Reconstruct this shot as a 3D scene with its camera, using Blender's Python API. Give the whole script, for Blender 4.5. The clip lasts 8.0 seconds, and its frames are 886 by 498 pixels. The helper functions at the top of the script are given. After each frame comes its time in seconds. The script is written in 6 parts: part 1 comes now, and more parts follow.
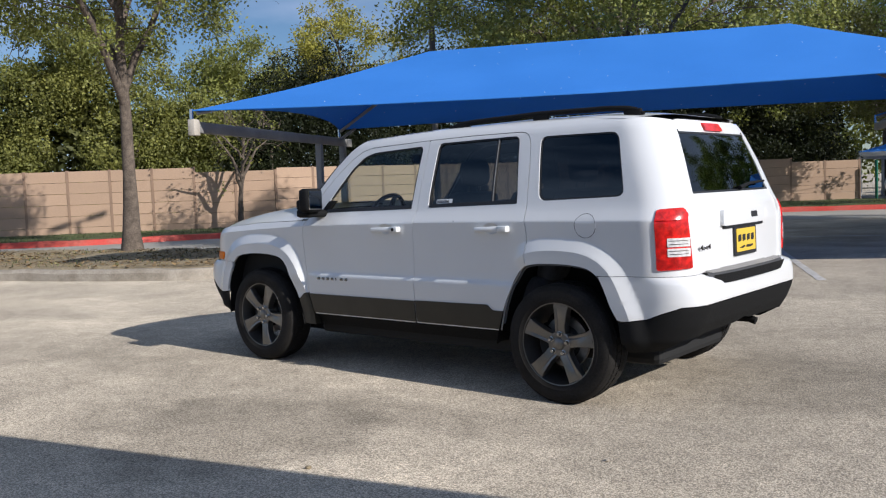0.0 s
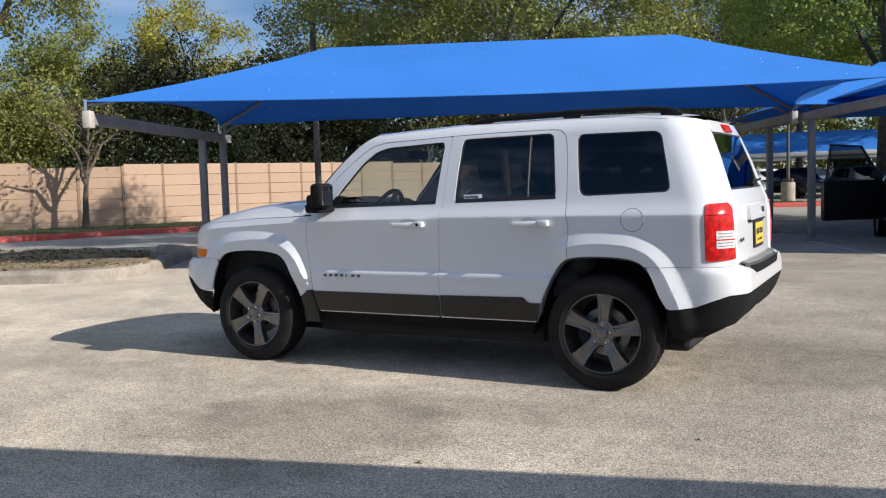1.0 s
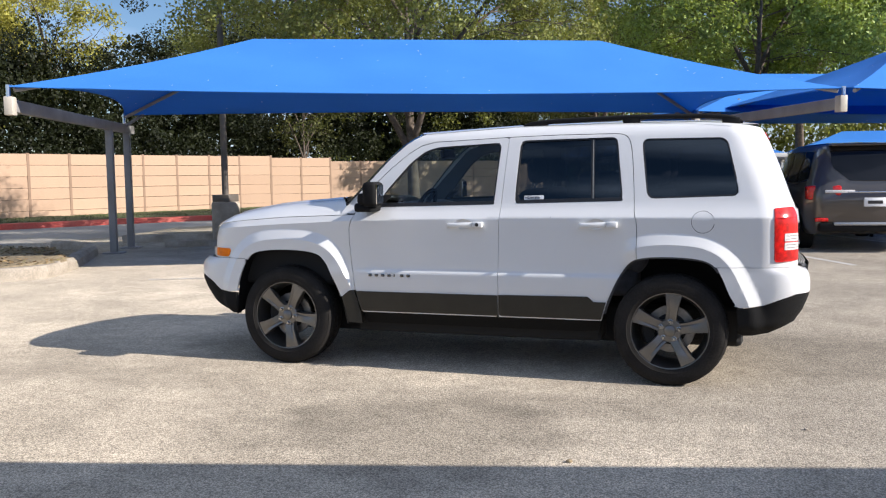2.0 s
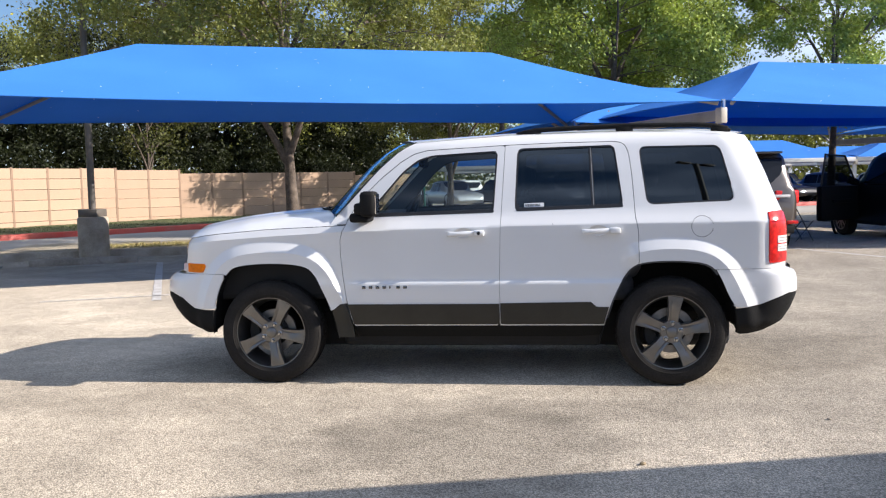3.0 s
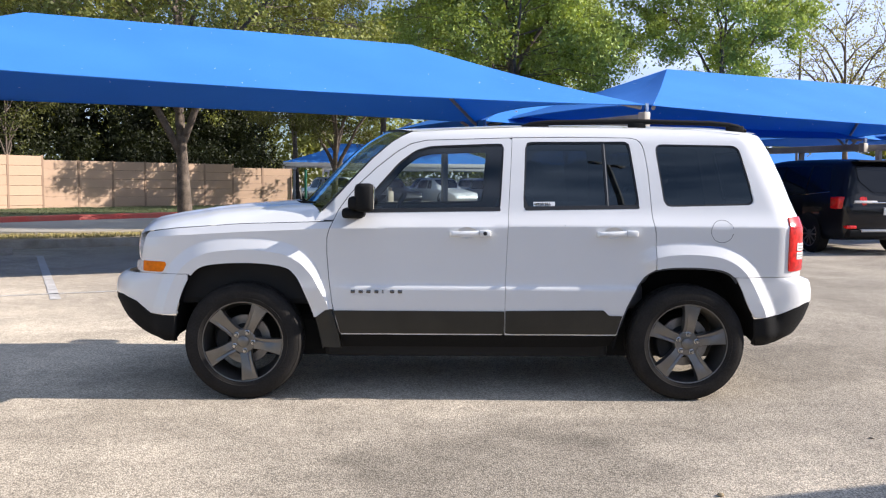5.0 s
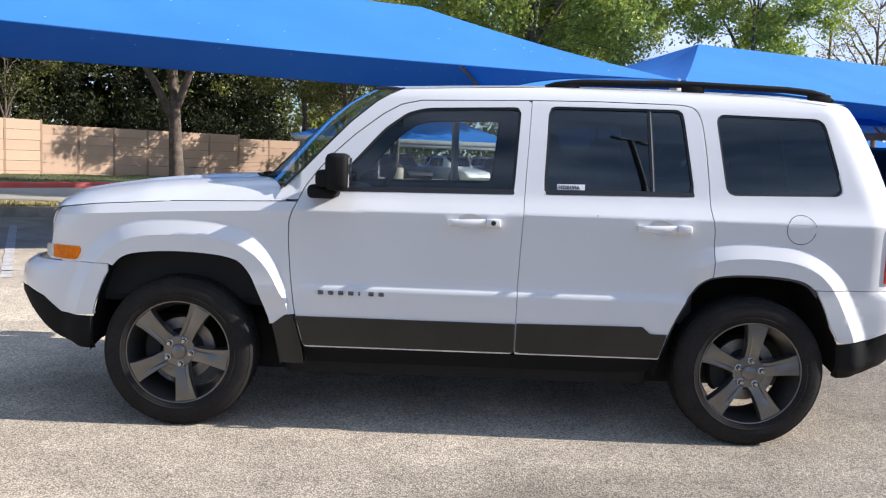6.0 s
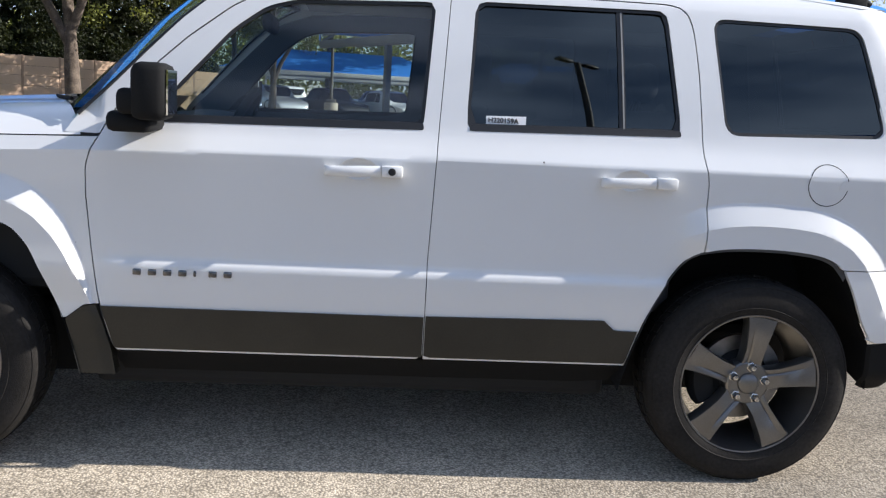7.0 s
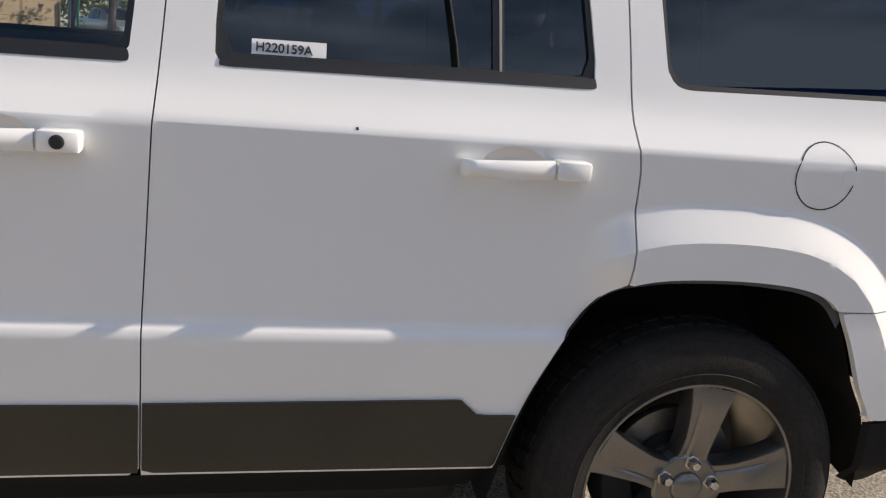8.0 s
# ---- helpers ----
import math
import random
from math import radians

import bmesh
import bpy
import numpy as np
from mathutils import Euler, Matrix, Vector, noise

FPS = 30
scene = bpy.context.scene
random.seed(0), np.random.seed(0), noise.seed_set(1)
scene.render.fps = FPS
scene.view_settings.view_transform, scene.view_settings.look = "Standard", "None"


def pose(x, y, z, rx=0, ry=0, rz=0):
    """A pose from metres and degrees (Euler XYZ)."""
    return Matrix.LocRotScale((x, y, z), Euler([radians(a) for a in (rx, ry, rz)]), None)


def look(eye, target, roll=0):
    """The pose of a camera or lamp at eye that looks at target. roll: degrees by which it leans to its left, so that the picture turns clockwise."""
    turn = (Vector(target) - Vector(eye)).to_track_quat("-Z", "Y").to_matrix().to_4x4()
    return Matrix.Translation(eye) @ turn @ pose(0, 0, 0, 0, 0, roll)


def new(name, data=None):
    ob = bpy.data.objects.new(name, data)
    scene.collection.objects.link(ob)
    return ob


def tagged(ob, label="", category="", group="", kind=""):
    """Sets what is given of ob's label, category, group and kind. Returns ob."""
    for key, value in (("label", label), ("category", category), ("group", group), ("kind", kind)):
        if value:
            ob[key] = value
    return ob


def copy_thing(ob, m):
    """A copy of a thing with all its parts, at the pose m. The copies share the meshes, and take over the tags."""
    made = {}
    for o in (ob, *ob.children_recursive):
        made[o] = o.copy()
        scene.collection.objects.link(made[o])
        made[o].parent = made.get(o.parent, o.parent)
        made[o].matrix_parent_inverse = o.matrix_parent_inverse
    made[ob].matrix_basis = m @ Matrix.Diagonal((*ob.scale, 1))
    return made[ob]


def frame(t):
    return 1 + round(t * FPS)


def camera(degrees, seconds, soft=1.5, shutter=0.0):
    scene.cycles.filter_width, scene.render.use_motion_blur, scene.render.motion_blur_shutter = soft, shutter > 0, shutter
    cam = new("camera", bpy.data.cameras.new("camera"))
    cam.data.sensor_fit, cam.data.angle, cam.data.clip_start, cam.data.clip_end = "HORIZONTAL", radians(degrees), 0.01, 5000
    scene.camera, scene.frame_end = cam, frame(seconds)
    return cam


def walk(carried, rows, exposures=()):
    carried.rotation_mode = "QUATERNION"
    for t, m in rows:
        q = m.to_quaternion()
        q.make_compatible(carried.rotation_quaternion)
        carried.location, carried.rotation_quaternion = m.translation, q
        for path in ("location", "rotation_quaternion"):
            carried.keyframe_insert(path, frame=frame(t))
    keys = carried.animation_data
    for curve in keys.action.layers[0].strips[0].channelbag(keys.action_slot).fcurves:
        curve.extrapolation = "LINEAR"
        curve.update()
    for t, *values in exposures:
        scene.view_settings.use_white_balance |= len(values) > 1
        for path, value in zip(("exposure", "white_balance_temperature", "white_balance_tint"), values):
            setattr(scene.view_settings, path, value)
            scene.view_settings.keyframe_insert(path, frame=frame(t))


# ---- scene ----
cam = camera(53.4, 8.0, soft=1.2)
PATH = [
    (0, (4.007, -5.052, 1.254), (2.726, -3.522, 1.115), -2.1),
    (0.5, (3.491, -5.485, 1.255), (2.383, -3.827, 1.102), -2.0),
    (1, (2.955, -5.827, 1.267), (2.007, -4.072, 1.115), -1.7),
    (1.5, (2.323, -6.151, 1.267), (1.532, -4.322, 1.104), -1.1),
    (1.7, (2.071, -6.255, 1.293), (1.34, -4.401, 1.124), -0.8),
    (2.8, (0.796, -6.52, 1.338), (0.467, -4.552, 1.191), -1.4),
    (3, (0.612, -6.531, 1.322), (0.351, -4.553, 1.173), -1.3),
    (3.5, (0.114, -6.498, 1.346), (-0.018, -4.51, 1.173), -1.5),
    (4, (-0.22, -6.499, 1.364), (-0.218, -4.505, 1.21), -0.2),
    (4.2, (-0.289, -6.471, 1.371), (-0.262, -4.477, 1.217), -0.0),
    (5.3, (-0.248, -5.699, 1.282), (-0.197, -3.706, 1.128), 0.7),
    (5.5, (-0.236, -5.46, 1.297), (-0.208, -3.468, 1.121), 1.7),
    (6, (-0.166, -4.834, 1.273), (-0.144, -2.845, 1.07), 2.3),
    (6.5, (-0.099, -4.199, 1.251), (-0.055, -2.221, 0.957), 3.2),
    (7, (0.047, -3.584, 1.223), (0.209, -1.618, 0.888), 3.2),
    (7.5, (0.191, -2.988, 1.208), (0.39, -1.025, 0.878), 4.0),
    (8, (0.371, -2.363, 1.198), (0.839, -0.471, 0.749), 5.5),
]
EXPOSURES = [(0.0, 0.08, 5880, 12), (1.0, 0.31, 5990, 12), (1.7, 0.59, 6100, 13), (2.8, 0.85, 6210, 14), (4.2, 0.9, 6190, 15), (5.3, 0.89, 6150, 15), (6.5, 0.82, 5960, 13), (7.2, 0.81, 6120, 12), (7.6, 0.78, 6400, 12), (8.0, 0.7, 6950, 14)]
walk(cam, [(t, look(eye, target, roll)) for t, eye, target, roll in PATH], EXPOSURES)

# ---- world, sun and exposure ----
SUN = Vector((1.90, -0.03, 1.0)).normalized()
world = bpy.data.worlds.new("sky")
scene.world = world
world.use_nodes = True
wn, wl = world.node_tree.nodes, world.node_tree.links
wn.clear()
w_out = wn.new("ShaderNodeOutputWorld")
w_bg = wn.new("ShaderNodeBackground")
w_bg.inputs["Strength"].default_value = 0.070
w_sky = wn.new("ShaderNodeTexSky")
w_sky.sky_type = "NISHITA"
w_sky.sun_disc = False
w_sky.sun_elevation = math.asin(SUN.z)
w_sky.sun_rotation = math.atan2(SUN.x, SUN.y)
w_sky.air_density, w_sky.dust_density, w_sky.ozone_density = 1.0, 0.05, 4.0
w_co = wn.new("ShaderNodeTexCoord")
w_map = wn.new("ShaderNodeMapping")
w_map.inputs["Scale"].default_value = (1.4, 1.4, 4.0)
w_noise = wn.new("ShaderNodeTexNoise")
w_noise.inputs["Scale"].default_value = 1.7
w_noise.inputs["Detail"].default_value = 7.0
w_ramp = wn.new("ShaderNodeValToRGB")
w_ramp.color_ramp.elements[0].position, w_ramp.color_ramp.elements[1].position = 0.46, 0.68
w_mix = wn.new("ShaderNodeMixRGB")
w_mix.inputs["Color2"].default_value = (6.3, 7.4, 9.6, 1)
wl.new(w_co.outputs["Generated"], w_map.inputs["Vector"])
wl.new(w_map.outputs[0], w_noise.inputs["Vector"])
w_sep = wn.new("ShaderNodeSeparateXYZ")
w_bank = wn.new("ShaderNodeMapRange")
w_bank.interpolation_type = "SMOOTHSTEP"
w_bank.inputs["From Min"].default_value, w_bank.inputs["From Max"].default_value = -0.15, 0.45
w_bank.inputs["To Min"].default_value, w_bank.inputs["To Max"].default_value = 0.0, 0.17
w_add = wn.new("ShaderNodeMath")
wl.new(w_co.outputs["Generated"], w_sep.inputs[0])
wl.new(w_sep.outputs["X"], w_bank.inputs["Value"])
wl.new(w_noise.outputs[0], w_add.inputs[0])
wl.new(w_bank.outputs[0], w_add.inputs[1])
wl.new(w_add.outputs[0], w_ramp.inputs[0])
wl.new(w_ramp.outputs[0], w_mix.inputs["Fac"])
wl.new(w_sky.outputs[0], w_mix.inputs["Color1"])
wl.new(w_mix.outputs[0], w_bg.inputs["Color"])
wl.new(w_bg.outputs[0], w_out.inputs["Surface"])

sun_data = bpy.data.lights.new("sun", "SUN")
sun_data.energy, sun_data.angle, sun_data.color = 5.0, radians(0.5), (1.0, 0.92, 0.80)
sun = new("sun", sun_data)
sun.matrix_world = look(SUN * 60, (0, 0, 0))


# ---- materials ----
def material(name, color, rough=0.5, metal=0.0, coat=0.0, spec=0.5, vary=0.0, scale=8.0, color2=None,
             grain=0.0, grain_scale=80.0, bump=0.0, bump_scale=60.0, rand=0.0, island=0.0):
    """A principled material whose colour varies at two scales, with fine relief."""
    mat = bpy.data.materials.new(name)
    mat.use_nodes = True
    nodes, links = mat.node_tree.nodes, mat.node_tree.links
    bsdf = nodes["Principled BSDF"]
    bsdf.inputs["Base Color"].default_value = (*color, 1)
    bsdf.inputs["Roughness"].default_value = rough
    bsdf.inputs["Metallic"].default_value = metal
    bsdf.inputs["Coat Weight"].default_value = coat
    bsdf.inputs["Coat Roughness"].default_value = 0.04
    bsdf.inputs["Specular IOR Level"].default_value = spec
    co = nodes.new("ShaderNodeTexCoord")
    base = None
    if vary or color2:
        big = nodes.new("ShaderNodeTexNoise")
        big.inputs["Scale"].default_value, big.inputs["Detail"].default_value = scale, 6.0
        links.new(co.outputs["Object"], big.inputs["Vector"])
        ramp = nodes.new("ShaderNodeValToRGB")
        ramp.color_ramp.elements[0].position, ramp.color_ramp.elements[1].position = 0.32, 0.68
        other = color2 or tuple(c * (1 - vary) for c in color)
        ramp.color_ramp.elements[0].color = (*other, 1)
        ramp.color_ramp.elements[1].color = (*color, 1)
        links.new(big.outputs[0], ramp.inputs[0])
        base = ramp.outputs[0]
    if grain:
        fine = nodes.new("ShaderNodeTexNoise")
        fine.inputs["Scale"].default_value, fine.inputs["Detail"].default_value = grain_scale, 3.0
        links.new(co.outputs["Object"], fine.inputs["Vector"])
        rng = nodes.new("ShaderNodeMapRange")
        rng.inputs["From Min"].default_value, rng.inputs["From Max"].default_value = 0.3, 0.7
        rng.inputs["To Min"].default_value, rng.inputs["To Max"].default_value = 1 - grain, 1 + grain
        links.new(fine.outputs[0], rng.inputs["Value"])
        mul = nodes.new("ShaderNodeMixRGB")
        mul.blend_type, mul.inputs["Fac"].default_value = "MULTIPLY", 1.0
        mul.inputs["Color1"].default_value = (*color, 1)
        if base:
            links.new(base, mul.inputs["Color1"])
        links.new(rng.outputs[0], mul.inputs["Color2"])
        base = mul.outputs[0]
    if rand or island:
        if rand:
            info = nodes.new("ShaderNodeObjectInfo").outputs["Random"]
        else:
            info = nodes.new("ShaderNodeNewGeometry").outputs["Random Per Island"]
        amount = rand or island
        hsv = nodes.new("ShaderNodeHueSaturation")
        hsv.inputs["Color"].default_value = (*color, 1)
        if base:
            links.new(base, hsv.inputs["Color"])
        val = nodes.new("ShaderNodeMapRange")
        val.inputs["To Min"].default_value, val.inputs["To Max"].default_value = 1 - amount, 1 + amount
        links.new(info, val.inputs["Value"])
        links.new(val.outputs[0], hsv.inputs["Value"])
        base = hsv.outputs[0]
    if base:
        links.new(base, bsdf.inputs["Base Color"])
    if bump:
        rel = nodes.new("ShaderNodeTexNoise")
        rel.inputs["Scale"].default_value, rel.inputs["Detail"].default_value = bump_scale, 4.0
        links.new(co.outputs["Object"], rel.inputs["Vector"])
        bmp = nodes.new("ShaderNodeBump")
        bmp.inputs["Strength"].default_value, bmp.inputs["Distance"].default_value = bump, 0.01
        links.new(rel.outputs[0], bmp.inputs["Height"])
        links.new(bmp.outputs[0], bsdf.inputs["Normal"])
    return mat


def glass(name, tint, gloss_tint=(1, 1, 1), ior=1.5):
    """A thin pane: tinted clear through, with a mirror gloss that grows towards grazing."""
    mat = bpy.data.materials.new(name)
    mat.use_nodes = True
    nodes, links = mat.node_tree.nodes, mat.node_tree.links
    nodes.clear()
    out = nodes.new("ShaderNodeOutputMaterial")
    clear = nodes.new("ShaderNodeBsdfTransparent")
    clear.inputs["Color"].default_value = (*tint, 1)
    shine = nodes.new("ShaderNodeBsdfGlossy")
    shine.inputs["Roughness"].default_value = 0.0
    shine.inputs["Color"].default_value = (*gloss_tint, 1)
    f0 = ((ior - 1) / (ior + 1)) ** 2
    face = nodes.new("ShaderNodeLayerWeight")
    face.inputs["Blend"].default_value = 0.5
    power = nodes.new("ShaderNodeMath")
    power.operation = "POWER"
    power.inputs[1].default_value = 5.0
    scale = nodes.new("ShaderNodeMath")
    scale.operation = "MULTIPLY_ADD"
    scale.inputs[1].default_value, scale.inputs[2].default_value = 1 - f0, f0
    links.new(face.outputs["Facing"], power.inputs[0])
    links.new(power.outputs[0], scale.inputs[0])
    mix = nodes.new("ShaderNodeMixShader")
    links.new(scale.outputs[0], mix.inputs["Fac"])
    links.new(clear.outputs[0], mix.inputs[1])
    links.new(shine.outputs[0], mix.inputs[2])
    links.new(mix.outputs[0], out.inputs["Surface"])
    return mat


def asphalt():
    """Worn chip-seal: tan stones in grey binder, with broad darker patches and faint tyre marks."""
    mat = bpy.data.materials.new("asphalt")
    mat.use_nodes = True
    nodes, links = mat.node_tree.nodes, mat.node_tree.links
    bsdf = nodes["Principled BSDF"]
    bsdf.inputs["Roughness"].default_value = 0.9
    bsdf.inputs["Diffuse Roughness"].default_value = 0.45
    bsdf.inputs["Specular IOR Level"].default_value = 0.2
    co = nodes.new("ShaderNodeTexCoord")
    stones = nodes.new("ShaderNodeTexVoronoi")
    stones.inputs["Scale"].default_value = 120.0
    links.new(co.outputs["Object"], stones.inputs["Vector"])
    sep = nodes.new("ShaderNodeSeparateColor")
    links.new(stones.outputs["Color"], sep.inputs[0])
    chip = nodes.new("ShaderNodeValToRGB")
    chip.color_ramp.interpolation = "LINEAR"
    el = chip.color_ramp.elements
    el[0].position, el[0].color = 0.0, (0.505, 0.433, 0.330, 1)
    el[1].position, el[1].color = 1.0, (0.735, 0.638, 0.500, 1)
    mid = el.new(0.5)
    mid.color = (0.625, 0.538, 0.414, 1)
    links.new(sep.outputs[0], chip.inputs[0])
    joint = nodes.new("ShaderNodeMapRange")
    joint.inputs["From Min"].default_value, joint.inputs["From Max"].default_value = 0.34, 0.72
    joint.inputs["To Min"].default_value, joint.inputs["To Max"].default_value = 1.09, 0.53
    links.new(stones.outputs["Distance"], joint.inputs["Value"])
    m1 = nodes.new("ShaderNodeMixRGB")
    m1.blend_type, m1.inputs["Fac"].default_value = "MULTIPLY", 1.0
    links.new(chip.outputs[0], m1.inputs["Color1"])
    links.new(joint.outputs[0], m1.inputs["Color2"])
    last = m1.outputs[0]
    for size, low, dist, a, b in ((0.22, 0.80, 1.0, 0.40, 0.62), (0.9, 0.80, 0.6, 0.35, 0.65), (7.0, 0.88, 0.0, 0.35, 0.7), (45.0, 0.84, 0.0, 0.36, 0.64)):
        n = nodes.new("ShaderNodeTexNoise")
        n.inputs["Scale"].default_value, n.inputs["Detail"].default_value = size, 5.0
        n.inputs["Distortion"].default_value = dist
        links.new(co.outputs["Object"], n.inputs["Vector"])
        r = nodes.new("ShaderNodeMapRange")
        r.inputs["From Min"].default_value, r.inputs["From Max"].default_value = a, b
        r.inputs["To Min"].default_value, r.inputs["To Max"].default_value = low, 1.08
        links.new(n.outputs[0], r.inputs["Value"])
        m = nodes.new("ShaderNodeMixRGB")
        m.blend_type, m.inputs["Fac"].default_value = "MULTIPLY", 1.0
        links.new(last, m.inputs["Color1"])
        links.new(r.outputs[0], m.inputs["Color2"])
        last = m.outputs[0]
    # old stains, each a soft-edged blot with a ragged outline
    for cx, cy, rx, ry, low in ((0.12, -2.22, 0.85, 0.80, 0.68), (0.75, -1.45, 1.25, 0.30, 0.84), (2.6, 0.4, 1.6, 0.9, 0.80), (-2.2, -1.5, 1.5, 0.28, 0.88), (1.9, -3.4, 1.0, 0.9, 0.82), (-4.6, 0.9, 1.2, 0.8, 0.85), (-2.5, -2.0, 2.3, 1.5, 0.87)):
        mp = nodes.new("ShaderNodeMapping")
        mp.vector_type = "TEXTURE"
        mp.inputs["Location"].default_value = (cx, cy, 0)
        mp.inputs["Scale"].default_value = (rx, ry, 1)
        links.new(co.outputs["Object"], mp.inputs["Vector"])
        ln = nodes.new("ShaderNodeVectorMath")
        ln.operation = "LENGTH"
        links.new(mp.outputs[0], ln.inputs[0])
        wob = nodes.new("ShaderNodeTexNoise")
        wob.inputs["Scale"].default_value = 2.2
        links.new(co.outputs["Object"], wob.inputs["Vector"])
        ad = nodes.new("ShaderNodeMath")
        ad.operation = "ADD"
        links.new(ln.outputs["Value"], ad.inputs[0])
        links.new(wob.outputs[0], ad.inputs[1])
        r = nodes.new("ShaderNodeMapRange")
        r.interpolation_type = "SMOOTHSTEP"
        r.inputs["From Min"].default_value, r.inputs["From Max"].default_value = 1.15, 1.6
        r.inputs["To Min"].default_value, r.inputs["To Max"].default_value = low, 1.0
        links.new(ad.outputs[0], r.inputs["Value"])
        m = nodes.new("ShaderNodeMixRGB")
        m.blend_type, m.inputs["Fac"].default_value = "MULTIPLY", 1.0
        links.new(last, m.inputs["Color1"])
        links.new(r.outputs[0], m.inputs["Color2"])
        last = m.outputs[0]
    links.new(last, bsdf.inputs["Base Color"])
    bmp = nodes.new("ShaderNodeBump")
    bmp.inputs["Strength"].default_value, bmp.inputs["Distance"].default_value = 0.5, 0.005
    bmp.invert = True
    links.new(stones.outputs["Distance"], bmp.inputs["Height"])
    links.new(bmp.outputs[0], bsdf.inputs["Normal"])
    return mat


PAINT = material("white_paint", (0.73, 0.73, 0.72), 0.28, coat=0.7, vary=0.02, scale=3.0)
TRIM = material("black_plastic", (0.013, 0.013, 0.013), 0.7, spec=0.10, grain=0.15, grain_scale=300, bump=0.15, bump_scale=900)
CLAD = material("dark_cladding", (0.032, 0.029, 0.022), 0.32, spec=0.42, vary=0.25, scale=6, grain=0.1, grain_scale=200)
RUBBER = material("tyre_rubber", (0.025, 0.023, 0.021), 0.75, spec=0.12, vary=0.3, scale=9, grain=0.2, grain_scale=90, bump=0.2, bump_scale=300)
SEAL = material("window_seal", (0.012, 0.012, 0.013), 0.45)
DARK = material("dark_inner", (0.010, 0.010, 0.010), 0.8)
ALLOY = material("gunmetal_alloy", (0.21, 0.203, 0.193), 0.30, metal=0.85, vary=0.15, scale=12, grain=0.06, grain_scale=220)
STEEL = material("brake_steel", (0.28, 0.265, 0.25), 0.42, metal=0.9, vary=0.3, scale=30)
NUT = material("nut_chrome", (0.50, 0.49, 0.47), 0.22, metal=1.0)
BADGE = material("smoked_chrome", (0.16, 0.16, 0.17), 0.2, metal=1.0)
CHROME = material("chrome", (0.62, 0.62, 0.62), 0.12, metal=1.0)
RED = material("red_lens", (0.80, 0.016, 0.010), 0.18, coat=0.2, vary=0.6, scale=34)
CLEAR = material("clear_lens", (0.74, 0.72, 0.72), 0.14, coat=0.6, vary=0.45, scale=60)
AMBER = material("amber_lens", (0.88, 0.21, 0.0), 0.4, spec=0.15, vary=0.3, scale=40)
YELLOW = material("yellow_plate", (0.70, 0.47, 0.05), 0.45)
CLOTH = material("grey_cloth", (0.085, 0.086, 0.093), 0.9, vary=0.3, scale=20, grain=0.2, grain_scale=300)
LINER = material("headliner", (0.30, 0.30, 0.31), 0.9)
CABIN = material("cabin_plastic", (0.075, 0.078, 0.085), 0.7, vary=0.2, scale=5)
PAD = material("grey_step_pad", (0.062, 0.062, 0.064), 0.6, spec=0.3, vary=0.2, scale=14)
PAPER = material("white_paper", (0.8, 0.8, 0.8), 0.6)
INK = material("black_ink", (0.015, 0.015, 0.017), 0.6)
GLASS = glass("clear_glass", (0.74, 0.80, 0.80), (1, 1, 1), 1.62)
SCREEN_GLASS = glass("windscreen_glass", (0.70, 0.78, 0.75), (0.9, 1.0, 0.92), 1.4)
TINT = glass("tinted_glass", (0.12, 0.135, 0.15), (0.84, 0.96, 1.0), 1.69)
QUARTER_TINT = glass("quarter_tinted_glass", (0.045, 0.05, 0.06), (0.84, 0.96, 1.0), 1.66)
REAR_TINT = glass("rear_tinted_glass", (0.045, 0.05, 0.06), (0.9, 0.97, 1.0), 1.45)
REVERSE = material("reversing_lens", (0.80, 0.77, 0.75), 0.14, coat=0.6, vary=0.35, scale=60)
MIRROR = material("mirror_glass", (0.8, 0.8, 0.8), 0.02, metal=1.0)
ASPHALT = asphalt()
CONCRETE = material("concrete", (0.43, 0.375, 0.30), 0.85, color2=(0.27, 0.23, 0.175), scale=3.5, grain=0.18, grain_scale=45, bump=0.35, bump_scale=70)
LANE = material("concrete_lane", (0.40, 0.365, 0.31), 0.88, vary=0.22, scale=0.5, grain=0.12, grain_scale=30)
REDKERB = material("red_kerb_paint", (0.50, 0.042, 0.028), 0.6, color2=(0.44, 0.095, 0.065), scale=1.6, grain=0.2, grain_scale=30)
WHITELINE = material("line_paint", (0.62, 0.60, 0.56), 0.7, color2=(0.42, 0.39, 0.34), scale=6, grain=0.25, grain_scale=60)
GRASS = material("grass_blades", (0.078, 0.098, 0.028), 0.75, vary=0.45, scale=1.2, island=0.35)
SAND = material("sandy_soil", (0.42, 0.36, 0.27), 0.95, color2=(0.30, 0.245, 0.165), scale=1.1, grain=0.25, grain_scale=30, bump=0.4, bump_scale=30)
PALESTEEL = material("white_painted_steel", (0.72, 0.71, 0.68), 0.5, vary=0.12, scale=2.5)
GREENSTEEL = material("green_painted_steel", (0.02, 0.16, 0.10), 0.5, vary=0.3, scale=3)
DRYGRASS = material("dry_grass", (0.40, 0.34, 0.13), 0.8, vary=0.45, scale=1.2, island=0.35)
SOIL = material("soil", (0.36, 0.28, 0.165), 0.95, color2=(0.20, 0.155, 0.09), scale=1.4, grain=0.35, grain_scale=25, bump=0.5, bump_scale=30)
LITTER = material("leaf_litter", (0.30, 0.20, 0.09), 0.85, vary=0.4, scale=3, island=0.4)
WALL = material("precast_wall", (0.47, 0.325, 0.22), 0.85, color2=(0.41, 0.28, 0.19), scale=0.8, grain=0.08, grain_scale=25, rand=0.05)
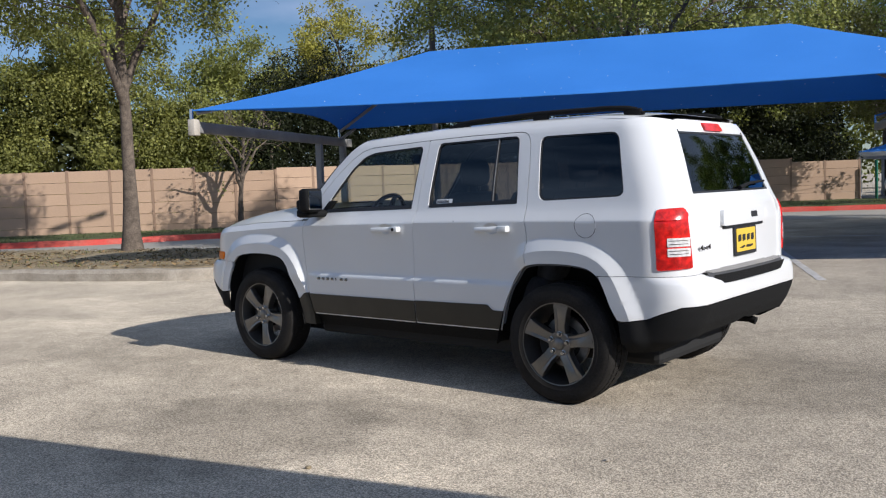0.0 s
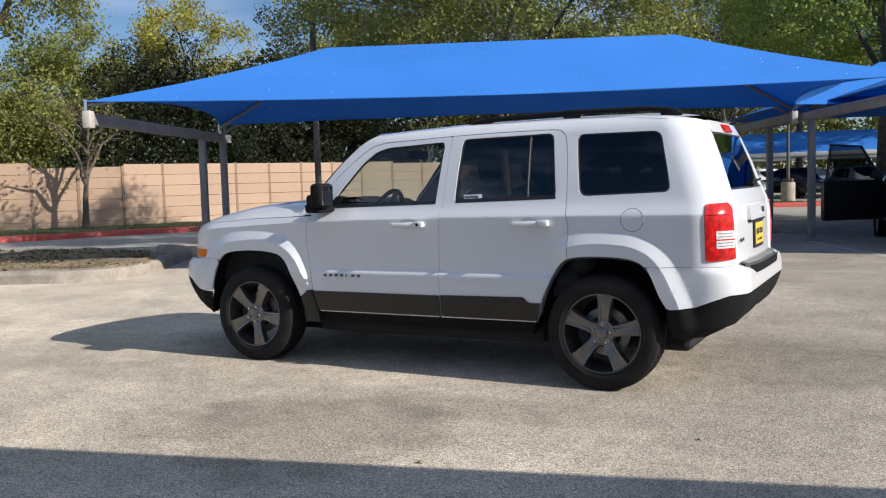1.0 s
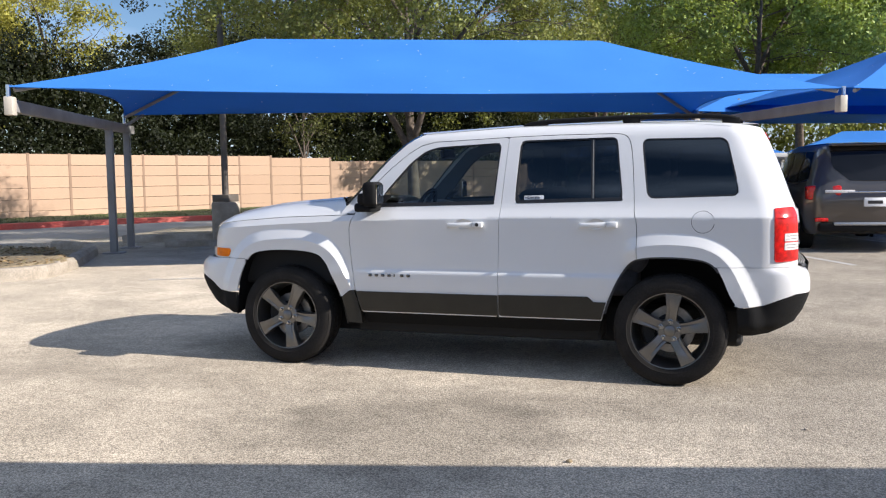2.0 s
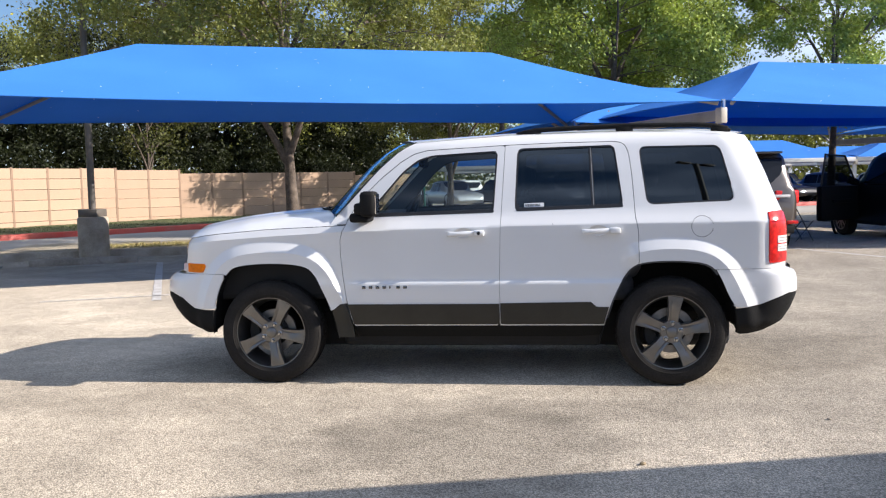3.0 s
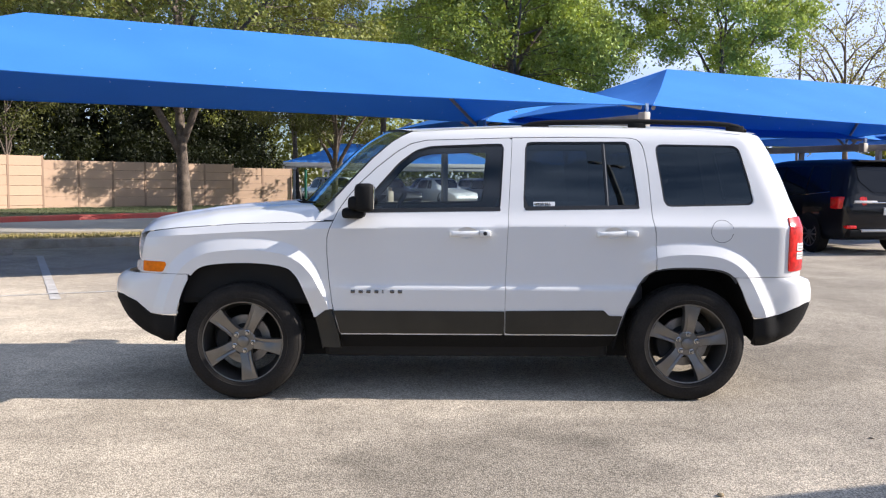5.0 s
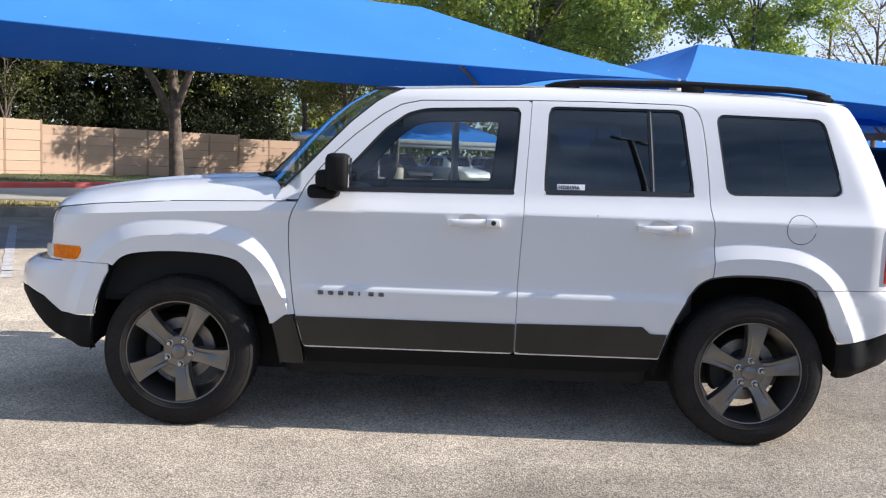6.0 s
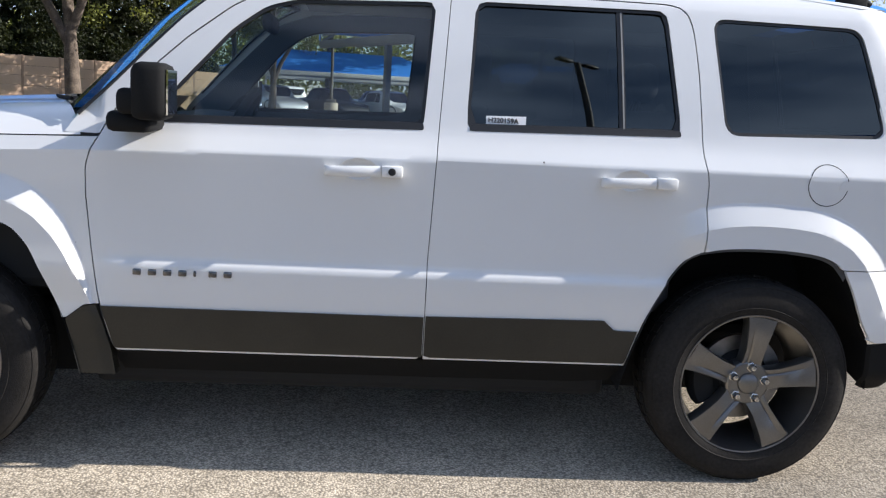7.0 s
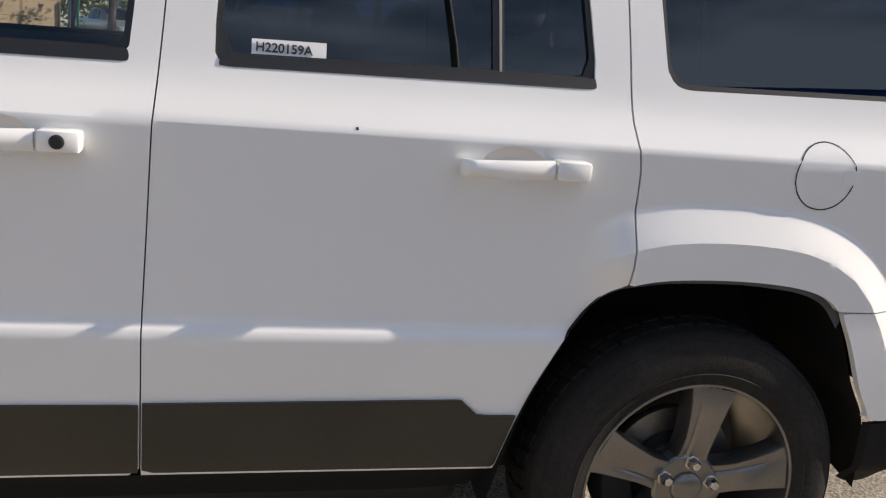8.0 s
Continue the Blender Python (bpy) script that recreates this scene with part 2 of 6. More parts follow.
WALLPOST = material("precast_post", (0.30, 0.20, 0.135), 0.85, vary=0.2, scale=1.2, grain=0.08, grain_scale=25, rand=0.06)
BARK = material("bark", (0.16, 0.125, 0.095), 0.95, color2=(0.08, 0.062, 0.048), scale=9, grain=0.3, grain_scale=40, bump=0.8, bump_scale=25)
GREYSTEEL = material("grey_painted_steel", (0.30, 0.29, 0.275), 0.5, vary=0.25, scale=2.5, grain=0.08, grain_scale=60)
TANSTEEL = material("tan_painted_steel", (0.55, 0.50, 0.42), 0.5, vary=0.25, scale=4, grain=0.08, grain_scale=60)
POLE = material("pole_paint", (0.12, 0.105, 0.088), 0.5, vary=0.3, scale=3)


def fabric():
    mat = material("blue_shade_cloth", (0.052, 0.208, 0.60), 0.8, spec=0.12, color2=(0.044, 0.186, 0.55), scale=0.7, grain=0.05, grain_scale=60, bump=0.1, bump_scale=400)
    nodes, links = mat.node_tree.nodes, mat.node_tree.links
    bsdf, out = nodes["Principled BSDF"], nodes["Material Output"]
    co = nodes.new("ShaderNodeTexCoord")
    fleck = nodes.new("ShaderNodeTexVoronoi")
    fleck.inputs["Scale"].default_value = 4.6
    links.new(co.outputs["Object"], fleck.inputs["Vector"])
    cut = nodes.new("ShaderNodeMath")
    cut.operation = "LESS_THAN"
    cut.inputs[1].default_value = 0.045
    links.new(fleck.outputs["Distance"], cut.inputs[0])
    dirt = nodes.new("ShaderNodeMixRGB")
    dirt.inputs["Color2"].default_value = (0.75, 0.78, 0.8, 1)
    links.new(bsdf.inputs["Base Color"].links[0].from_socket, dirt.inputs["Color1"])
    links.new(cut.outputs[0], dirt.inputs["Fac"])
    links.new(dirt.outputs[0], bsdf.inputs["Base Color"])
    through_light = nodes.new("ShaderNodeBsdfTranslucent")
    through_light.inputs["Color"].default_value = (0.0002, 0.012, 0.085, 1)
    add = nodes.new("ShaderNodeAddShader")
    links.new(bsdf.outputs[0], add.inputs[0])
    links.new(through_light.outputs[0], add.inputs[1])
    links.new(add.outputs[0], out.inputs["Surface"])
    return mat


FABRIC = fabric()


def leaf_material(name, color, color2):
    mat = material(name, color, 0.55, color2=color2, scale=0.55, island=0.45, spec=0.2)
    nodes, links = mat.node_tree.nodes, mat.node_tree.links
    bsdf, out = nodes["Principled BSDF"], nodes["Material Output"]
    back = nodes.new("ShaderNodeBsdfTranslucent")
    back.inputs["Color"].default_value = (color[0] * 0.42, color[1] * 0.42, color[2] * 0.2, 1)
    add = nodes.new("ShaderNodeAddShader")
    links.new(bsdf.outputs[0], add.inputs[0])
    links.new(back.outputs[0], add.inputs[1])
    links.new(add.outputs[0], out.inputs["Surface"])
    return mat


LEAF = leaf_material("oak_leaves", (0.205, 0.215, 0.056), (0.086, 0.096, 0.026))
LEAF_YELLOW = leaf_material("yellowing_leaves", (0.285, 0.255, 0.048), (0.145, 0.150, 0.032))
LEAF_BRIGHT = leaf_material("bright_leaves", (0.275, 0.335, 0.080), (0.080, 0.104, 0.027))
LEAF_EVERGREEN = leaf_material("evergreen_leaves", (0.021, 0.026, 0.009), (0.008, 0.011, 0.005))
# darkened leaf tone; as woodland backing it carries the depth shade in its colour
LEAF_SHADE = leaf_material("shade_toned_leaves", (0.085, 0.088, 0.024), (0.034, 0.040, 0.012))
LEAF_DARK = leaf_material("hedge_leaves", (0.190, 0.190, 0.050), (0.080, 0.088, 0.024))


# ---- mesh helpers ----
def link_mesh(name, bm, mat, parent=None, label="", smooth=None):
    me = bpy.data.meshes.new(name)
    bm.normal_update()
    bm.to_mesh(me)
    bm.free()
    for m in (mat if isinstance(mat, (list, tuple)) else [mat]):
        me.materials.append(m)
    if smooth is not None:
        for p in me.polygons:
            p.use_smooth = True
        if smooth < 180:
            me.set_sharp_from_angle(angle=radians(smooth))
    ob = new(name, me)
    if parent is not None:
        ob.parent = parent
    if label:
        ob["label"] = label
    return ob


def part(name, bm, mat, parent, label="", smooth=None):
    return link_mesh(name, bm, mat, parent, label, smooth)


def thing(name, label, category, group="", m=None):
    ob = new(name)
    ob.empty_display_size = 0.2
    if m is not None:
        ob.matrix_basis = m
    return tagged(ob, label, category, group)


def setting(name, bm, mat, label, category, smooth=None):
    return tagged(link_mesh(name, bm, mat, None, "", smooth), label, category, "", "structure")


def box(bm, x0, x1, y0, y1, z0, z1, bevel=0.0, m=None):
    verts = [bm.verts.new((x, y, z)) for x in (x0, x1) for y in (y0, y1) for z in (z0, z1)]
    faces = [bm.faces.new([verts[i] for i in f]) for f in ((0, 1, 3, 2), (4, 6, 7, 5), (0, 4, 5, 1), (2, 3, 7, 6), (0, 2, 6, 4), (1, 5, 7, 3))]
    if m is not None:
        bmesh.ops.transform(bm, matrix=m, verts=verts)
    if bevel:
        edges = list({e for f in faces for e in f.edges})
        bmesh.ops.bevel(bm, geom=edges, offset=bevel, segments=2, profile=0.5, affect="EDGES")
    return verts


def tube(bm, path, radii, sides=8, cap=True):
    """A tapered tube along a path."""
    rings = []
    pts = [Vector(p) for p in path]
    for i, p in enumerate(pts):
        d = (pts[min(i + 1, len(pts) - 1)] - pts[max(i - 1, 0)]).normalized()
        a = d.cross(Vector((0.31, 0.95, 0.05))).normalized()
        if a.length < 0.5:
            a = d.cross(Vector((1, 0, 0))).normalized()
        b = d.cross(a)
        r = radii[i] if isinstance(radii, (list, tuple)) else radii
        rings.append([bm.verts.new(p + r * (math.cos(k * math.tau / sides) * a + math.sin(k * math.tau / sides) * b)) for k in range(sides)])
    for q0, q1 in zip(rings, rings[1:]):
        for k in range(sides):
            bm.faces.new((q0[k], q0[(k + 1) % sides], q1[(k + 1) % sides], q1[k]))
    if cap:
        bm.faces.new(rings[0][::-1])
        bm.faces.new(rings[-1])
    return rings


def lathe(bm, profile, axis_m, sides=48, close=False):
    """Turns (radius, height) pairs round the local z axis."""
    rings = []
    for r, h in profile:
        rings.append([bm.verts.new(axis_m @ Vector((r * math.cos(k * math.tau / sides), r * math.sin(k * math.tau / sides), h))) for k in range(sides)])
    pairs = list(zip(rings, rings[1:])) + ([(rings[-1], rings[0])] if close else [])
    for a, b in pairs:
        for k in range(sides):
            bm.faces.new((a[k], a[(k + 1) % sides], b[(k + 1) % sides], b[k]))
    return rings


def disc(bm, r, h, axis_m, sides=32):
    bm.faces.new([bm.verts.new(axis_m @ Vector((r * math.cos(k * math.tau / sides), r * math.sin(k * math.tau / sides), h))) for k in range(sides)])


def grid(bm, nu, nv, f):
    vs = [[bm.verts.new(f(i / nu, j / nv)) for j in range(nv + 1)] for i in range(nu + 1)]
    for i in range(nu):
        for j in range(nv):
            bm.faces.new((vs[i][j], vs[i + 1][j], vs[i + 1][j + 1], vs[i][j + 1]))
    return vs


def fillet(points, r, steps=5):
    """Rounds the corners of a closed outline."""
    out, n = [], len(points)
    for i in range(n):
        p0, p, p1 = (Vector(points[k % n]) for k in (i - 1, i, i + 1))
        a, b = p0 - p, p1 - p
        t = min(r, a.length * 0.45, b.length * 0.45)
        s, e = p + a.normalized() * t, p + b.normalized() * t
        for k in range(steps + 1):
            w = k / steps
            out.append(tuple((1 - w) ** 2 * s + 2 * w * (1 - w) * p + w * w * e))
    return out


def inset_outline(points, d):
    """Moves a closed outline inwards by d."""
    n = len(points)
    area = sum(points[i][0] * points[(i + 1) % n][1] - points[(i + 1) % n][0] * points[i][1] for i in range(n))
    s = 1 if area > 0 else -1
    out = []
    for i in range(n):
        p0, p, p1 = (Vector(points[k % n]) for k in (i - 1, i, i + 1))
        e0, e1 = (p - p0).normalized(), (p1 - p).normalized()
        n0, n1 = Vector((-e0.y, e0.x)) * s, Vector((-e1.y, e1.x)) * s
        v = n0 + n1
        v = v.normalized() if v.length > 1e-6 else n0
        out.append(tuple(p + v * d / max(0.5, v.dot(n0))))
    return out


# ---- the white car ----
# Forward is -x, its left side faces -y; the wheels' axles stand at x = -1.3175 and x = 1.3175.
AXLE, TYRE_R, RIM_R = 1.3175, 0.345, 0.238
REAR_R, FRONT_R = 0.22, 0.30
W_Z = ((0.20, 0.30, 0.36, 0.384, 0.40, 0.535, 0.62, 0.650, 0.672, 0.72, 0.85, 0.98, 1.020, 1.037, 1.070, 1.100, 1.15, 1.20, 1.25, 1.30, 1.35, 1.40, 1.45, 1.50, 1.555, 1.585, 1.610, 1.628, 1.640),
       (0.700, 0.745, 0.795, 0.822, 0.826, 0.838, 0.8375, 0.837, 0.836, 0.834, 0.838, 0.8462, 0.8490, 0.8497, 0.8300, 0.8110, 0.7936, 0.7811, 0.7679, 0.7541, 0.7396, 0.7245, 0.7087, 0.6922, 0.6734, 0.655, 0.630, 0.600, 0.560))
R_Z = ((0.30, 0.74, 1.00, 1.10, 1.18, 1.35, 1.50, 1.60, 1.66), (2.050, 2.058, 2.053, 2.040, 2.008, 1.950, 1.890, 1.838, 1.79))
F_Z = ((0.30, 0.74, 0.90, 0.985, 1.06, 1.30, 1.70), (2.04, 2.04, 2.02, 1.985, 1.90, 1.80, 1.80))
RB_Z = ((0.30, 0.345, 0.40, 0.48, 0.56, 0.60, 0.66, 0.70, 0.72, 0.745), (1.92, 1.98, 2.04, 2.09, 2.120, 2.130, 2.130, 2.122, 2.11, 2.045))
FB_Z = ((0.30, 0.34, 0.42, 0.50, 0.58, 0.64, 0.70, 0.735, 0.75), (1.93, 1.97, 2.05, 2.10, 2.135, 2.14, 2.13, 2.10, 2.05))
ARCH_F = ((-1.725, 0.33), (-1.71, 0.48), (-1.67, 0.63), (-1.615, 0.735), (-1.53, 0.793), (-1.31, 0.812), (-1.09, 0.793), (-1.005, 0.735), (-0.945, 0.61), (-0.885, 0.44), (-0.85, 0.30))
ARCH_R = ((0.875, 0.30), (0.905, 0.41), (0.950, 0.55), (1.02, 0.69), (1.11, 0.782), (1.30, 0.803), (1.51, 0.785), (1.60, 0.72), (1.665, 0.58), (1.715, 0.48), (1.725, 0.33))


def smooth_line(pts, n=6):
    """A soft curve through points."""
    out = []
    for i in range(len(pts) - 1):
        p = [np.array(pts[max(0, min(len(pts) - 1, k))]) for k in (i - 1, i, i + 1, i + 2)]
        for k in range(n):
            t = k / n
            out.append(tuple(0.5 * (2 * p[1] + (p[2] - p[0]) * t + (2 * p[0] - 5 * p[1] + 4 * p[2] - p[3]) * t * t + (3 * p[1] - p[0] - 3 * p[2] + p[3]) * t ** 3)))
    out.append(tuple(pts[-1]))
    return out


ARCH_FS, ARCH_RS = smooth_line(ARCH_F, 10), smooth_line(ARCH_R, 10)


def soften(line, width=0.06):
    """The same line at even steps, its bends eased."""
    p = np.array(line)
    run = np.concatenate([[0], np.cumsum(np.hypot(*np.diff(p, axis=0).T))])
    s = np.linspace(0, run[-1], 140)
    q = np.stack([np.interp(s, run, p[:, k]) for k in (0, 1)], 1)
    w = np.exp(-0.5 * ((s[:, None] - s[None]) / width) ** 2)
    w /= w.sum(1)[:, None]
    soft = w @ q
    keep = np.clip(np.minimum(s, run[-1] - s) / 0.15, 0, 1)[:, None]
    return [tuple(v) for v in soft * keep + q * (1 - keep)]


ARCH_FD, ARCH_RD = soften(ARCH_FS), soften(ARCH_RS)
# pressed lines of the flank: the shoulder crease of doors and quarter, its run along the fender, and the flares' edges
CREASE = ((-0.83, 1.015), (-0.10, 1.031), (1.0, 1.042), (2.4, 1.044))
RIM = ((-2.0, 0.942), (-1.90, 0.951), (-1.71, 0.967), (-1.33, 0.991), (-0.95, 1.009), (-0.80, 1.016))


def flare_width(u, z):
    """Distance from the wheel opening to the flare's edge and to its foot."""
    tail = (u > -1.2) & (u < -0.7)
    drop = np.where(tail, np.clip((z - 0.57) / 0.30, 0, 1), 1.0)
    return np.minimum(0.100, 0.098 - 0.022 * drop), 0.104 + 0.044 * drop


def flare_edge(line, step=5, which=0):
    """The flare's edge, or its foot: the wheel opening moved outwards."""
    p = np.array(line)[::step]
    d = np.gradient(p, axis=0)
    d /= np.hypot(d[:, 0], d[:, 1])[:, None]
    n = np.stack([-d[:, 1], d[:, 0]], 1)
    q = p + n * 0.08
    for _ in range(4):
        q = p + n * flare_width(q[:, 0], q[:, 1])[which][:, None]
    return [tuple(v) for v in q if v[1] > 0.46]


PRESS_LINES = ((CREASE, False), (RIM, True), (flare_edge(ARCH_FD), True), (flare_edge(ARCH_RD), True), (flare_edge(ARCH_FD, 5, 1), False), (flare_edge(ARCH_RD, 5, 1), False))


def arch_distance(u, z):
    best = np.full(len(u), 9.0)
    for line in (ARCH_FD, ARCH_RD):
        for (ax, az), (bx, bz) in zip(line, line[1:]):
            dx, dz = bx - ax, bz - az
            t = np.clip(((u - ax) * dx + (z - az) * dz) / (dx * dx + dz * dz), 0, 1)
            best = np.minimum(best, np.hypot(u - ax - t * dx, z - az - t * dz))
    return best


def skin(u, z, rear=R_Z, front=F_Z, out=0.0):
    """Points of the left flank: u runs along it and round both corners, z is the height."""
    u, z = np.asarray(u, float), np.asarray(z, float)
    lift = np.interp(u, *zip(*CREASE)) - 1.037
    w = np.interp(z - lift * np.clip((z - 0.72) / 0.2, 0, 1) * np.clip((1.5 - z) / 0.3, 0, 1), *W_Z)
    door = np.clip((u + 0.80) / 0.12, 0, 1) * np.clip((1.10 - u) / 0.12, 0, 1)
    w = w + door * np.interp(z, (0.535, 0.635, 0.668, 0.684, 0.75), (0, 0.0085, 0.011, 0.0, 0))
    d = arch_distance(u, z)
    tail = (u > -1.2) & (u < -0.7)
    inner, outer = flare_width(u, z)
    k = np.clip((outer - d) / (outer - inner), 0, 1)
    f = np.where(k < 0.12, k * k / 0.24, (k - 0.06) / 0.94)
    f = f * np.where(tail, np.interp(z, (0.54, 0.66), (0.2, 1.0)), 1.0)
    # shoulder that turns in below the bonnet
    rim = np.interp(u, *zip(*RIM))
    flat = np.interp(rim - lift * np.clip((rim - 0.72) / 0.2, 0, 1), *W_Z)
    w = np.where((u < -0.80) & (z > rim), flat - 0.55 * (z - rim), w)
    fade = np.where((u > 0.3) & (u < 1.117), np.clip((u - 0.98) / 0.12, 0, 1) ** 2 * np.clip((z - 0.70) / 0.12, 0, 1), 1.0)
    w = w + 0.036 * f * fade * np.clip((1.0 - z) / 0.05, 0, 1)
    w = w + out
    r1, f1 = np.interp(z, *rear) + out, np.interp(z, *front) + out
    xr, xf = r1 - REAR_R, -(f1 - FRONT_R)
    a = np.clip((u - xr) / REAR_R, 0, math.pi / 2)
    b = np.clip((xf - u) / FRONT_R, 0, math.pi / 2)
    x = np.clip(u, xf, xr) + REAR_R * np.sin(a) - FRONT_R * np.sin(b)
    y = -(w - REAR_R * (1 - np.cos(a)) - FRONT_R * (1 - np.cos(b)))
    y = y + np.clip(u - xr - REAR_R * math.pi / 2, 0, 9) + np.clip(xf - u - FRONT_R * math.pi / 2, 0, 9)
    y = np.minimum(y, 0.0)
    return np.stack([x, y, z], 1)


def u_rear(z, a=math.pi / 2, rear=R_Z):
    return float(np.interp(z, *rear)) - REAR_R + REAR_R * a


def u_front(z, b=math.pi / 2, front=F_Z):
    return -(float(np.interp(z, *front)) - FRONT_R) - FRONT_R * b


Z_CUTS = [0.30 + 0.02 * i for i in range(10)] + [0.49 + 0.01 * i for i in range(15)] + [0.635, 0.652, 0.668, 0.676, 0.684, 0.70, 0.72, 0.74, 0.75, 0.76, 0.77, 0.78, 0.79, 0.80, 0.81, 0.82, 0.83, 0.84, 0.85, 0.86, 0.87, 0.88, 0.89, 0.90, 0.91, 0.92, 0.93, 0.94, 0.95, 0.96, 0.98, 1.0, 1.012, 1.022, 1.034, 1.05, 1.07, 1.09, 1.115] + [1.15 + 0.05 * i for i in range(8)] + [1.53, 1.55, 1.56, 1.57, 1.58, 1.59, 1.60, 1.61, 1.62, 1.63]


def flat_panel(outline, holes, ucuts, zcuts):
    """The flat cloth of a panel, cut into small pieces."""
    bm = bmesh.new()
    for loop in [outline, *holes]:
        vs = [bm.verts.new((p[0], 0, p[1])) for p in loop]
        for i in range(len(vs)):
            bm.edges.new((vs[i], vs[(i + 1) % len(vs)]))
    bmesh.ops.triangle_fill(bm, use_beauty=True, edges=bm.edges[:], normal=(0, -1, 0))
    us, zs = [p[0] for p in outline], [p[1] for p in outline]
    for c in ucuts:
        if min(us) < c < max(us):
            bmesh.ops.bisect_plane(bm, geom=bm.verts[:] + bm.edges[:] + bm.faces[:], plane_co=(c, 0, 0), plane_no=(1, 0, 0), dist=1e-5)
    for c in zcuts:
        if min(zs) < c < max(zs):
            bmesh.ops.bisect_plane(bm, geom=bm.verts[:] + bm.edges[:] + bm.faces[:], plane_co=(0, 0, c), plane_no=(0, 0, 1), dist=1e-5)
    slant = [e for e in bm.edges if len(e.link_faces) == 2 and abs(e.verts[0].co.x - e.verts[1].co.x) > 1e-5 and abs(e.verts[0].co.z - e.verts[1].co.z) > 1e-5]
    bmesh.ops.dissolve_edges(bm, edges=slant, use_verts=True)
    return bm


def press(bm, line, hard):
    """Cuts a flat panel along a line, which may stay a hard edge."""
    for (ax, az), (bx, bz) in zip(line, line[1:]):
        dx, dz = bx - ax, bz - az
        n = math.hypot(dx, dz)
        near = []
        for f in bm.faces:
            c = f.calc_center_median()
            t = ((c.x - ax) * dx + (c.z - az) * dz) / (n * n)
            if 0 <= t < 1 and abs((c.x - ax) * dz - (c.z - az) * dx) < 0.05 * n:
                near.append(f)
        if near:
            geom = near + list({e for f in near for e in f.edges}) + list({v for f in near for v in f.verts})
            made = bmesh.ops.bisect_plane(bm, geom=geom, plane_co=(ax, 0, az), plane_no=(-dz / n, 0, dx / n), dist=4e-4)["geom_cut"]
            for e in made:
                if hard and isinstance(e, bmesh.types.BMEdge):
                    e.smooth = False


def flank(name, outline, mat, parent, label="", holes=(), side=1, out=0.0, lip=0.016, rear=R_Z, front=F_Z, du=0.022, shape=None):
    """A curved body panel with turned-in edges."""
    ucuts = [-2.5 + du * i for i in range(int(5.2 / du))]
    bm = flat_panel(outline, holes, ucuts, Z_CUTS)
    if mat is PAINT and lip and du > 0.008:
        for line, hard in PRESS_LINES:
            press(bm, line, hard)
    for f in bm.faces:
        if f.normal.y > 0:
            f.normal_flip()
    u, z = np.array([v.co.x for v in bm.verts]), np.array([v.co.z for v in bm.verts])
    place = (shape or (lambda a, b: skin(a, b, rear, front, out)))(u, z)
    for v, p in zip(bm.verts, place):
        v.co = p
    if lip:
        rim = [e for e in bm.edges if len(e.link_faces) == 1 and max(abs(v.co.y) for v in e.verts) > 0.01]
        for e in rim:
            e.smooth = False
        made = bmesh.ops.extrude_edge_only(bm, edges=rim)["geom"]
        for v in (g for g in made if isinstance(g, bmesh.types.BMVert)):
            flat = Vector((v.co.x * 0.35 if abs(v.co.x) > 1.7 else 0, v.co.y, 0))
            v.co -= flat.normalized() * lip
    if side < 0:
        for v in bm.verts:
            v.co.y = -v.co.y
        bmesh.ops.reverse_faces(bm, faces=bm.faces[:])
    ob = part(name, bm, mat, parent, label)
    for p in ob.data.polygons:
        p.use_smooth = True
    return ob


WIN_F = fillet([(-0.625, 1.110), (-0.585, 1.205), (-0.412, 1.405), (-0.310, 1.482), (-0.218, 1.508), (0.222, 1.528), (0.194, 1.127)], 0.030)
WIN_R = fillet([(0.328, 1.131), (0.349, 1.538), (0.977, 1.546), (1.026, 1.146)], 0.036)
WIN_Q = fillet([(1.172, 1.156), (1.128, 1.532), (1.640, 1.528), (1.722, 1.172)], 0.05)
DOOR_F_TOP = [(-0.808, 1.020), (-0.788, 1.063), (-0.764, 1.118), (-0.705, 1.202), (-0.638, 1.281), (-0.543, 1.372), (-0.419, 1.471), (-0.337, 1.519), (-0.245, 1.541), (0.270, 1.561)]
SCREEN_EDGE = [(-0.861, 1.119), (-0.771, 1.213), (-0.671, 1.322), (-0.567, 1.431), (-0.466, 1.518), (-0.386, 1.568), (-0.333, 1.592)]
DOOR_F_LINE = [(0.237, 1.02), (0.226, 0.70), (0.226, 0.385)]
DOOR_F_FRONT = [(-0.750, 0.385), (-0.775, 0.47), (-0.797, 0.58), (-0.815, 0.72), (-0.826, 0.87), (-0.825, 0.965)]
DOOR_R_TOP = [(0.960, 1.5675), (0.990, 1.5655), (1.020, 1.558), (1.040, 1.544), (1.053, 1.524), (1.062, 1.497), (1.069, 1.460), (1.081, 1.36), (1.091, 1.20), (1.096, 1.09), (1.101, 1.055), (1.108, 1.025), (1.112, 1.00), (1.114, 0.96), (1.114, 0.83)]
GAP = 0.0013
CLAD_TOP = 0.532

car = thing("car", "white four-door boxy off-road car parked on worn asphalt", "car")


def pane_shape(out):
    """Flank of a window pane, straight down to its foot where the shoulder begins."""
    def f(u, z):
        p = skin(u, np.maximum(z, 1.20), out=out)
        p[:, 1] += 0.25 * np.minimum(z - 1.20, 0)
        p[:, 2] = z
        return p
    return f


def handle_dish(x0, zc):
    """Outline of the recess behind a door handle."""
    return [(x0 + 0.105 + 0.060 * math.cos(a * math.tau / 28), zc + 0.006 + 0.034 * math.sin(a * math.tau / 28)) for a in range(28)]


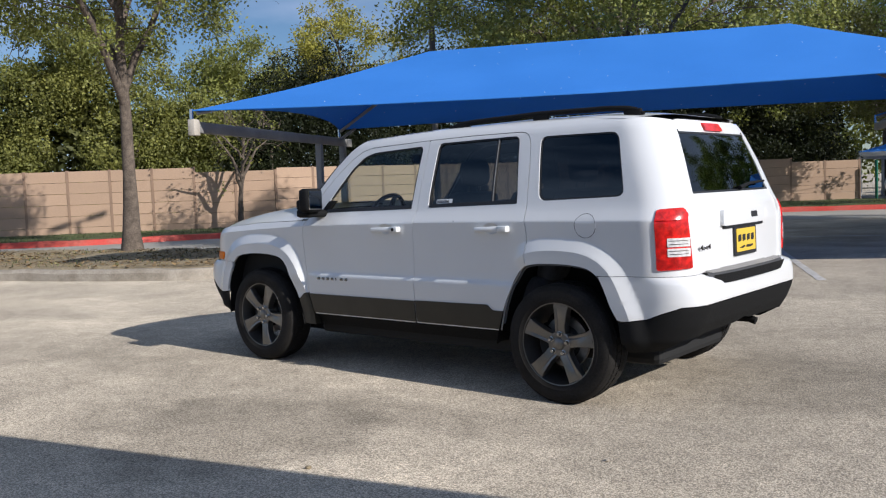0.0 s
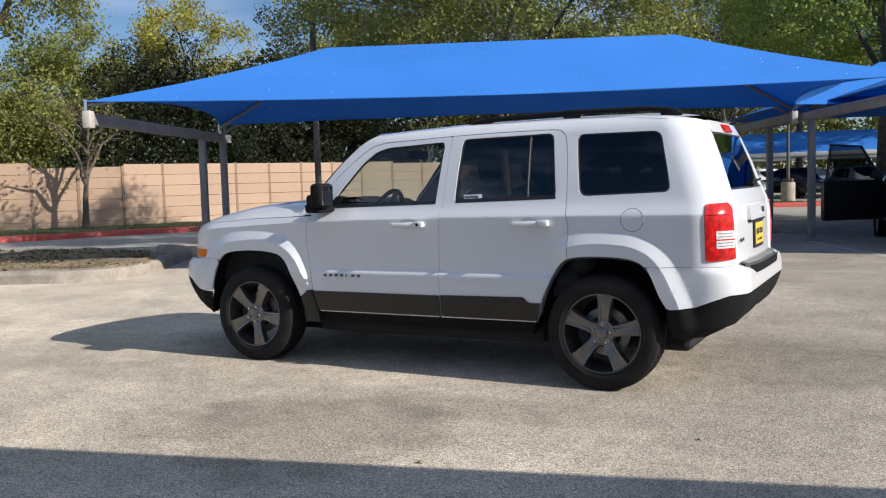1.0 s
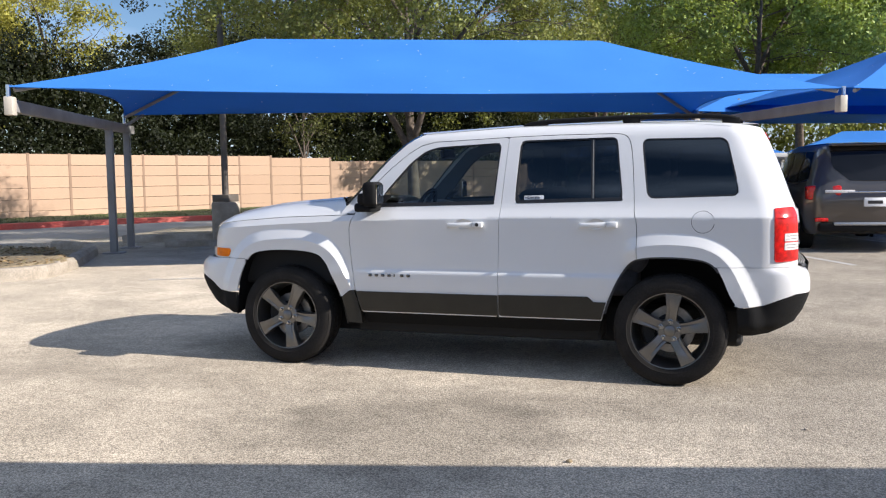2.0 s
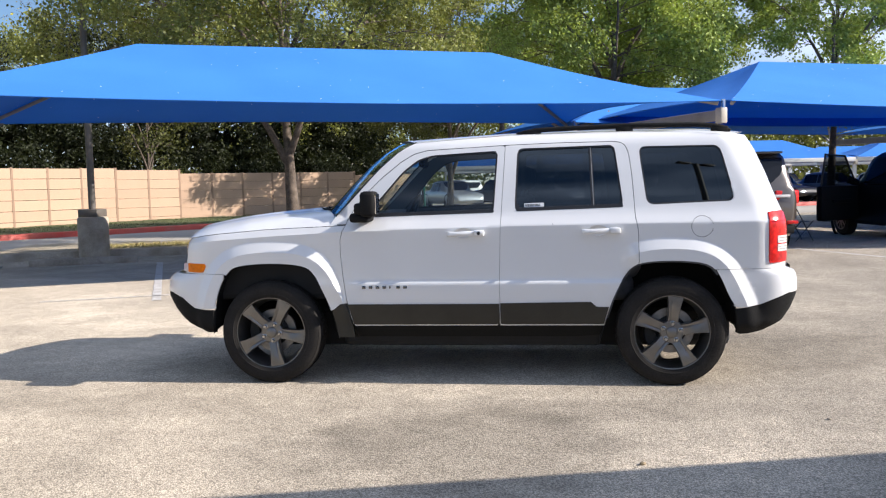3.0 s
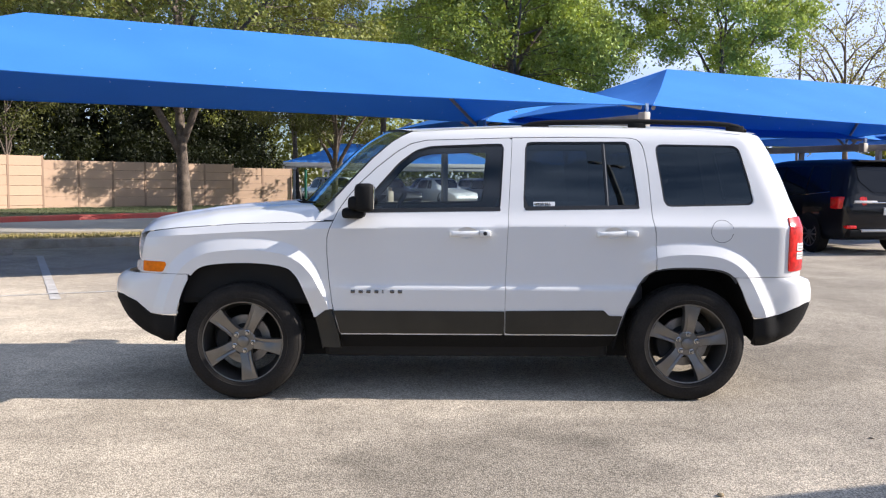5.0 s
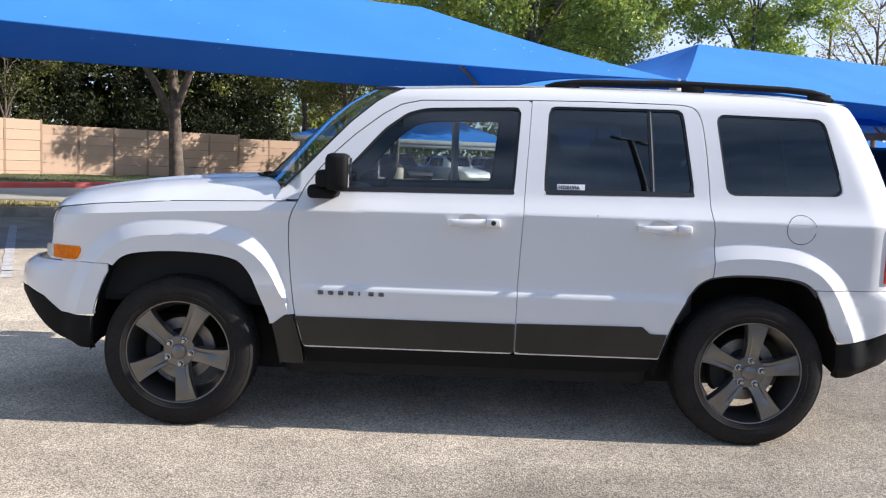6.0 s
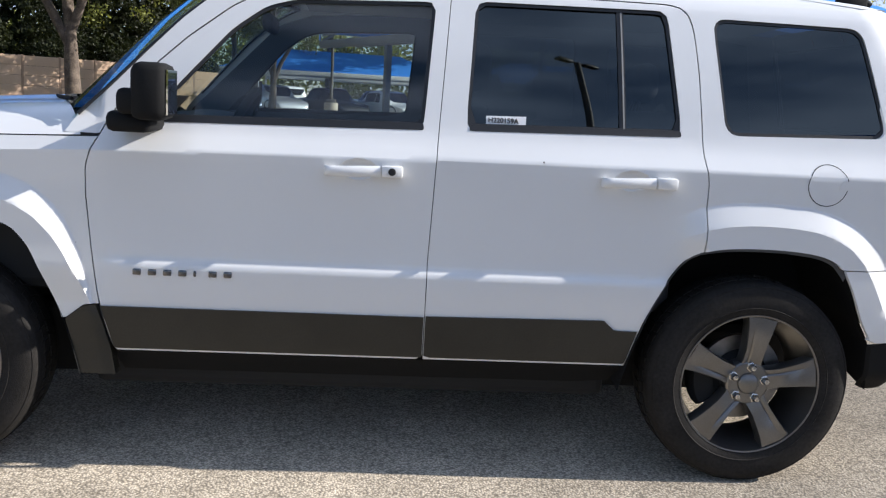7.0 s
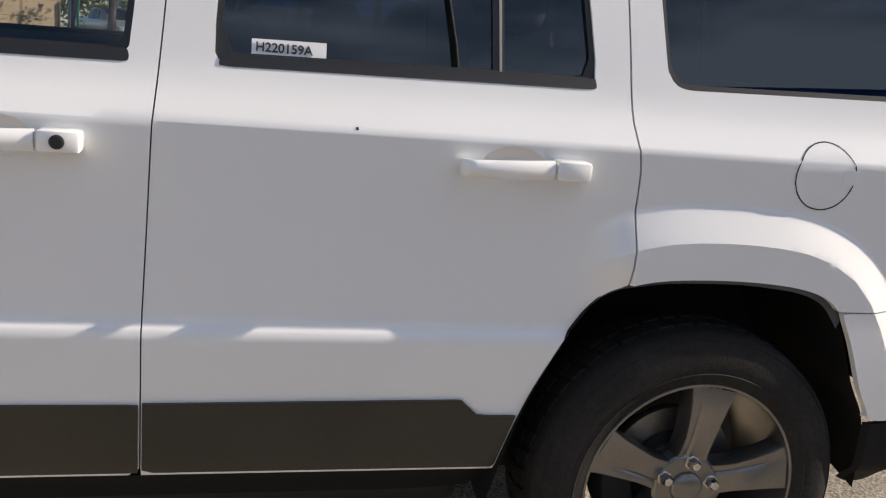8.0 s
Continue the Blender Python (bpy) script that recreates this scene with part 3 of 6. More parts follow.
def build_side(side):
    s = {"side": side}
    # front fender
    seam = 0.745
    fender = [(u_front(seam, 0.75), seam), (-1.632, seam)] + [p for p in ARCH_FS if p[1] > 0.50 and -1.62 < p[0] < -0.9]
    fender += [(-0.905, 0.492), (-0.893, 0.490), (-0.835, 0.536), (-0.798 + 0.005, 0.538)] + [(x - 2 * GAP, z) for x, z in DOOR_F_FRONT[2:]] + [(-0.8115, 1.020), (-0.795, 1.0545), (-0.95, 1.049), (-1.33, 1.0365), (-1.71, 1.0075), (-1.90, 0.983), (u_front(0.962, 0.75), 0.962)]
    flank("fender", fender, PAINT, car, "white painted fender with a flared arch", du=0.010, **s)
    # front door
    outer = inset_outline(DOOR_F_FRONT + DOOR_F_TOP + DOOR_F_LINE, GAP)
    door = flank("door", [p if p[1] > CLAD_TOP else (p[0], max(p[1], 0.384)) for p in outer], PAINT, car, "white front door with an open-view window" if side > 0 else "white front door", holes=[WIN_F, handle_dish(-0.108, 0.990)], **s)
    flank("window_seal", WIN_F, SEAL, door, "black rubber seal", holes=[[(x, z + (0.010 if z < 1.2 else 0)) for x, z in inset_outline(WIN_F, 0.011)]], out=-0.006, lip=0.01, **s)
    flank("window_glass", inset_outline(WIN_F, 0.008), GLASS, door, "clear lightly tinted glass", shape=pane_shape(-0.014), lip=0, **s)
    flank("cladding", inset_outline([(-0.750, 0.393), (-0.7875, CLAD_TOP), (0.2235, CLAD_TOP), (0.2235, 0.393)], 0.001), CLAD, door, "dark lower door cladding", out=0.006, lip=0.01, **s)
    # rear door
    outer = [(0.226, 0.385), (0.226, 0.70), (0.237, 1.02), (0.270, 1.561)] + [(0.60, 1.568)] + DOOR_R_TOP
    outer += [(1.1145, 0.7845)] + [p for p in ARCH_RS if p[1] < 0.80 and p[0] < 1.108 and p[1] > 0.385][::-1] + [(0.898, 0.385)]
    outer = inset_outline(outer, GAP)
    rdoor = flank("door", outer, PAINT, car, "white rear door with a dark tinted window", holes=[WIN_R, handle_dish(0.758, 0.994)], **s)
    flank("window_seal", WIN_R, SEAL, rdoor, "black rubber seal", holes=[[(x, z + (0.010 if z < 1.2 else 0)) for x, z in inset_outline(WIN_R, 0.011)]], out=-0.006, lip=0.01, **s)
    flank("window_glass", inset_outline(WIN_R, 0.008), TINT, rdoor, "dark tinted glass", shape=pane_shape(-0.014), lip=0, **s)
    flank("window_divider", [(0.824, 1.135), (0.809, 1.535), (0.831, 1.535), (0.846, 1.135)], SEAL, rdoor, "black divider bar", out=-0.008, lip=0.006, **s)
    flank("divider_strip", [(0.836, 1.137), (0.821, 1.533), (0.826, 1.533), (0.841, 1.137)], GREYSTEEL, rdoor, "thin grey edge of the divider", out=-0.006, lip=0.002, **s)
    flank("cladding", inset_outline([(0.2285, 0.393), (0.2285, CLAD_TOP + 0.003), (0.812, CLAD_TOP + 0.010), (0.850, 0.508), (0.927, 0.508), (0.894, 0.393)], 0.001), CLAD, rdoor, "dark lower door cladding", out=0.006, lip=0.01, **s)
    for d, a, b in ((door, (-0.618, 1.108), (0.196, 1.124)), (rdoor, (0.337, 1.129), (1.024, 1.144))):
        strip_line = fillet([a, b, (b[0] - 0.002, b[1] + 0.021), (a[0] + 0.006, a[1] + 0.021)], 0.009)
        flank("belt_moulding", strip_line, SEAL, d, "black rubber belt moulding", out=0.0015, lip=0.012, **s)
    # quarter panel, pillars and roof side in one pressing
    top = [(-0.7905, 1.0645)] + [(x - 0.002, z + 0.0028) for x, z in DOOR_F_TOP[2:]] + [(0.60, 1.571)] + [(x + 0.0026 * min(1, max(0, (1.58 - z) / 0.03)), z + 0.0028 * min(1, max(0, (z - 1.45) / 0.08))) for x, z in DOOR_R_TOP] + [(1.1168, 0.7855)]
    top += [p for p in ARCH_RS if p[0] > 1.124 and p[1] > seam]
    top += [(1.590, seam), (1.75, seam), (1.90, seam)]
    top += [(u_rear(z), z) for z in (seam, 0.9, 1.05, 1.12, 1.25, 1.4, 1.5, 1.58)]
    top += [(1.80, 1.598), (1.5, 1.626), (0.92, 1.637), (0.3, 1.628), (0.0, 1.612), (-0.27, 1.598)] + SCREEN_EDGE[::-1] + [(-0.893, 1.0645)]
    quarter = flank("quarter_panel", top, PAINT, car, "white pressing with pillars and roof edge", holes=[WIN_Q], du=0.010, **s)
    flank("window_seal", WIN_Q, SEAL, quarter, "black rubber seal", holes=[inset_outline(WIN_Q, 0.010)], out=-0.006, lip=0.01, **s)
    flank("window_glass", inset_outline(WIN_Q, 0.006), QUARTER_TINT, quarter, "dark tinted glass", shape=pane_shape(-0.010), lip=0, **s)
    # dark inner skin behind the joints
    inner = [(-1.88, 0.76), (-1.64, 0.755)] + [p for p in inset_outline(ARCH_FS, -0.012) if p[1] > 0.42 and -1.62 < p[0] < -0.88] + [(-0.86, 0.40), (0.86, 0.40)]
    inner += [p for p in inset_outline(ARCH_RS, 0.012) if p[1] > 0.42 and p[0] < 1.60 and p[1] < 0.9 and p[0] > 0.88] + [(1.62, 0.755), (1.95, 0.755), (1.93, 1.10), (1.80, 1.55), (1.5, 1.60), (0.3, 1.605), (-0.27, 1.57), (-0.42, 1.52), (-0.84, 1.11), (-0.88, 1.03), (-1.33, 1.015), (-1.85, 0.96)]
    flank("inner_skin", inner, CABIN, car, "", holes=[inset_outline(WIN_F, 0.004), inset_outline(WIN_R, 0.004), inset_outline(WIN_Q, 0.004)], out=-0.021, lip=0, du=0.1, **s)
    # sill and lower fender cladding
    flank("sill", [(-0.740, 0.300), (-0.756, 0.380), (0.895, 0.380), (0.868, 0.312), (0.74, 0.300)], TRIM, car, "black plastic sill", out=-0.006, lip=0.05, **s)
    tuck = lambda a, b: skin(a, np.maximum(b, 0.40)) + np.stack([0 * a, 0 * a, np.minimum(b - 0.40, 0)], 1) - np.array([0, 0.004, 0])
    flank("fender_cladding", [(-0.850, 0.312), (-0.893, 0.488), (-0.835, 0.532), (-0.8015, 0.534), (-0.781, 0.47), (-0.757, 0.380), (-0.745, 0.308)], CLAD, car, "dark plastic cladding behind the wheel", lip=0.05, shape=tuck, **s)
    # front bumper, white above and black below
    fb = {"front": FB_Z, **s}
    flank("front_bumper", [(u_front(0.742, 1.57, FB_Z) - 0.35, 0.742), (-1.634, 0.742)] + [p for p in ARCH_FS if p[0] < -1.634 and p[1] > 0.505][::-1] + [(-1.74, 0.505), (-1.86, 0.510), (-1.95, 0.580), (-2.06, 0.612), (-2.35, 0.622), (u_front(0.61, 1.57, FB_Z) - 0.35, 0.622)], PAINT, car, "white bumper cover", **fb)
    flank("lower_bumper", [(u_front(0.615, 1.57, FB_Z) - 0.35, 0.615), (-2.35, 0.615), (-2.06, 0.605), (-1.95, 0.573), (-1.86, 0.504), (-1.74, 0.499), (-1.712, 0.499), (-1.724, 0.34), (-1.80, 0.335), (-1.90, 0.36), (-2.05, 0.45), (-2.35, 0.46), (u_front(0.46, 1.57, FB_Z) - 0.35, 0.46)], TRIM, car, "black plastic lower bumper", **fb)
    flank("side_marker", fillet([(-1.925, 0.755), (-1.925, 0.815), (-1.775, 0.813), (-1.768, 0.795), (-1.790, 0.752)], 0.012), AMBER, car, "amber side marker lamp", out=0.004, lip=0.012, du=0.02, **s)
    flank("turn_lens", fillet([(-1.995, 0.757), (-1.995, 0.813), (-1.928, 0.814), (-1.928, 0.756)], 0.010), CLEAR, car, "clear front lens", out=0.003, lip=0.012, du=0.02, **s)
    # rear bumper
    rb = {"rear": RB_Z, **s}
    far = u_rear(0.62, math.pi / 2, RB_Z) + 0.68
    flank("rear_bumper", [(1.592, 0.742)] + [p for p in ARCH_RS if p[0] > 1.60 and p[1] > 0.503] + [(1.73, 0.503), (1.86, 0.520), (1.95, 0.556), (2.05, 0.588), (2.25, 0.592), (far, 0.592), (far, 0.742)], PAINT, car, "white bumper cover", **rb)
    flank("lower_bumper", [(1.713, 0.497), (1.73, 0.497), (1.86, 0.514), (1.95, 0.550), (2.05, 0.582), (2.25, 0.586), (far, 0.586), (far, 0.42), (2.25, 0.42), (2.05, 0.40), (1.90, 0.335), (1.725, 0.325)], TRIM, car, "black plastic lower bumper", **rb)
    # tail lamp round the corner
    lens = fillet([(1.922, 0.778), (1.918, 1.100), (u_rear(1.09) - 0.105, 1.106), (u_rear(1.07) - 0.062, 1.070), (u_rear(0.79) - 0.052, 0.785)], 0.012)
    tail = flank("tail_lamp", lens, RED, car, "red tail lamp with a clear reversing strip", out=0.007, lip=0.02, du=0.02, **s)
    e = u_rear(0.9) - 0.064
    for z0, z1 in ((0.850, 0.894), (0.902, 0.948)):
        flank("reversing_lens", fillet([(e - 0.135, z0), (e - 0.135, z1), (e, z1), (e, z0)], 0.004), REVERSE, tail, "clear ribbed lens", out=0.0095, lip=0.004, du=0.02, **s)
    for k in range(4):
        z0 = (0.862, 0.879, 0.914, 0.932)[k]
        flank("lens_rib", [(e - 0.130, z0), (e - 0.130, z0 + 0.004), (e - 0.012, z0 + 0.004), (e - 0.012, z0)], CHROME, tail, out=0.0104, lip=0.002, du=0.02, **s)
    for k in range(9):
        z0 = 0.796 + 0.0068 * k if k < 8 else 1.04
        flank("lens_rib", [(1.93, z0), (1.93, z0 + 0.003), (e - 0.01, z0 + 0.003), (e - 0.01, z0)], RED, tail, out=0.0092, lip=0.003, du=0.02, **s)
    # fuel cap, on the left flank only
    if side > 0:
        ring = [(1.507 + 0.068 * math.cos(a * math.tau / 48), 1.016 + 0.068 * math.sin(a * math.tau / 48)) for a in range(48)]
        flank("fuel_flap", inset_outline(ring, 0.003), PAINT, quarter, "round fuel flap", out=0.0008, lip=0, du=0.011, **s)
        flank("flap_joint", ring, DARK, quarter, "", holes=[inset_outline(ring, 0.0026)], out=0.0012, lip=0, du=0.011, **s)
        tab = fillet([(1.542, 1.006), (1.574, 1.000), (1.578, 1.032), (1.552, 1.034)], 0.009)
        flank("finger_tab", tab, PAINT, quarter, "small finger tab", out=0.0025, lip=0.003, du=0.006, **s)
    # door handles: a bowed bar with a fixed end, over a dished cup
    for d, x0, lock in ((door, -0.108, True), (rdoor, 0.758, False)):
        bm = bmesh.new()
        zc = 0.990 if d is door else 0.994
        n = 14
        rings = []
        for i in range(n + 1):
            t = i / n
            x = x0 + 0.172 * t
            bow = 0.875 + 0.012 * math.sin(math.pi * min(1, 0.25 + 0.75 * t))
            if i == 0:
                bow -= 0.014
            h, dpt = 0.0155 + 0.003 * t, 0.010
            rings.append([bm.verts.new((x, -side * (bow + dpt * math.cos(k * math.tau / 10)), zc + h * math.sin(k * math.tau / 10) + 0.004 * t)) for k in range(10)])
        for a, b in zip(rings, rings[1:]):
            for k in range(10):
                bm.faces.new((a[k], a[(k + 1) % 10], b[(k + 1) % 10], b[k]))
        bm.faces.new(rings[0])
        bm.faces.new(rings[-1])
        bmesh.ops.recalc_face_normals(bm, faces=bm.faces[:])
        part("handle", bm, PAINT, d, "white pull handle", 50)
        bm = bmesh.new()
        box(bm, x0 + 0.175, x0 + 0.242, -side * 0.890 if side > 0 else 0.84, -0.84 if side > 0 else 0.890, zc - 0.014, zc + 0.023, 0.008)
        part("handle_end", bm, PAINT, d, "white fixed end cap", 40)
        bm = bmesh.new()
        box(bm, x0 + 0.006, x0 + 0.030, *sorted((-side * 0.876, -side * 0.84)), zc - 0.010, zc + 0.010, 0.004)
        part("handle_foot", bm, PAINT, d, "", 40)
        if lock and side > 0:
            bm = bmesh.new()
            m = Matrix.Translation((x0 + 0.208, -0.889, zc + 0.005)) @ Matrix.Rotation(math.pi / 2, 4, "X")
            lathe(bm, [(0.0115, 0.0), (0.0115, 0.004), (0.008, 0.005)], m, 24)
            disc(bm, 0.008, 0.004, m, 24)
            part("key_lock", bm, INK, d, "dark key lock", 40)
        bm = bmesh.new()

        def cup(i, j, x0=x0, zc=zc):
            a, r = i * math.tau, j
            p = skin(np.array([x0 + 0.105 + 0.0605 * r * math.cos(a)]), np.array([zc + 0.006 + 0.0345 * r * math.sin(a)]))[0]
            return (p[0], side * (p[1] + 0.0155 * (1 - r ** 4)), p[2])

        grid(bm, 28, 5, cup)
        bmesh.ops.remove_doubles(bm, verts=bm.verts[:], dist=1e-5)
        bmesh.ops.recalc_face_normals(bm, faces=bm.faces[:])
        part("handle_cup", bm, PAINT, d, "", 60)
    # wing mirror
    bm = bmesh.new()
    box(bm, -0.664, -0.545, *sorted((-side * 0.885, -side * 1.035)), 1.118, 1.281, 0.026)
    for v in bm.verts:
        v.co.x += 0.022 * min(1, abs(abs(v.co.y) - 0.885) / 0.17) * (1 if v.co.x < -0.6 else 0) + 0.05 * max(0, v.co.z - 1.23) * (v.co.x < -0.6)
    mirror = part("wing_mirror", bm, TRIM, car, "black plastic wing mirror", 50)
    bm = bmesh.new()
    box(bm, -0.690, -0.556, *sorted((-side * 0.880, -side * 1.018)), 1.132, 1.206, 0.020)
    part("mirror_skirt", bm, TRIM, mirror, "", 50)
    bm = bmesh.new()
    box(bm, -0.728, -0.600, *sorted((-side * 0.79, -side * 0.985)), 1.080, 1.140, 0.020)
    for v in bm.verts:
        v.co.z -= 0.012 if v.co.x > -0.66 and v.co.z > 1.11 else 0
    part("mirror_arm", bm, TRIM, mirror, "", 50)
    bm = bmesh.new()
    box(bm, -0.7, -0.69 + 0.06, *sorted((-side * 0.775, -side * 0.80)), 1.115, 1.19, 0.006)
    for v in bm.verts:
        v.co.x += 0.9 * (v.co.z - 1.115) + 0.03
        v.co.y += side * 0.26 * (v.co.z - 1.115)
    part("mirror_sail", bm, TRIM, mirror, "black triangular sail panel", 50)
    bm = bmesh.new()
    box(bm, -0.546, -0.541, *sorted((-side * 0.905, -side * 1.020)), 1.135, 1.262)
    part("mirror_glass", bm, MIRROR, mirror, "mirror glass")
    # wheel-house liners
    for line, name in ((ARCH_FS, "front"), (ARCH_RS, "rear")):
        bm = bmesh.new()
        pts = [(x, z) for x, z in line]
        rows = [[bm.verts.new((x, -side * (0.845 - 0.42 * j / 3), z + 0.004 + 0.03 * min(j, 1))) for x, z in pts] for j in range(4)]
        for a, b in zip(rows, rows[1:]):
            for k in range(len(pts) - 1):
                bm.faces.new((a[k], a[k + 1], b[k + 1], b[k]))
        bm.faces.new(rows[-1])
        part("wheel_liner", bm, TRIM, car, "black wheel-house liner", 40)
    # roof rail on three feet
    bm = bmesh.new()
    yr = -side * 0.555
    path = [(0.34, yr, 1.636), (0.39, yr, 1.649), (0.47, yr, 1.659), (0.55, yr, 1.664), (1.05, yr, 1.675), (1.50, yr, 1.668), (1.62, yr, 1.659), (1.68, yr, 1.648), (1.73, yr, 1.622)]
    tube(bm, path, [0.010, 0.014, 0.016, 0.016, 0.016, 0.016, 0.016, 0.014, 0.010], 8)
    rail = part("roof_rail", bm, TRIM, car, "black roof rail", 60)
    for x, z in ((0.45, 1.635), (1.05, 1.648), (1.66, 1.628)):
        bm = bmesh.new()
        box(bm, x - 0.055, x + 0.055, yr - 0.013, yr + 0.013, z - 0.03, z + 0.026, 0.008)
        part("rail_foot", bm, TRIM, rail, "", 50)


for side in (1, -1):
    build_side(side)


def zroof(x):
    return float(np.interp(x, (-0.42, -0.30, 0.0, 0.3, 0.92, 1.5, 1.80), (1.570, 1.594, 1.612, 1.628, 1.637, 1.626, 1.598)))


def yroof(x):
    return float(np.interp(zroof(x), *W_Z))


def roof_end(y):
    """Where the roof ends at the back: rounded like the corners below it."""
    k = max(0.0, min(1.0, (abs(y) - 0.42) / 0.22))
    return 1.607 + 0.22 * math.sqrt(1 - k * k)


bm = bmesh.new()
grid(bm, 40, 30, lambda i, j: (lambda s: (-0.325 - 0.19 * (1 - s * s) * (1 - i) ** 3 + (roof_end(s * 0.635) + 0.327) * i, s * (yroof(-0.30 + 2.1 * i) + 0.003), zroof(-0.30 + 2.1 * i) + 0.030 * (1 - s ** 4) - (0.012 * (1 - s * s) * max(0, i - 0.95) * 20)))(-1 + 2 * j))
bmesh.ops.recalc_face_normals(bm, faces=bm.faces[:])
part("roof", bm, PAINT, car, "white painted roof", 180)
bm = bmesh.new()
grid(bm, 12, 10, lambda i, j: (-0.28 + 2.04 * i, (-1 + 2 * j) * 0.60, 1.585 + 0.02 * (1 - (2 * j - 1) ** 2)))
part("headliner", bm, LINER, car, "grey headliner", 180)
bm = bmesh.new()


def screen(i, j):
    s, z = -1 + 2 * j, 1.105 + 0.489 * i
    edge = float(np.interp(z, [q[1] for q in SCREEN_EDGE], [q[0] for q in SCREEN_EDGE])) - (0.013 if z < 1.119 else 0)
    return (edge + 0.004 - (0.235 - 0.045 * i) * (1 - s * s), s * (float(np.interp(z, *W_Z)) - 0.006), z + 0.022 * i * (1 - s * s))


grid(bm, 20, 24, screen)
part("windscreen", bm, SCREEN_GLASS, car, "clear windscreen", 180)
bm = bmesh.new()
for s in (-1, 1):
    tube(bm, [(x + 0.001, s * (float(np.interp(z, *W_Z)) - 0.005), z) for x, z in SCREEN_EDGE], 0.006, 6)
tube(bm, [(-0.330 - 0.19 * (1 - t * t), 0.63 * t, 1.591 + 0.022 * (1 - t * t)) for t in (-1, -0.6, -0.2, 0.2, 0.6, 1)], 0.010, 6)
part("windscreen_seal", bm, SEAL, car, "black windscreen seal", 60)
bm = bmesh.new()
grid(bm, 6, 20, lambda i, j: (lambda s: (-0.845 - 0.225 * (1 - s * s) - 0.09 * i, s * 0.79, 1.084 + 0.045 * (1 - s * s) - 0.012 * i))(-1 + 2 * j))
part("cowl", bm, TRIM, car, "black plastic cowl", 180)
for y0 in (-0.33, 0.27):
    bm = bmesh.new()
    base = [(lambda q: -0.885 - 0.235 * (1 - (q / 0.795) ** 2))(y0 - d) for d in (0, 0.06, 0.36)]
    tube(bm, [(base[0], y0, 1.140), (base[1], y0 - 0.06, 1.160), (base[2] + 0.03, y0 - 0.36, 1.162)], [0.012, 0.008, 0.006], 6)
    part("wiper", bm, TRIM, car, "black wiper arm", 60)
bm = bmesh.new()


def hood(i, j):
    s, x = -1 + 2 * j, -1.955 + 1.112 * i
    edge = float(np.interp(x, (-1.96, -1.90, -1.71, -1.33, -0.95, -0.84), (0.970, 0.987, 1.011, 1.040, 1.053, 1.058)))
    w = float(np.interp(x, (-1.96, -1.80, -1.5, -0.95, -0.84), (0.70, 0.775, 0.815, 0.826, 0.827)))
    k = abs(s)
    crown = float(np.interp(x, (-1.96, -1.85, -1.5, -1.0), (0.02, 0.055, 0.085, 0.098)))
    rise = crown * (1 - max(0, (k - 0.55) / 0.45) ** float(np.interp(x, (-1.9, -1.3, -0.9), (2.2, 2.6, 4.6)))) + (0.012 if k < 0.5 else 0.012 * max(0, 1 - (k - 0.5) / 0.06))
    return (x - 0.10 * (1 - s * s) * (1 - i) - 0.245 * (1 - s * s) * i ** 3, s * w, edge + rise + (-0.02 if i == 0 else 0))


grid(bm, 34, 44, hood)
bmesh.ops.recalc_face_normals(bm, faces=bm.faces[:])
part("bonnet", bm, PAINT, car, "white bonnet", 180)


# front face with slotted grille and round headlamps
def front_x(y, z, out=0.0):
    return -float(np.interp(z, *F_Z)) - out + 0.10 * (y / 0.7) ** 2


bm = bmesh.new()
grid(bm, 6, 20, lambda i, j: (front_x((-1 + 2 * j) * 0.74, 0.745 + 0.24 * i, -0.01), (-1 + 2 * j) * 0.74, 0.745 + 0.24 * i))
grille = part("grille_panel", bm, PAINT, car, "white front panel", 180)
for k in range(7):
    y = (k - 3) * 0.098
    bm = bmesh.new()
    box(bm, front_x(y, 0.86, 0.004), front_x(y, 0.86, -0.03), y - 0.028, y + 0.028, 0.775, 0.955, 0.02)
    part("grille_slot", bm, INK, grille, "black grille slot", 40)
for s in (-1, 1):
    bm = bmesh.new()
    m = Matrix.Translation((front_x(0.52 * s, 0.87, 0.012), 0.52 * s, 0.87)) @ Matrix.Rotation(-math.pi / 2, 4, "Y")
    lathe(bm, [(0.105, -0.04), (0.105, 0.0), (0.09, 0.012), (0.05, 0.02), (0.005, 0.022)], m, 32)
    part("headlamp", bm, CLEAR, grille, "clear round headlamp", 40)


# tailgate with its window
def gate(y, z, out=0.0):
    return float(np.interp(z, *R_Z)) + out - 0.012 * (y / 0.6) ** 2


def gate_shape(out):
    return lambda u, z: np.stack([np.interp(z, *R_Z) + out + 0.0105 - 0.018 * (u / 0.6) ** 2, u, z], 1)


def gate_half(z):
    return float(np.interp(z, *W_Z)) - REAR_R + 0.008


edge = [(-gate_half(z), z) for z in (0.745, 0.95, 1.10, 1.20, 1.35, 1.50, 1.59)]
GLASS_R = fillet([(-0.600, 1.172), (0.600, 1.172), (0.510, 1.518), (-0.510, 1.518)], 0.03)


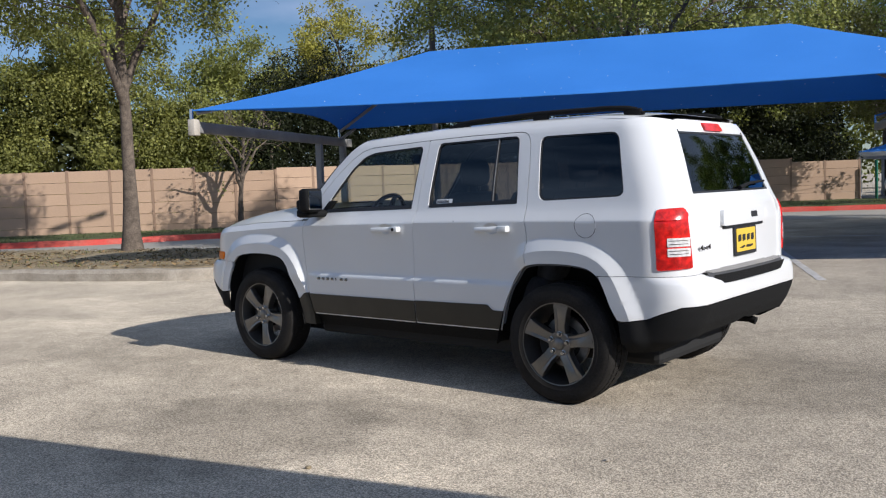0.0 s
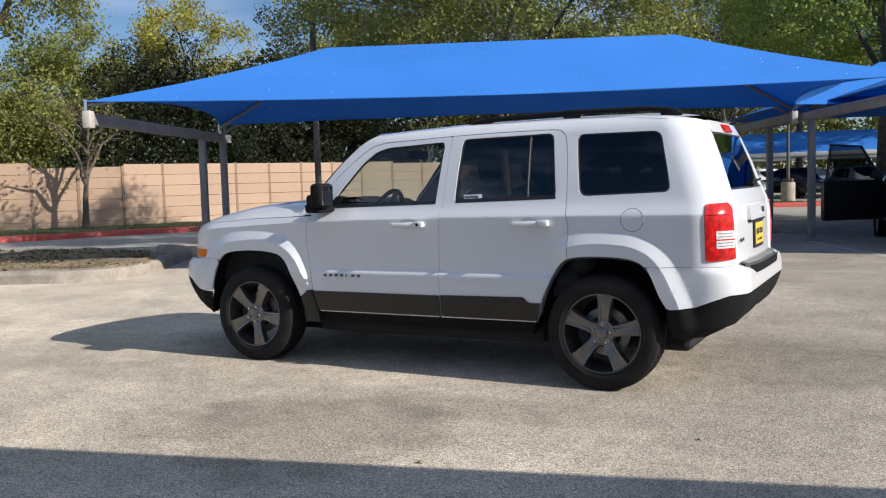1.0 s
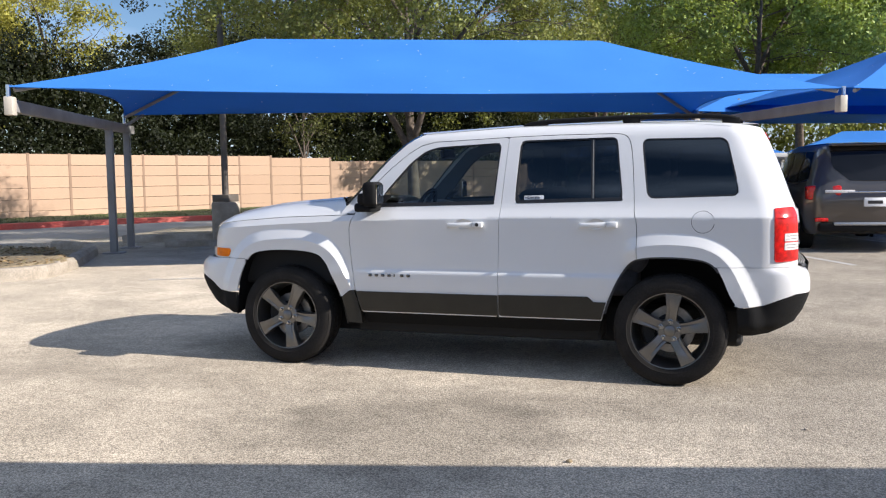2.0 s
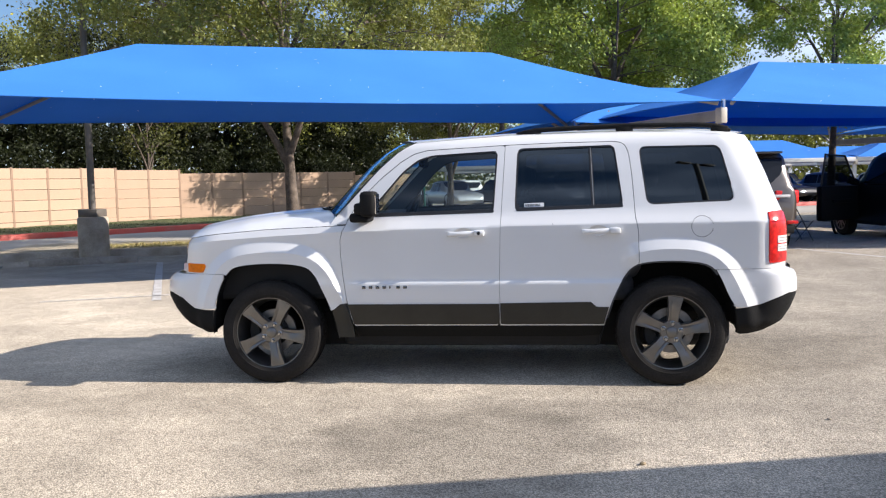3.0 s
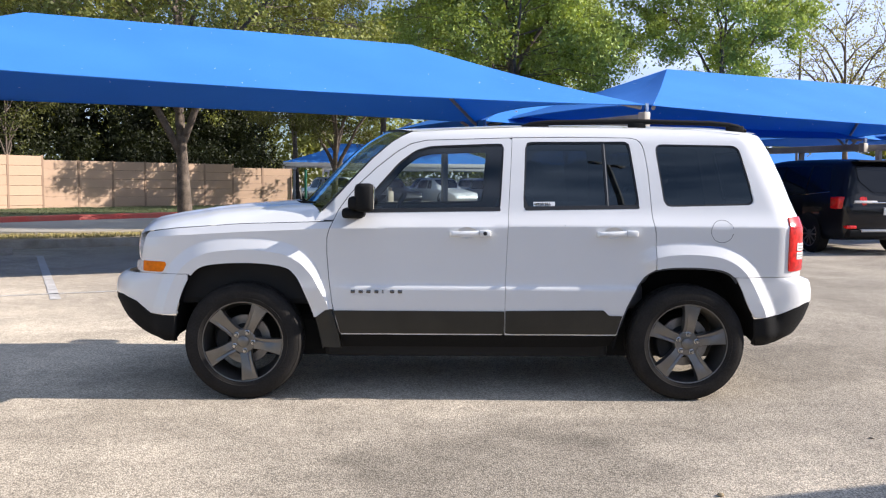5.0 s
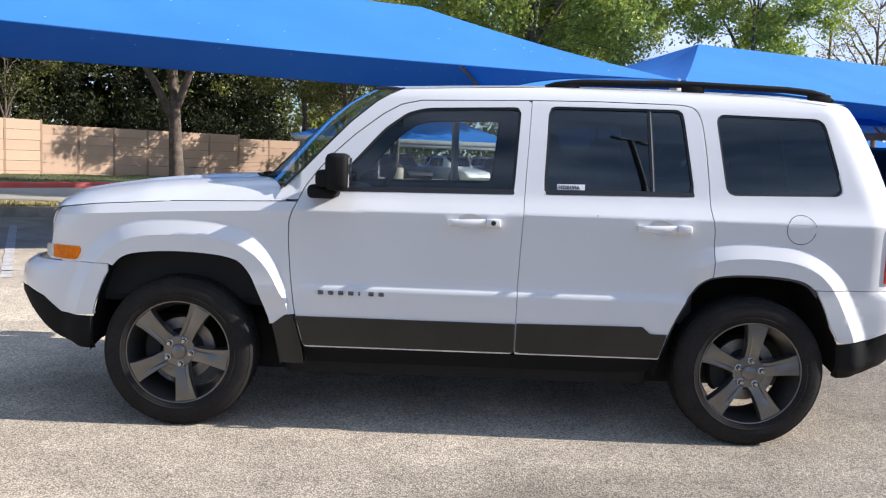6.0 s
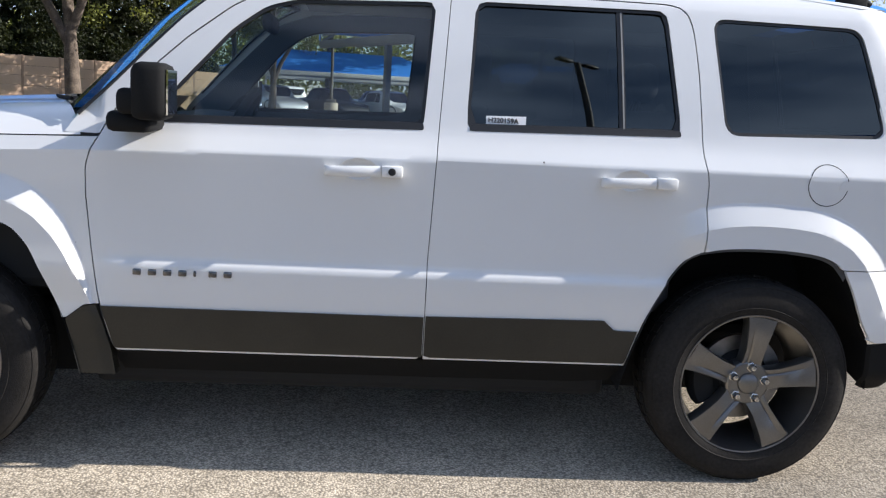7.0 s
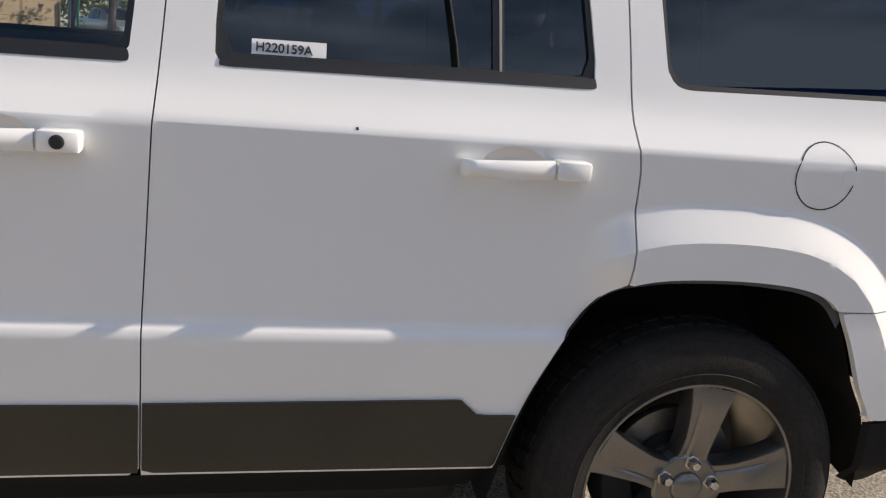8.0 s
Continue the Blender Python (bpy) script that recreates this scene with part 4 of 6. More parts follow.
def gate_panel(name, outline, mat, parent, label="", holes=(), out=0.0, lip=0.012, dy=0.05):
    bm = flat_panel(outline, holes, [-0.8 + dy * i for i in range(int(1.7 / dy))], Z_CUTS)
    for f in bm.faces:
        if f.normal.y > 0:
            f.normal_flip()
    u, z = np.array([v.co.x for v in bm.verts]), np.array([v.co.z for v in bm.verts])
    for v, p in zip(bm.verts, gate_shape(out)(u, z)):
        v.co = p
    if lip:
        rim = [e for e in bm.edges if len(e.link_faces) == 1]
        for e in rim:
            e.smooth = False
        made = bmesh.ops.extrude_edge_only(bm, edges=rim)["geom"]
        for v in (g for g in made if isinstance(g, bmesh.types.BMVert)):
            v.co.x -= lip
    ob = part(name, bm, mat, parent, label)
    for p in ob.data.polygons:
        p.use_smooth = True
    return ob


tailgate = gate_panel("tailgate", edge + [(-y, z) for y, z in edge[::-1]], PAINT, car, "white tailgate with a wide dark window", holes=[GLASS_R])
gate_panel("window_seal", GLASS_R, SEAL, tailgate, "black rubber seal", holes=[inset_outline(GLASS_R, 0.012)], out=-0.003)
gate_panel("window_glass", inset_outline(GLASS_R, 0.006), REAR_TINT, tailgate, "dark tinted rear glass", out=-0.005, lip=0)
gate_panel("brake_lamp", fillet([(-0.125, 1.528), (0.125, 1.528), (0.115, 1.575), (-0.115, 1.575)], 0.008), RED, tailgate, "red high brake lamp", out=0.014, lip=0.02)
gate_panel("garnish", fillet([(-0.33, 0.985), (0.33, 0.985), (0.31, 1.075), (-0.31, 1.075)], 0.02), PAINT, tailgate, "white plate garnish", out=0.022, lip=0.03)
# raised black strip that paints the shade below the garnish
gate_panel("garnish_shade_strip", fillet([(-0.30, 0.968), (0.30, 0.968), (0.30, 0.983), (-0.30, 0.983)], 0.005), SEAL, tailgate, "black strip standing in for the shade under the garnish", out=0.008, lip=0.01)
plate = gate_panel("plate_frame", fillet([(-0.165, 0.805), (0.165, 0.805), (0.165, 0.968), (-0.165, 0.968)], 0.01), INK, tailgate, "black plate frame", out=0.012, lip=0.012)
gate_panel("plate", fillet([(-0.143, 0.826), (0.143, 0.826), (0.143, 0.958), (-0.143, 0.958)], 0.006), YELLOW, plate, "yellow dealer plate", out=0.015, lip=0.003)
for k, (a, b) in enumerate(((-0.122, -0.078), (-0.060, -0.016), (0.006, 0.050), (0.070, 0.114))):
    gate_panel("plate_bar", [(a, 0.884), (b, 0.884), (b, 0.924), (a, 0.924)], INK, plate, "dark lettering bar", out=0.0165, lip=0.002)
for a, b in ((-0.095, -0.025), (-0.005, 0.095)):
    gate_panel("plate_bar", [(a, 0.845), (b, 0.845), (b, 0.860), (a, 0.860)], INK, plate, "dark lettering bar", out=0.0165, lip=0.002)
gate_panel("maker_badge", fillet([(0.075, 1.018), (0.175, 1.018), (0.175, 1.052), (0.075, 1.052)], 0.012), INK, tailgate, "dark plain badge", out=0.0245, lip=0.003)
bm = bmesh.new()
tube(bm, [(gate(0.05, 1.19, 0.02), 0.05, 1.19), (gate(0.2, 1.21, 0.03), 0.20, 1.215), (gate(0.46, 1.22, 0.03), 0.46, 1.225)], [0.014, 0.009, 0.007], 6)
part("rear_wiper", bm, TRIM, tailgate, "black rear wiper", 60)


def lettering(name, text, size, mat, parent, m, label):
    """Raised characters in the built-in font."""
    data = bpy.data.curves.new(name, "FONT")
    data.body, data.size, data.extrude, data.offset, data.align_x = text, size, 0.0012, size * 0.012, "CENTER"
    tmp = new(name, data)
    me = bpy.data.meshes.new_from_object(tmp)
    bpy.data.objects.remove(tmp)
    bpy.data.curves.remove(data)
    me.materials.clear()
    me.materials.append(mat)
    ob = new(name, me)
    ob.parent, ob.matrix_basis = parent, m
    ob["label"] = label
    return ob


REAR_FACING = Matrix(((0, 0, 1, 0), (1, 0, 0, 0), (0, 1, 0, 0), (0, 0, 0, 1)))
LEFT_FACING = Matrix(((1, 0, 0, 0), (0, 0, -1, 0), (0, 1, 0, 0), (0, 0, 0, 1)))
lettering("drive_badge", "4x4", 0.036, BADGE, tailgate, Matrix.Translation((2.066, -0.545, 0.872)) @ REAR_FACING @ Matrix.Scale(2.7, 4, (1, 0, 0)), "chrome 4x4 badge")
for k in range(7):
    bm = bmesh.new()
    x0 = -0.686 + 0.0462 * k
    w0 = 0.025 if k != 4 else 0.008
    box(bm, x0, x0 + w0, -0.8525, -0.835, 0.636, 0.655, 0.003)
    part("badge_bar", bm, BADGE, car, "smoked chrome badge bar", 40)

# rear step pad, tow cover and exhaust
bm = bmesh.new()
grid(bm, 3, 24, lambda i, j: (lambda y: (2.057 + 0.072 * i + 0.008 - 0.05 * (y / 0.62) ** 4, y, 0.749 + 0.004 * math.sin(i * 3) - (0.045 if i == 1 else 0.012 * i)))((-1 + 2 * j) * 0.56))
pad = part("step_pad", bm, PAD, car, "black ribbed step pad", 40)
for k in range(5):
    bm = bmesh.new()
    tube(bm, [(2.067 + 0.013 * k - 0.05 * (y / 0.62) ** 4, y, 0.754 - 0.002 * k) for y in (-0.53, -0.3, 0, 0.3, 0.53)], 0.0032, 6)
    part("step_rib", bm, GREYSTEEL, pad, "", 60)
bm = bmesh.new()
grid(bm, 2, 20, lambda i, j: (2.144 - 0.004 * i - 0.05 * ((-1 + 2 * j) * 0.9) ** 4, (-1 + 2 * j) * 0.54, 0.735 - 0.052 * i))
part("step_edge", bm, TRIM, pad, "black step edge", 180)
bm = bmesh.new()
tube(bm, [(1.60, 0.50, 0.35), (1.90, 0.50, 0.345), (1.945, 0.50, 0.332)], 0.024, 14)
part("exhaust_tip", bm, TRIM, car, "dark exhaust tip", 40)

# underbody, floor and cabin
bm = bmesh.new()
box(bm, -1.70, 1.75, -0.46, 0.46, 0.185, 0.46, 0.04)
box(bm, -0.86, 0.88, -0.67, 0.67, 0.222, 0.40, 0.03)
part("underbody", bm, DARK, car, "dark underbody")
for x in (-AXLE, AXLE):
    bm = bmesh.new()
    tube(bm, [(x, -0.70, TYRE_R), (x, 0.70, TYRE_R)], 0.035, 10)
    part("axle", bm, DARK, car)
bm = bmesh.new()
box(bm, -1.80, -0.90, -0.74, 0.74, 0.55, 0.92, 0.04)
part("engine_block", bm, DARK, car)
bm = bmesh.new()
grid(bm, 8, 16, lambda i, j: (-0.93 + 0.40 * i, (-1 + 2 * j) * 0.74, 1.085 + 0.03 * math.sin(math.pi * i) - (0.25 if i > 0.99 else 0)))
part("dashboard", bm, CLOTH, car, "dark grey dashboard", 180)
bm = bmesh.new()
m = Matrix.Translation((-0.46, -0.36, 1.045)) @ Matrix.Rotation(radians(-65), 4, "Y")
lathe(bm, [(0.185 + 0.016 * math.cos(a * math.tau / 8), 0.016 * math.sin(a * math.tau / 8)) for a in range(8)], m, 32, True)
for a in (0.2, 2.9, 4.7):
    tube(bm, [m @ Vector((0.02 * math.cos(a), 0.02 * math.sin(a), 0)), m @ Vector((0.18 * math.cos(a), 0.18 * math.sin(a), 0))], 0.018, 6)
part("steering_wheel", bm, TRIM, car, "black steering wheel", 60)


def seat(x, y, width):
    bm = bmesh.new()
    box(bm, x - 0.28, x + 0.24, y - width / 2, y + width / 2, 0.52, 0.70, 0.05)
    s = part("seat", bm, CLOTH, car, "dark grey seat", 50)
    bm = bmesh.new()
    box(bm, x + 0.13, x + 0.27, y - width / 2 + 0.02, y + width / 2 - 0.02, 0.66, 1.22, 0.06)
    for v in bm.verts:
        v.co.x += 0.28 * (v.co.z - 0.66)
    part("backrest", bm, CLOTH, s, "", 50)
    for yy in ([y] if width < 0.8 else [y - 0.38, y + 0.38]):
        bm = bmesh.new()
        box(bm, x + 0.32, x + 0.42, yy - 0.13, yy + 0.13, 1.255, 1.43, 0.05)
        part("headrest", bm, CLOTH, s, "", 50)
        for q in (-0.05, 0.05):
            bm = bmesh.new()
            tube(bm, [(x + 0.33, yy + q, 1.18), (x + 0.36, yy + q, 1.28)], 0.007, 6)
            part("headrest_post", bm, STEEL, s)


seat(0.02, -0.37, 0.52)
seat(0.02, 0.37, 0.52)
seat(0.86, 0.0, 1.30)
bm = bmesh.new()
box(bm, -0.40, -0.36, -0.13, 0.13, 1.44, 1.51, 0.018)
part("interior_mirror", bm, TRIM, car, "black interior mirror", 50)
bm = bmesh.new()
box(bm, 1.05, 1.15, -0.62, 0.62, 1.02, 1.06, 0.02)
part("parcel_shelf", bm, CLOTH, car, "", 50)

# stock label on the rear door window
bm = bmesh.new()
lab = skin(np.array([0.392, 0.520, 0.520, 0.392]), np.array([1.153, 1.156, 1.182, 1.179]), out=-0.0105)
bm.faces.new([bm.verts.new(p) for p in lab])
label_ob = part("stock_label", bm, PAPER, car, "white paper stock label")
lab_p = skin(np.array([0.446, 0.446]), np.array([1.158, 1.178]), out=-0.0095)
lab_tilt = math.degrees(math.atan2(lab_p[1][1] - lab_p[0][1], lab_p[1][2] - lab_p[0][2]))
lettering("stock_number", "H220159A", 0.0222, INK, label_ob, Matrix.Translation((0.447, lab_p[0][1] - 0.0004, 1.1592)) @ Matrix.Rotation(radians(-lab_tilt), 4, "X") @ LEFT_FACING, "black printed stock number")
bm = bmesh.new()
chip = skin(np.array([0.572, 0.5775, 0.577, 0.573]), np.array([1.043, 1.042, 1.047, 1.048]), out=0.0008)
bm.faces.new([bm.verts.new(p) for p in chip])
part("paint_chip", bm, INK, car, "small dark chip in the paint")


# wheels
def build_wheel(x, y, face, spin):
    """A tyre on a five-spoke rim; face = -1 shows its outside towards -y."""
    m = Matrix.Translation((x, y, TYRE_R)) @ Matrix.Rotation(math.pi / 2 if face < 0 else -math.pi / 2, 4, "X")
    bm = bmesh.new()
    prof = [(RIM_R - 0.006, 0.098), (RIM_R + 0.004, 0.108), (RIM_R + 0.03, 0.112), (0.30, 0.112), (0.325, 0.106), (0.340, 0.092), (TYRE_R, 0.070), (TYRE_R, 0.0), (TYRE_R, -0.070), (0.340, -0.092), (0.325, -0.106), (0.28, -0.11), (RIM_R - 0.006, -0.10)]
    lathe(bm, prof, m, 72)
    wheel = part("wheel", bm, RUBBER, car, "black tyre on a gunmetal five-spoke rim", 40)
    bm = bmesh.new()
    for k in range(52):
        a = k * math.tau / 52
        for h0, h1, sk in ((0.052, 0.092, 0.02), (0.010, 0.046, -0.02), (-0.040, -0.004, 0.02), (-0.088, -0.048, -0.02)):
            rr = TYRE_R + 0.004 if h1 < 0.09 and h0 > -0.085 else TYRE_R + 0.001
            pts = []
            for r in (TYRE_R - 0.012, rr):
                for aa, h in ((a - 0.045, h0), (a + 0.045, h0), (a + 0.045 + sk, h1), (a - 0.045 + sk, h1)):
                    q = r - (0.010 if abs(h) > 0.085 else 0)
                    pts.append(bm.verts.new(m @ Vector((q * math.cos(aa), q * math.sin(aa), h))))
            for f in ((4, 5, 6, 7), (0, 1, 5, 4), (1, 2, 6, 5), (2, 3, 7, 6), (3, 0, 4, 7)):
                bm.faces.new([pts[i] for i in f])
    part("tread", bm, RUBBER, wheel, "worn tread blocks")
    bm = bmesh.new()
    for r0, h in ((0.262, 0.1115), (0.330, 0.1025)):
        lathe(bm, [(r0 - 0.003, h - 0.001), (r0, h + 0.0015), (r0 + 0.003, h - 0.001)], m, 72)
    part("sidewall_rib", bm, RUBBER, wheel, "", 60)
    bm = bmesh.new()
    lathe(bm, [(RIM_R, 0.094), (RIM_R + 0.003, 0.102), (RIM_R - 0.001, 0.106), (RIM_R - 0.006, 0.105), (RIM_R - 0.010, 0.090), (RIM_R - 0.022, 0.04), (RIM_R - 0.034, 0.0), (RIM_R - 0.034, -0.08)], m, 72)
    rim = part("rim", bm, ALLOY, wheel, "gunmetal alloy rim", 45)
    for k in range(5):
        a = spin + k * math.tau / 5
        bm = bmesh.new()
        rows = []
        for r, hw, h in ((0.045, 0.041, 0.080), (0.075, 0.034, 0.088), (0.11, 0.0335, 0.095), (0.16, 0.039, 0.100), (0.20, 0.045, 0.102), (RIM_R - 0.008, 0.052, 0.101)):
            row = []
            for q, dh in ((-1.0, -0.050), (-1.0, -0.005), (-0.93, 0.0), (0.30, 0.0), (0.46, -0.005 if r < 0.19 else -0.001), (0.62, -0.001), (0.93, -0.001), (1.0, -0.006), (1.0, -0.050)):
                px, py = r, q * hw
                if r > 0.15:
                    px = math.sqrt(max(1e-6, r * r - py * py))
                row.append(bm.verts.new(m @ (Matrix.Rotation(a, 4, "Z") @ Vector((px, py, h + dh)))))
            rows.append(row)
        for p0, p1 in zip(rows, rows[1:]):
            for i in range(8):
                bm.faces.new((p0[i], p0[i + 1], p1[i + 1], p1[i]))
        bmesh.ops.recalc_face_normals(bm, faces=bm.faces[:])
        part("spoke", bm, ALLOY, wheel, "", 35)
    bm = bmesh.new()
    lathe(bm, [(0.074, 0.05), (0.074, 0.082), (0.068, 0.088), (0.040, 0.089), (0.036, 0.089), (0.035, 0.094), (0.030, 0.098), (0.004, 0.100), (0.0001, 0.100)], m, 40)
    part("centre_cap", bm, ALLOY, wheel, "round centre cap", 40)
    for k in range(5):
        a = spin + (k + 0.5) * math.tau / 5 - math.tau / 10
        bm = bmesh.new()
        mm = m @ Matrix.Rotation(a, 4, "Z") @ Matrix.Translation((0.057, 0, 0.086))
        lathe(bm, [(0.0165, -0.01), (0.0165, 0.003), (0.0130, 0.004), (0.0130, 0.018), (0.009, 0.024), (0.001, 0.0245)], mm, 6)
        part("wheel_nut", bm, NUT, wheel, "bright wheel nut", 40)
    bm = bmesh.new()
    lathe(bm, [(0.045, 0.04), (0.065, 0.04), (0.075, 0.012), (0.147, 0.012), (0.149, 0.004), (0.147, -0.010), (0.06, -0.010)], m, 48)
    part("brake_disc", bm, STEEL, wheel, "steel brake disc", 40)
    bm = bmesh.new()
    lathe(bm, [(0.055, 0.030), (0.09, 0.0145), (0.098, 0.0145)], m, 32)
    disc(bm, 0.10, -0.03, m, 32)
    part("hub", bm, DARK, wheel, "", 40)
    bm = bmesh.new()
    n = 8
    rows = []
    for i in range(n + 1):
        aa = radians(-35 + 70 * i / n) + (math.pi if x < 0 else math.pi) * (1 if face < 0 else 0)
        rows.append([bm.verts.new(m @ Vector((r * math.cos(aa), r * math.sin(aa), h))) for r, h in ((0.10, 0.035), (0.165, 0.035), (0.175, 0.02), (0.175, -0.03), (0.10, -0.03))])
    for p0, p1 in zip(rows, rows[1:]):
        for i in range(5):
            bm.faces.new((p0[i], p0[(i + 1) % 5], p1[(i + 1) % 5], p1[i]))
    bm.faces.new(rows[0])
    bm.faces.new(rows[-1][::-1])
    bmesh.ops.recalc_face_normals(bm, faces=bm.faces[:])
    part("caliper", bm, DARK, wheel, "dark brake caliper", 40)
    return wheel


build_wheel(-AXLE, -0.756, -1, radians(64))
build_wheel(AXLE, -0.756, -1, radians(84))
build_wheel(-AXLE, 0.756, 1, radians(30))
build_wheel(AXLE, 0.756, 1, radians(10))


# ---- ground ----
bm = bmesh.new()
NEAR = [-900, -300, -120, -60, -40] + list(range(-32, 34, 4)) + [40, 60, 120, 300, 900]
vs = [[bm.verts.new((x, y, 0)) for y in NEAR] for x in NEAR]
for i in range(len(NEAR) - 1):
    for j in range(len(NEAR) - 1):
        bm.faces.new((vs[i][j], vs[i + 1][j], vs[i + 1][j + 1], vs[i][j + 1]))
setting("ground", bm, ASPHALT, "worn tan chip-seal asphalt of a parking lot", "ground")


def strip(name, pts, width, height, mat, label, category, z0=0.0, bevel=0.03):
    """A kerb along a line: a real step with a rounded top edge."""
    bm = bmesh.new()
    pts = [Vector((x, y, 0)) for x, y in pts]
    rows = []
    for i, p in enumerate(pts):
        d = (pts[min(i + 1, len(pts) - 1)] - pts[max(0, i - 1)]).normalized()
        nrm = Vector((-d.y, d.x, 0))
        wob = 0.016 * math.sin(i * 2.3) + 0.012 * math.sin(i * 5.1)
        sec = [(0, -0.05), (0.005, height - bevel), (bevel, height), (width - bevel, height + 0.004), (width, height - bevel), (width, -0.05)]
        rows.append([bm.verts.new(p + nrm * (a + wob) + Vector((0, 0, b + z0 + (wob * 0.4 if b > 0 else 0)))) for a, b in sec])
    for p0, p1 in zip(rows, rows[1:]):
        for k in range(5):
            bm.faces.new((p0[k], p0[k + 1], p1[k + 1], p1[k]))
    bm.faces.new(rows[0])
    bm.faces.new(rows[-1][::-1])
    bmesh.ops.recalc_face_normals(bm, faces=bm.faces[:])
    return setting(name, bm, mat, label, category, 40)


def patch(name, pts, z, mat, label, category, lift=0.0, seed=1):
    """A flat-lying area with a softly uneven surface."""
    bm = bmesh.new()
    v = [bm.verts.new((x, y, z)) for x, y in pts]
    bm.faces.new(v)
    bmesh.ops.triangulate(bm, faces=bm.faces[:])
    xs, ys = [p[0] for p in pts], [p[1] for p in pts]
    for c in np.arange(min(xs), max(xs), 0.5 if lift else 3.0):
        bmesh.ops.bisect_plane(bm, geom=bm.verts[:] + bm.edges[:] + bm.faces[:], plane_co=(c, 0, 0), plane_no=(1, 0, 0))
    for c in np.arange(min(ys), max(ys), 0.5 if lift else 3.0):
        bmesh.ops.bisect_plane(bm, geom=bm.verts[:] + bm.edges[:] + bm.faces[:], plane_co=(0, c, 0), plane_no=(0, 1, 0))
    for q in bm.verts:
        if lift and len([e for e in q.link_edges if len(e.link_faces) == 1]) == 0:
            q.co.z += lift * (0.5 + noise.noise(q.co * 0.9 + Vector((seed, 0, 0))))
    for f in bm.faces:
        if f.normal.z < 0:
            f.normal_flip()
    return setting(name, bm, mat, label, category, 180)


def spread(line, n):
    """Points at even steps along a line."""
    line = [np.array(p, float) for p in line]
    seg = [np.linalg.norm(b - a) for a, b in zip(line, line[1:])]
    cum = np.concatenate([[0], np.cumsum(seg)])
    return [tuple(np.interp(s, cum, [p[k] for p in line]) for k in (0, 1)) for s in np.linspace(0, cum[-1], n)]


# near planting island with a rounded nose
ISLAND_A = spread(smooth_line([(-24.0, -3.2), (-16.0, -0.55), (-12.5, 0.65), (-10.0, 1.50), (-8.4, 2.10), (-7.45, 2.62), (-7.12, 3.15), (-7.35, 3.75), (-8.0, 4.9), (-8.7, 6.0), (-9.5, 6.9), (-10.6, 7.3)], 5), 60)
strip("kerb_1", ISLAND_A, 0.22, 0.17, CONCRETE, "weathered concrete kerb of a planting island", "kerb", bevel=0.05)
patch("planting_bed_1", [(x * 1.0 - 0.12, y + 0.14) for x, y in ISLAND_A[:-8]] + [(-11.5, 5.9), (-15.5, 4.2), (-24.0, 0.5)], 0.15, SOIL, "bare soil and leaf litter of a planting bed", "soil", 0.07)
# back island with dry grass, behind the wheel stops
ISLAND_B = spread([(-10.4, 8.85), (-8.0, 9.95), (-5.0, 11.35), (-3.5, 12.05), (-3.05, 12.45), (-2.95, 13.0), (-3.3, 14.2)], 34)
strip("kerb_2", ISLAND_B, 0.16, 0.15, CONCRETE, "weathered concrete kerb behind the parking bays", "kerb", bevel=0.03)
patch("planting_bed_2", [(x - 0.06, y + 0.12) for x, y in ISLAND_B] + [(-3.9, 15.0), (-7.6, 13.3), (-11.0, 11.8)], 0.135, SAND, "pale sandy soil strip with patchy dry grass", "soil", 0.06, 3)
# concrete lane and red kerb in front of the wall
RED_LINE = spread(smooth_line([(-30.0, -1.2), (-21.0, 5.6), (-18.4, 8.9), (-16.9, 12.0), (-15.0, 15.6), (-12.6, 18.6), (-10.4, 21.6), (-7.6, 24.4), (-3.6, 26.6), (3.0, 29.5), (12.0, 33.5)], 6), 90)
patch("lane", [(x + 0.01, y) for x, y in RED_LINE] + [(16, 29), (4.0, 23.4), (-2.2, 20.9), (-4.3, 20.2), (-4.9, 17.6), (-4.6, 14.9), (-7.8, 13.4), (-11.6, 11.4), (-12.6, 6.2), (-16.0, 4.6), (-25, 0.6), (-30, -2.0)], 0.006, LANE, "pale concrete lane beside the lot", "road")
strip("red_kerb", RED_LINE, 0.30, 0.16, REDKERB, "red painted fire-lane kerb, paint worn", "kerb", bevel=0.03)

WALL_LINE = [(-33.5, 0.7), (-20.4, 14.6), (-19.3, 17.6), (-18.2, 20.8), (-16.9, 24.0), (-14.7, 27.5), (-9.1, 33.3), (-6.4, 35.0)]
patch("verge", [(x - 0.1, y + 0.2) for x, y in RED_LINE[:72]] + [(-3.0, 31.0), (-5.9, 35.2)] + [(x, y + 0.3) for x, y in WALL_LINE[::-1][1:]] + [(-34, 0)], 0.13, GRASS, "mown green grass verge", "grass", 0.03, 5)

# grass strip beyond the end of the wall
STRIP = RED_LINE[72:]
patch("verge_far", [(x - 0.05, y + 0.2) for x, y in STRIP] + [(x - 1.9, y + 4.4) for x, y in STRIP[::-1]], 0.12, GRASS, "dark shaded grass strip behind the kerb", "grass", 0.03, 9)


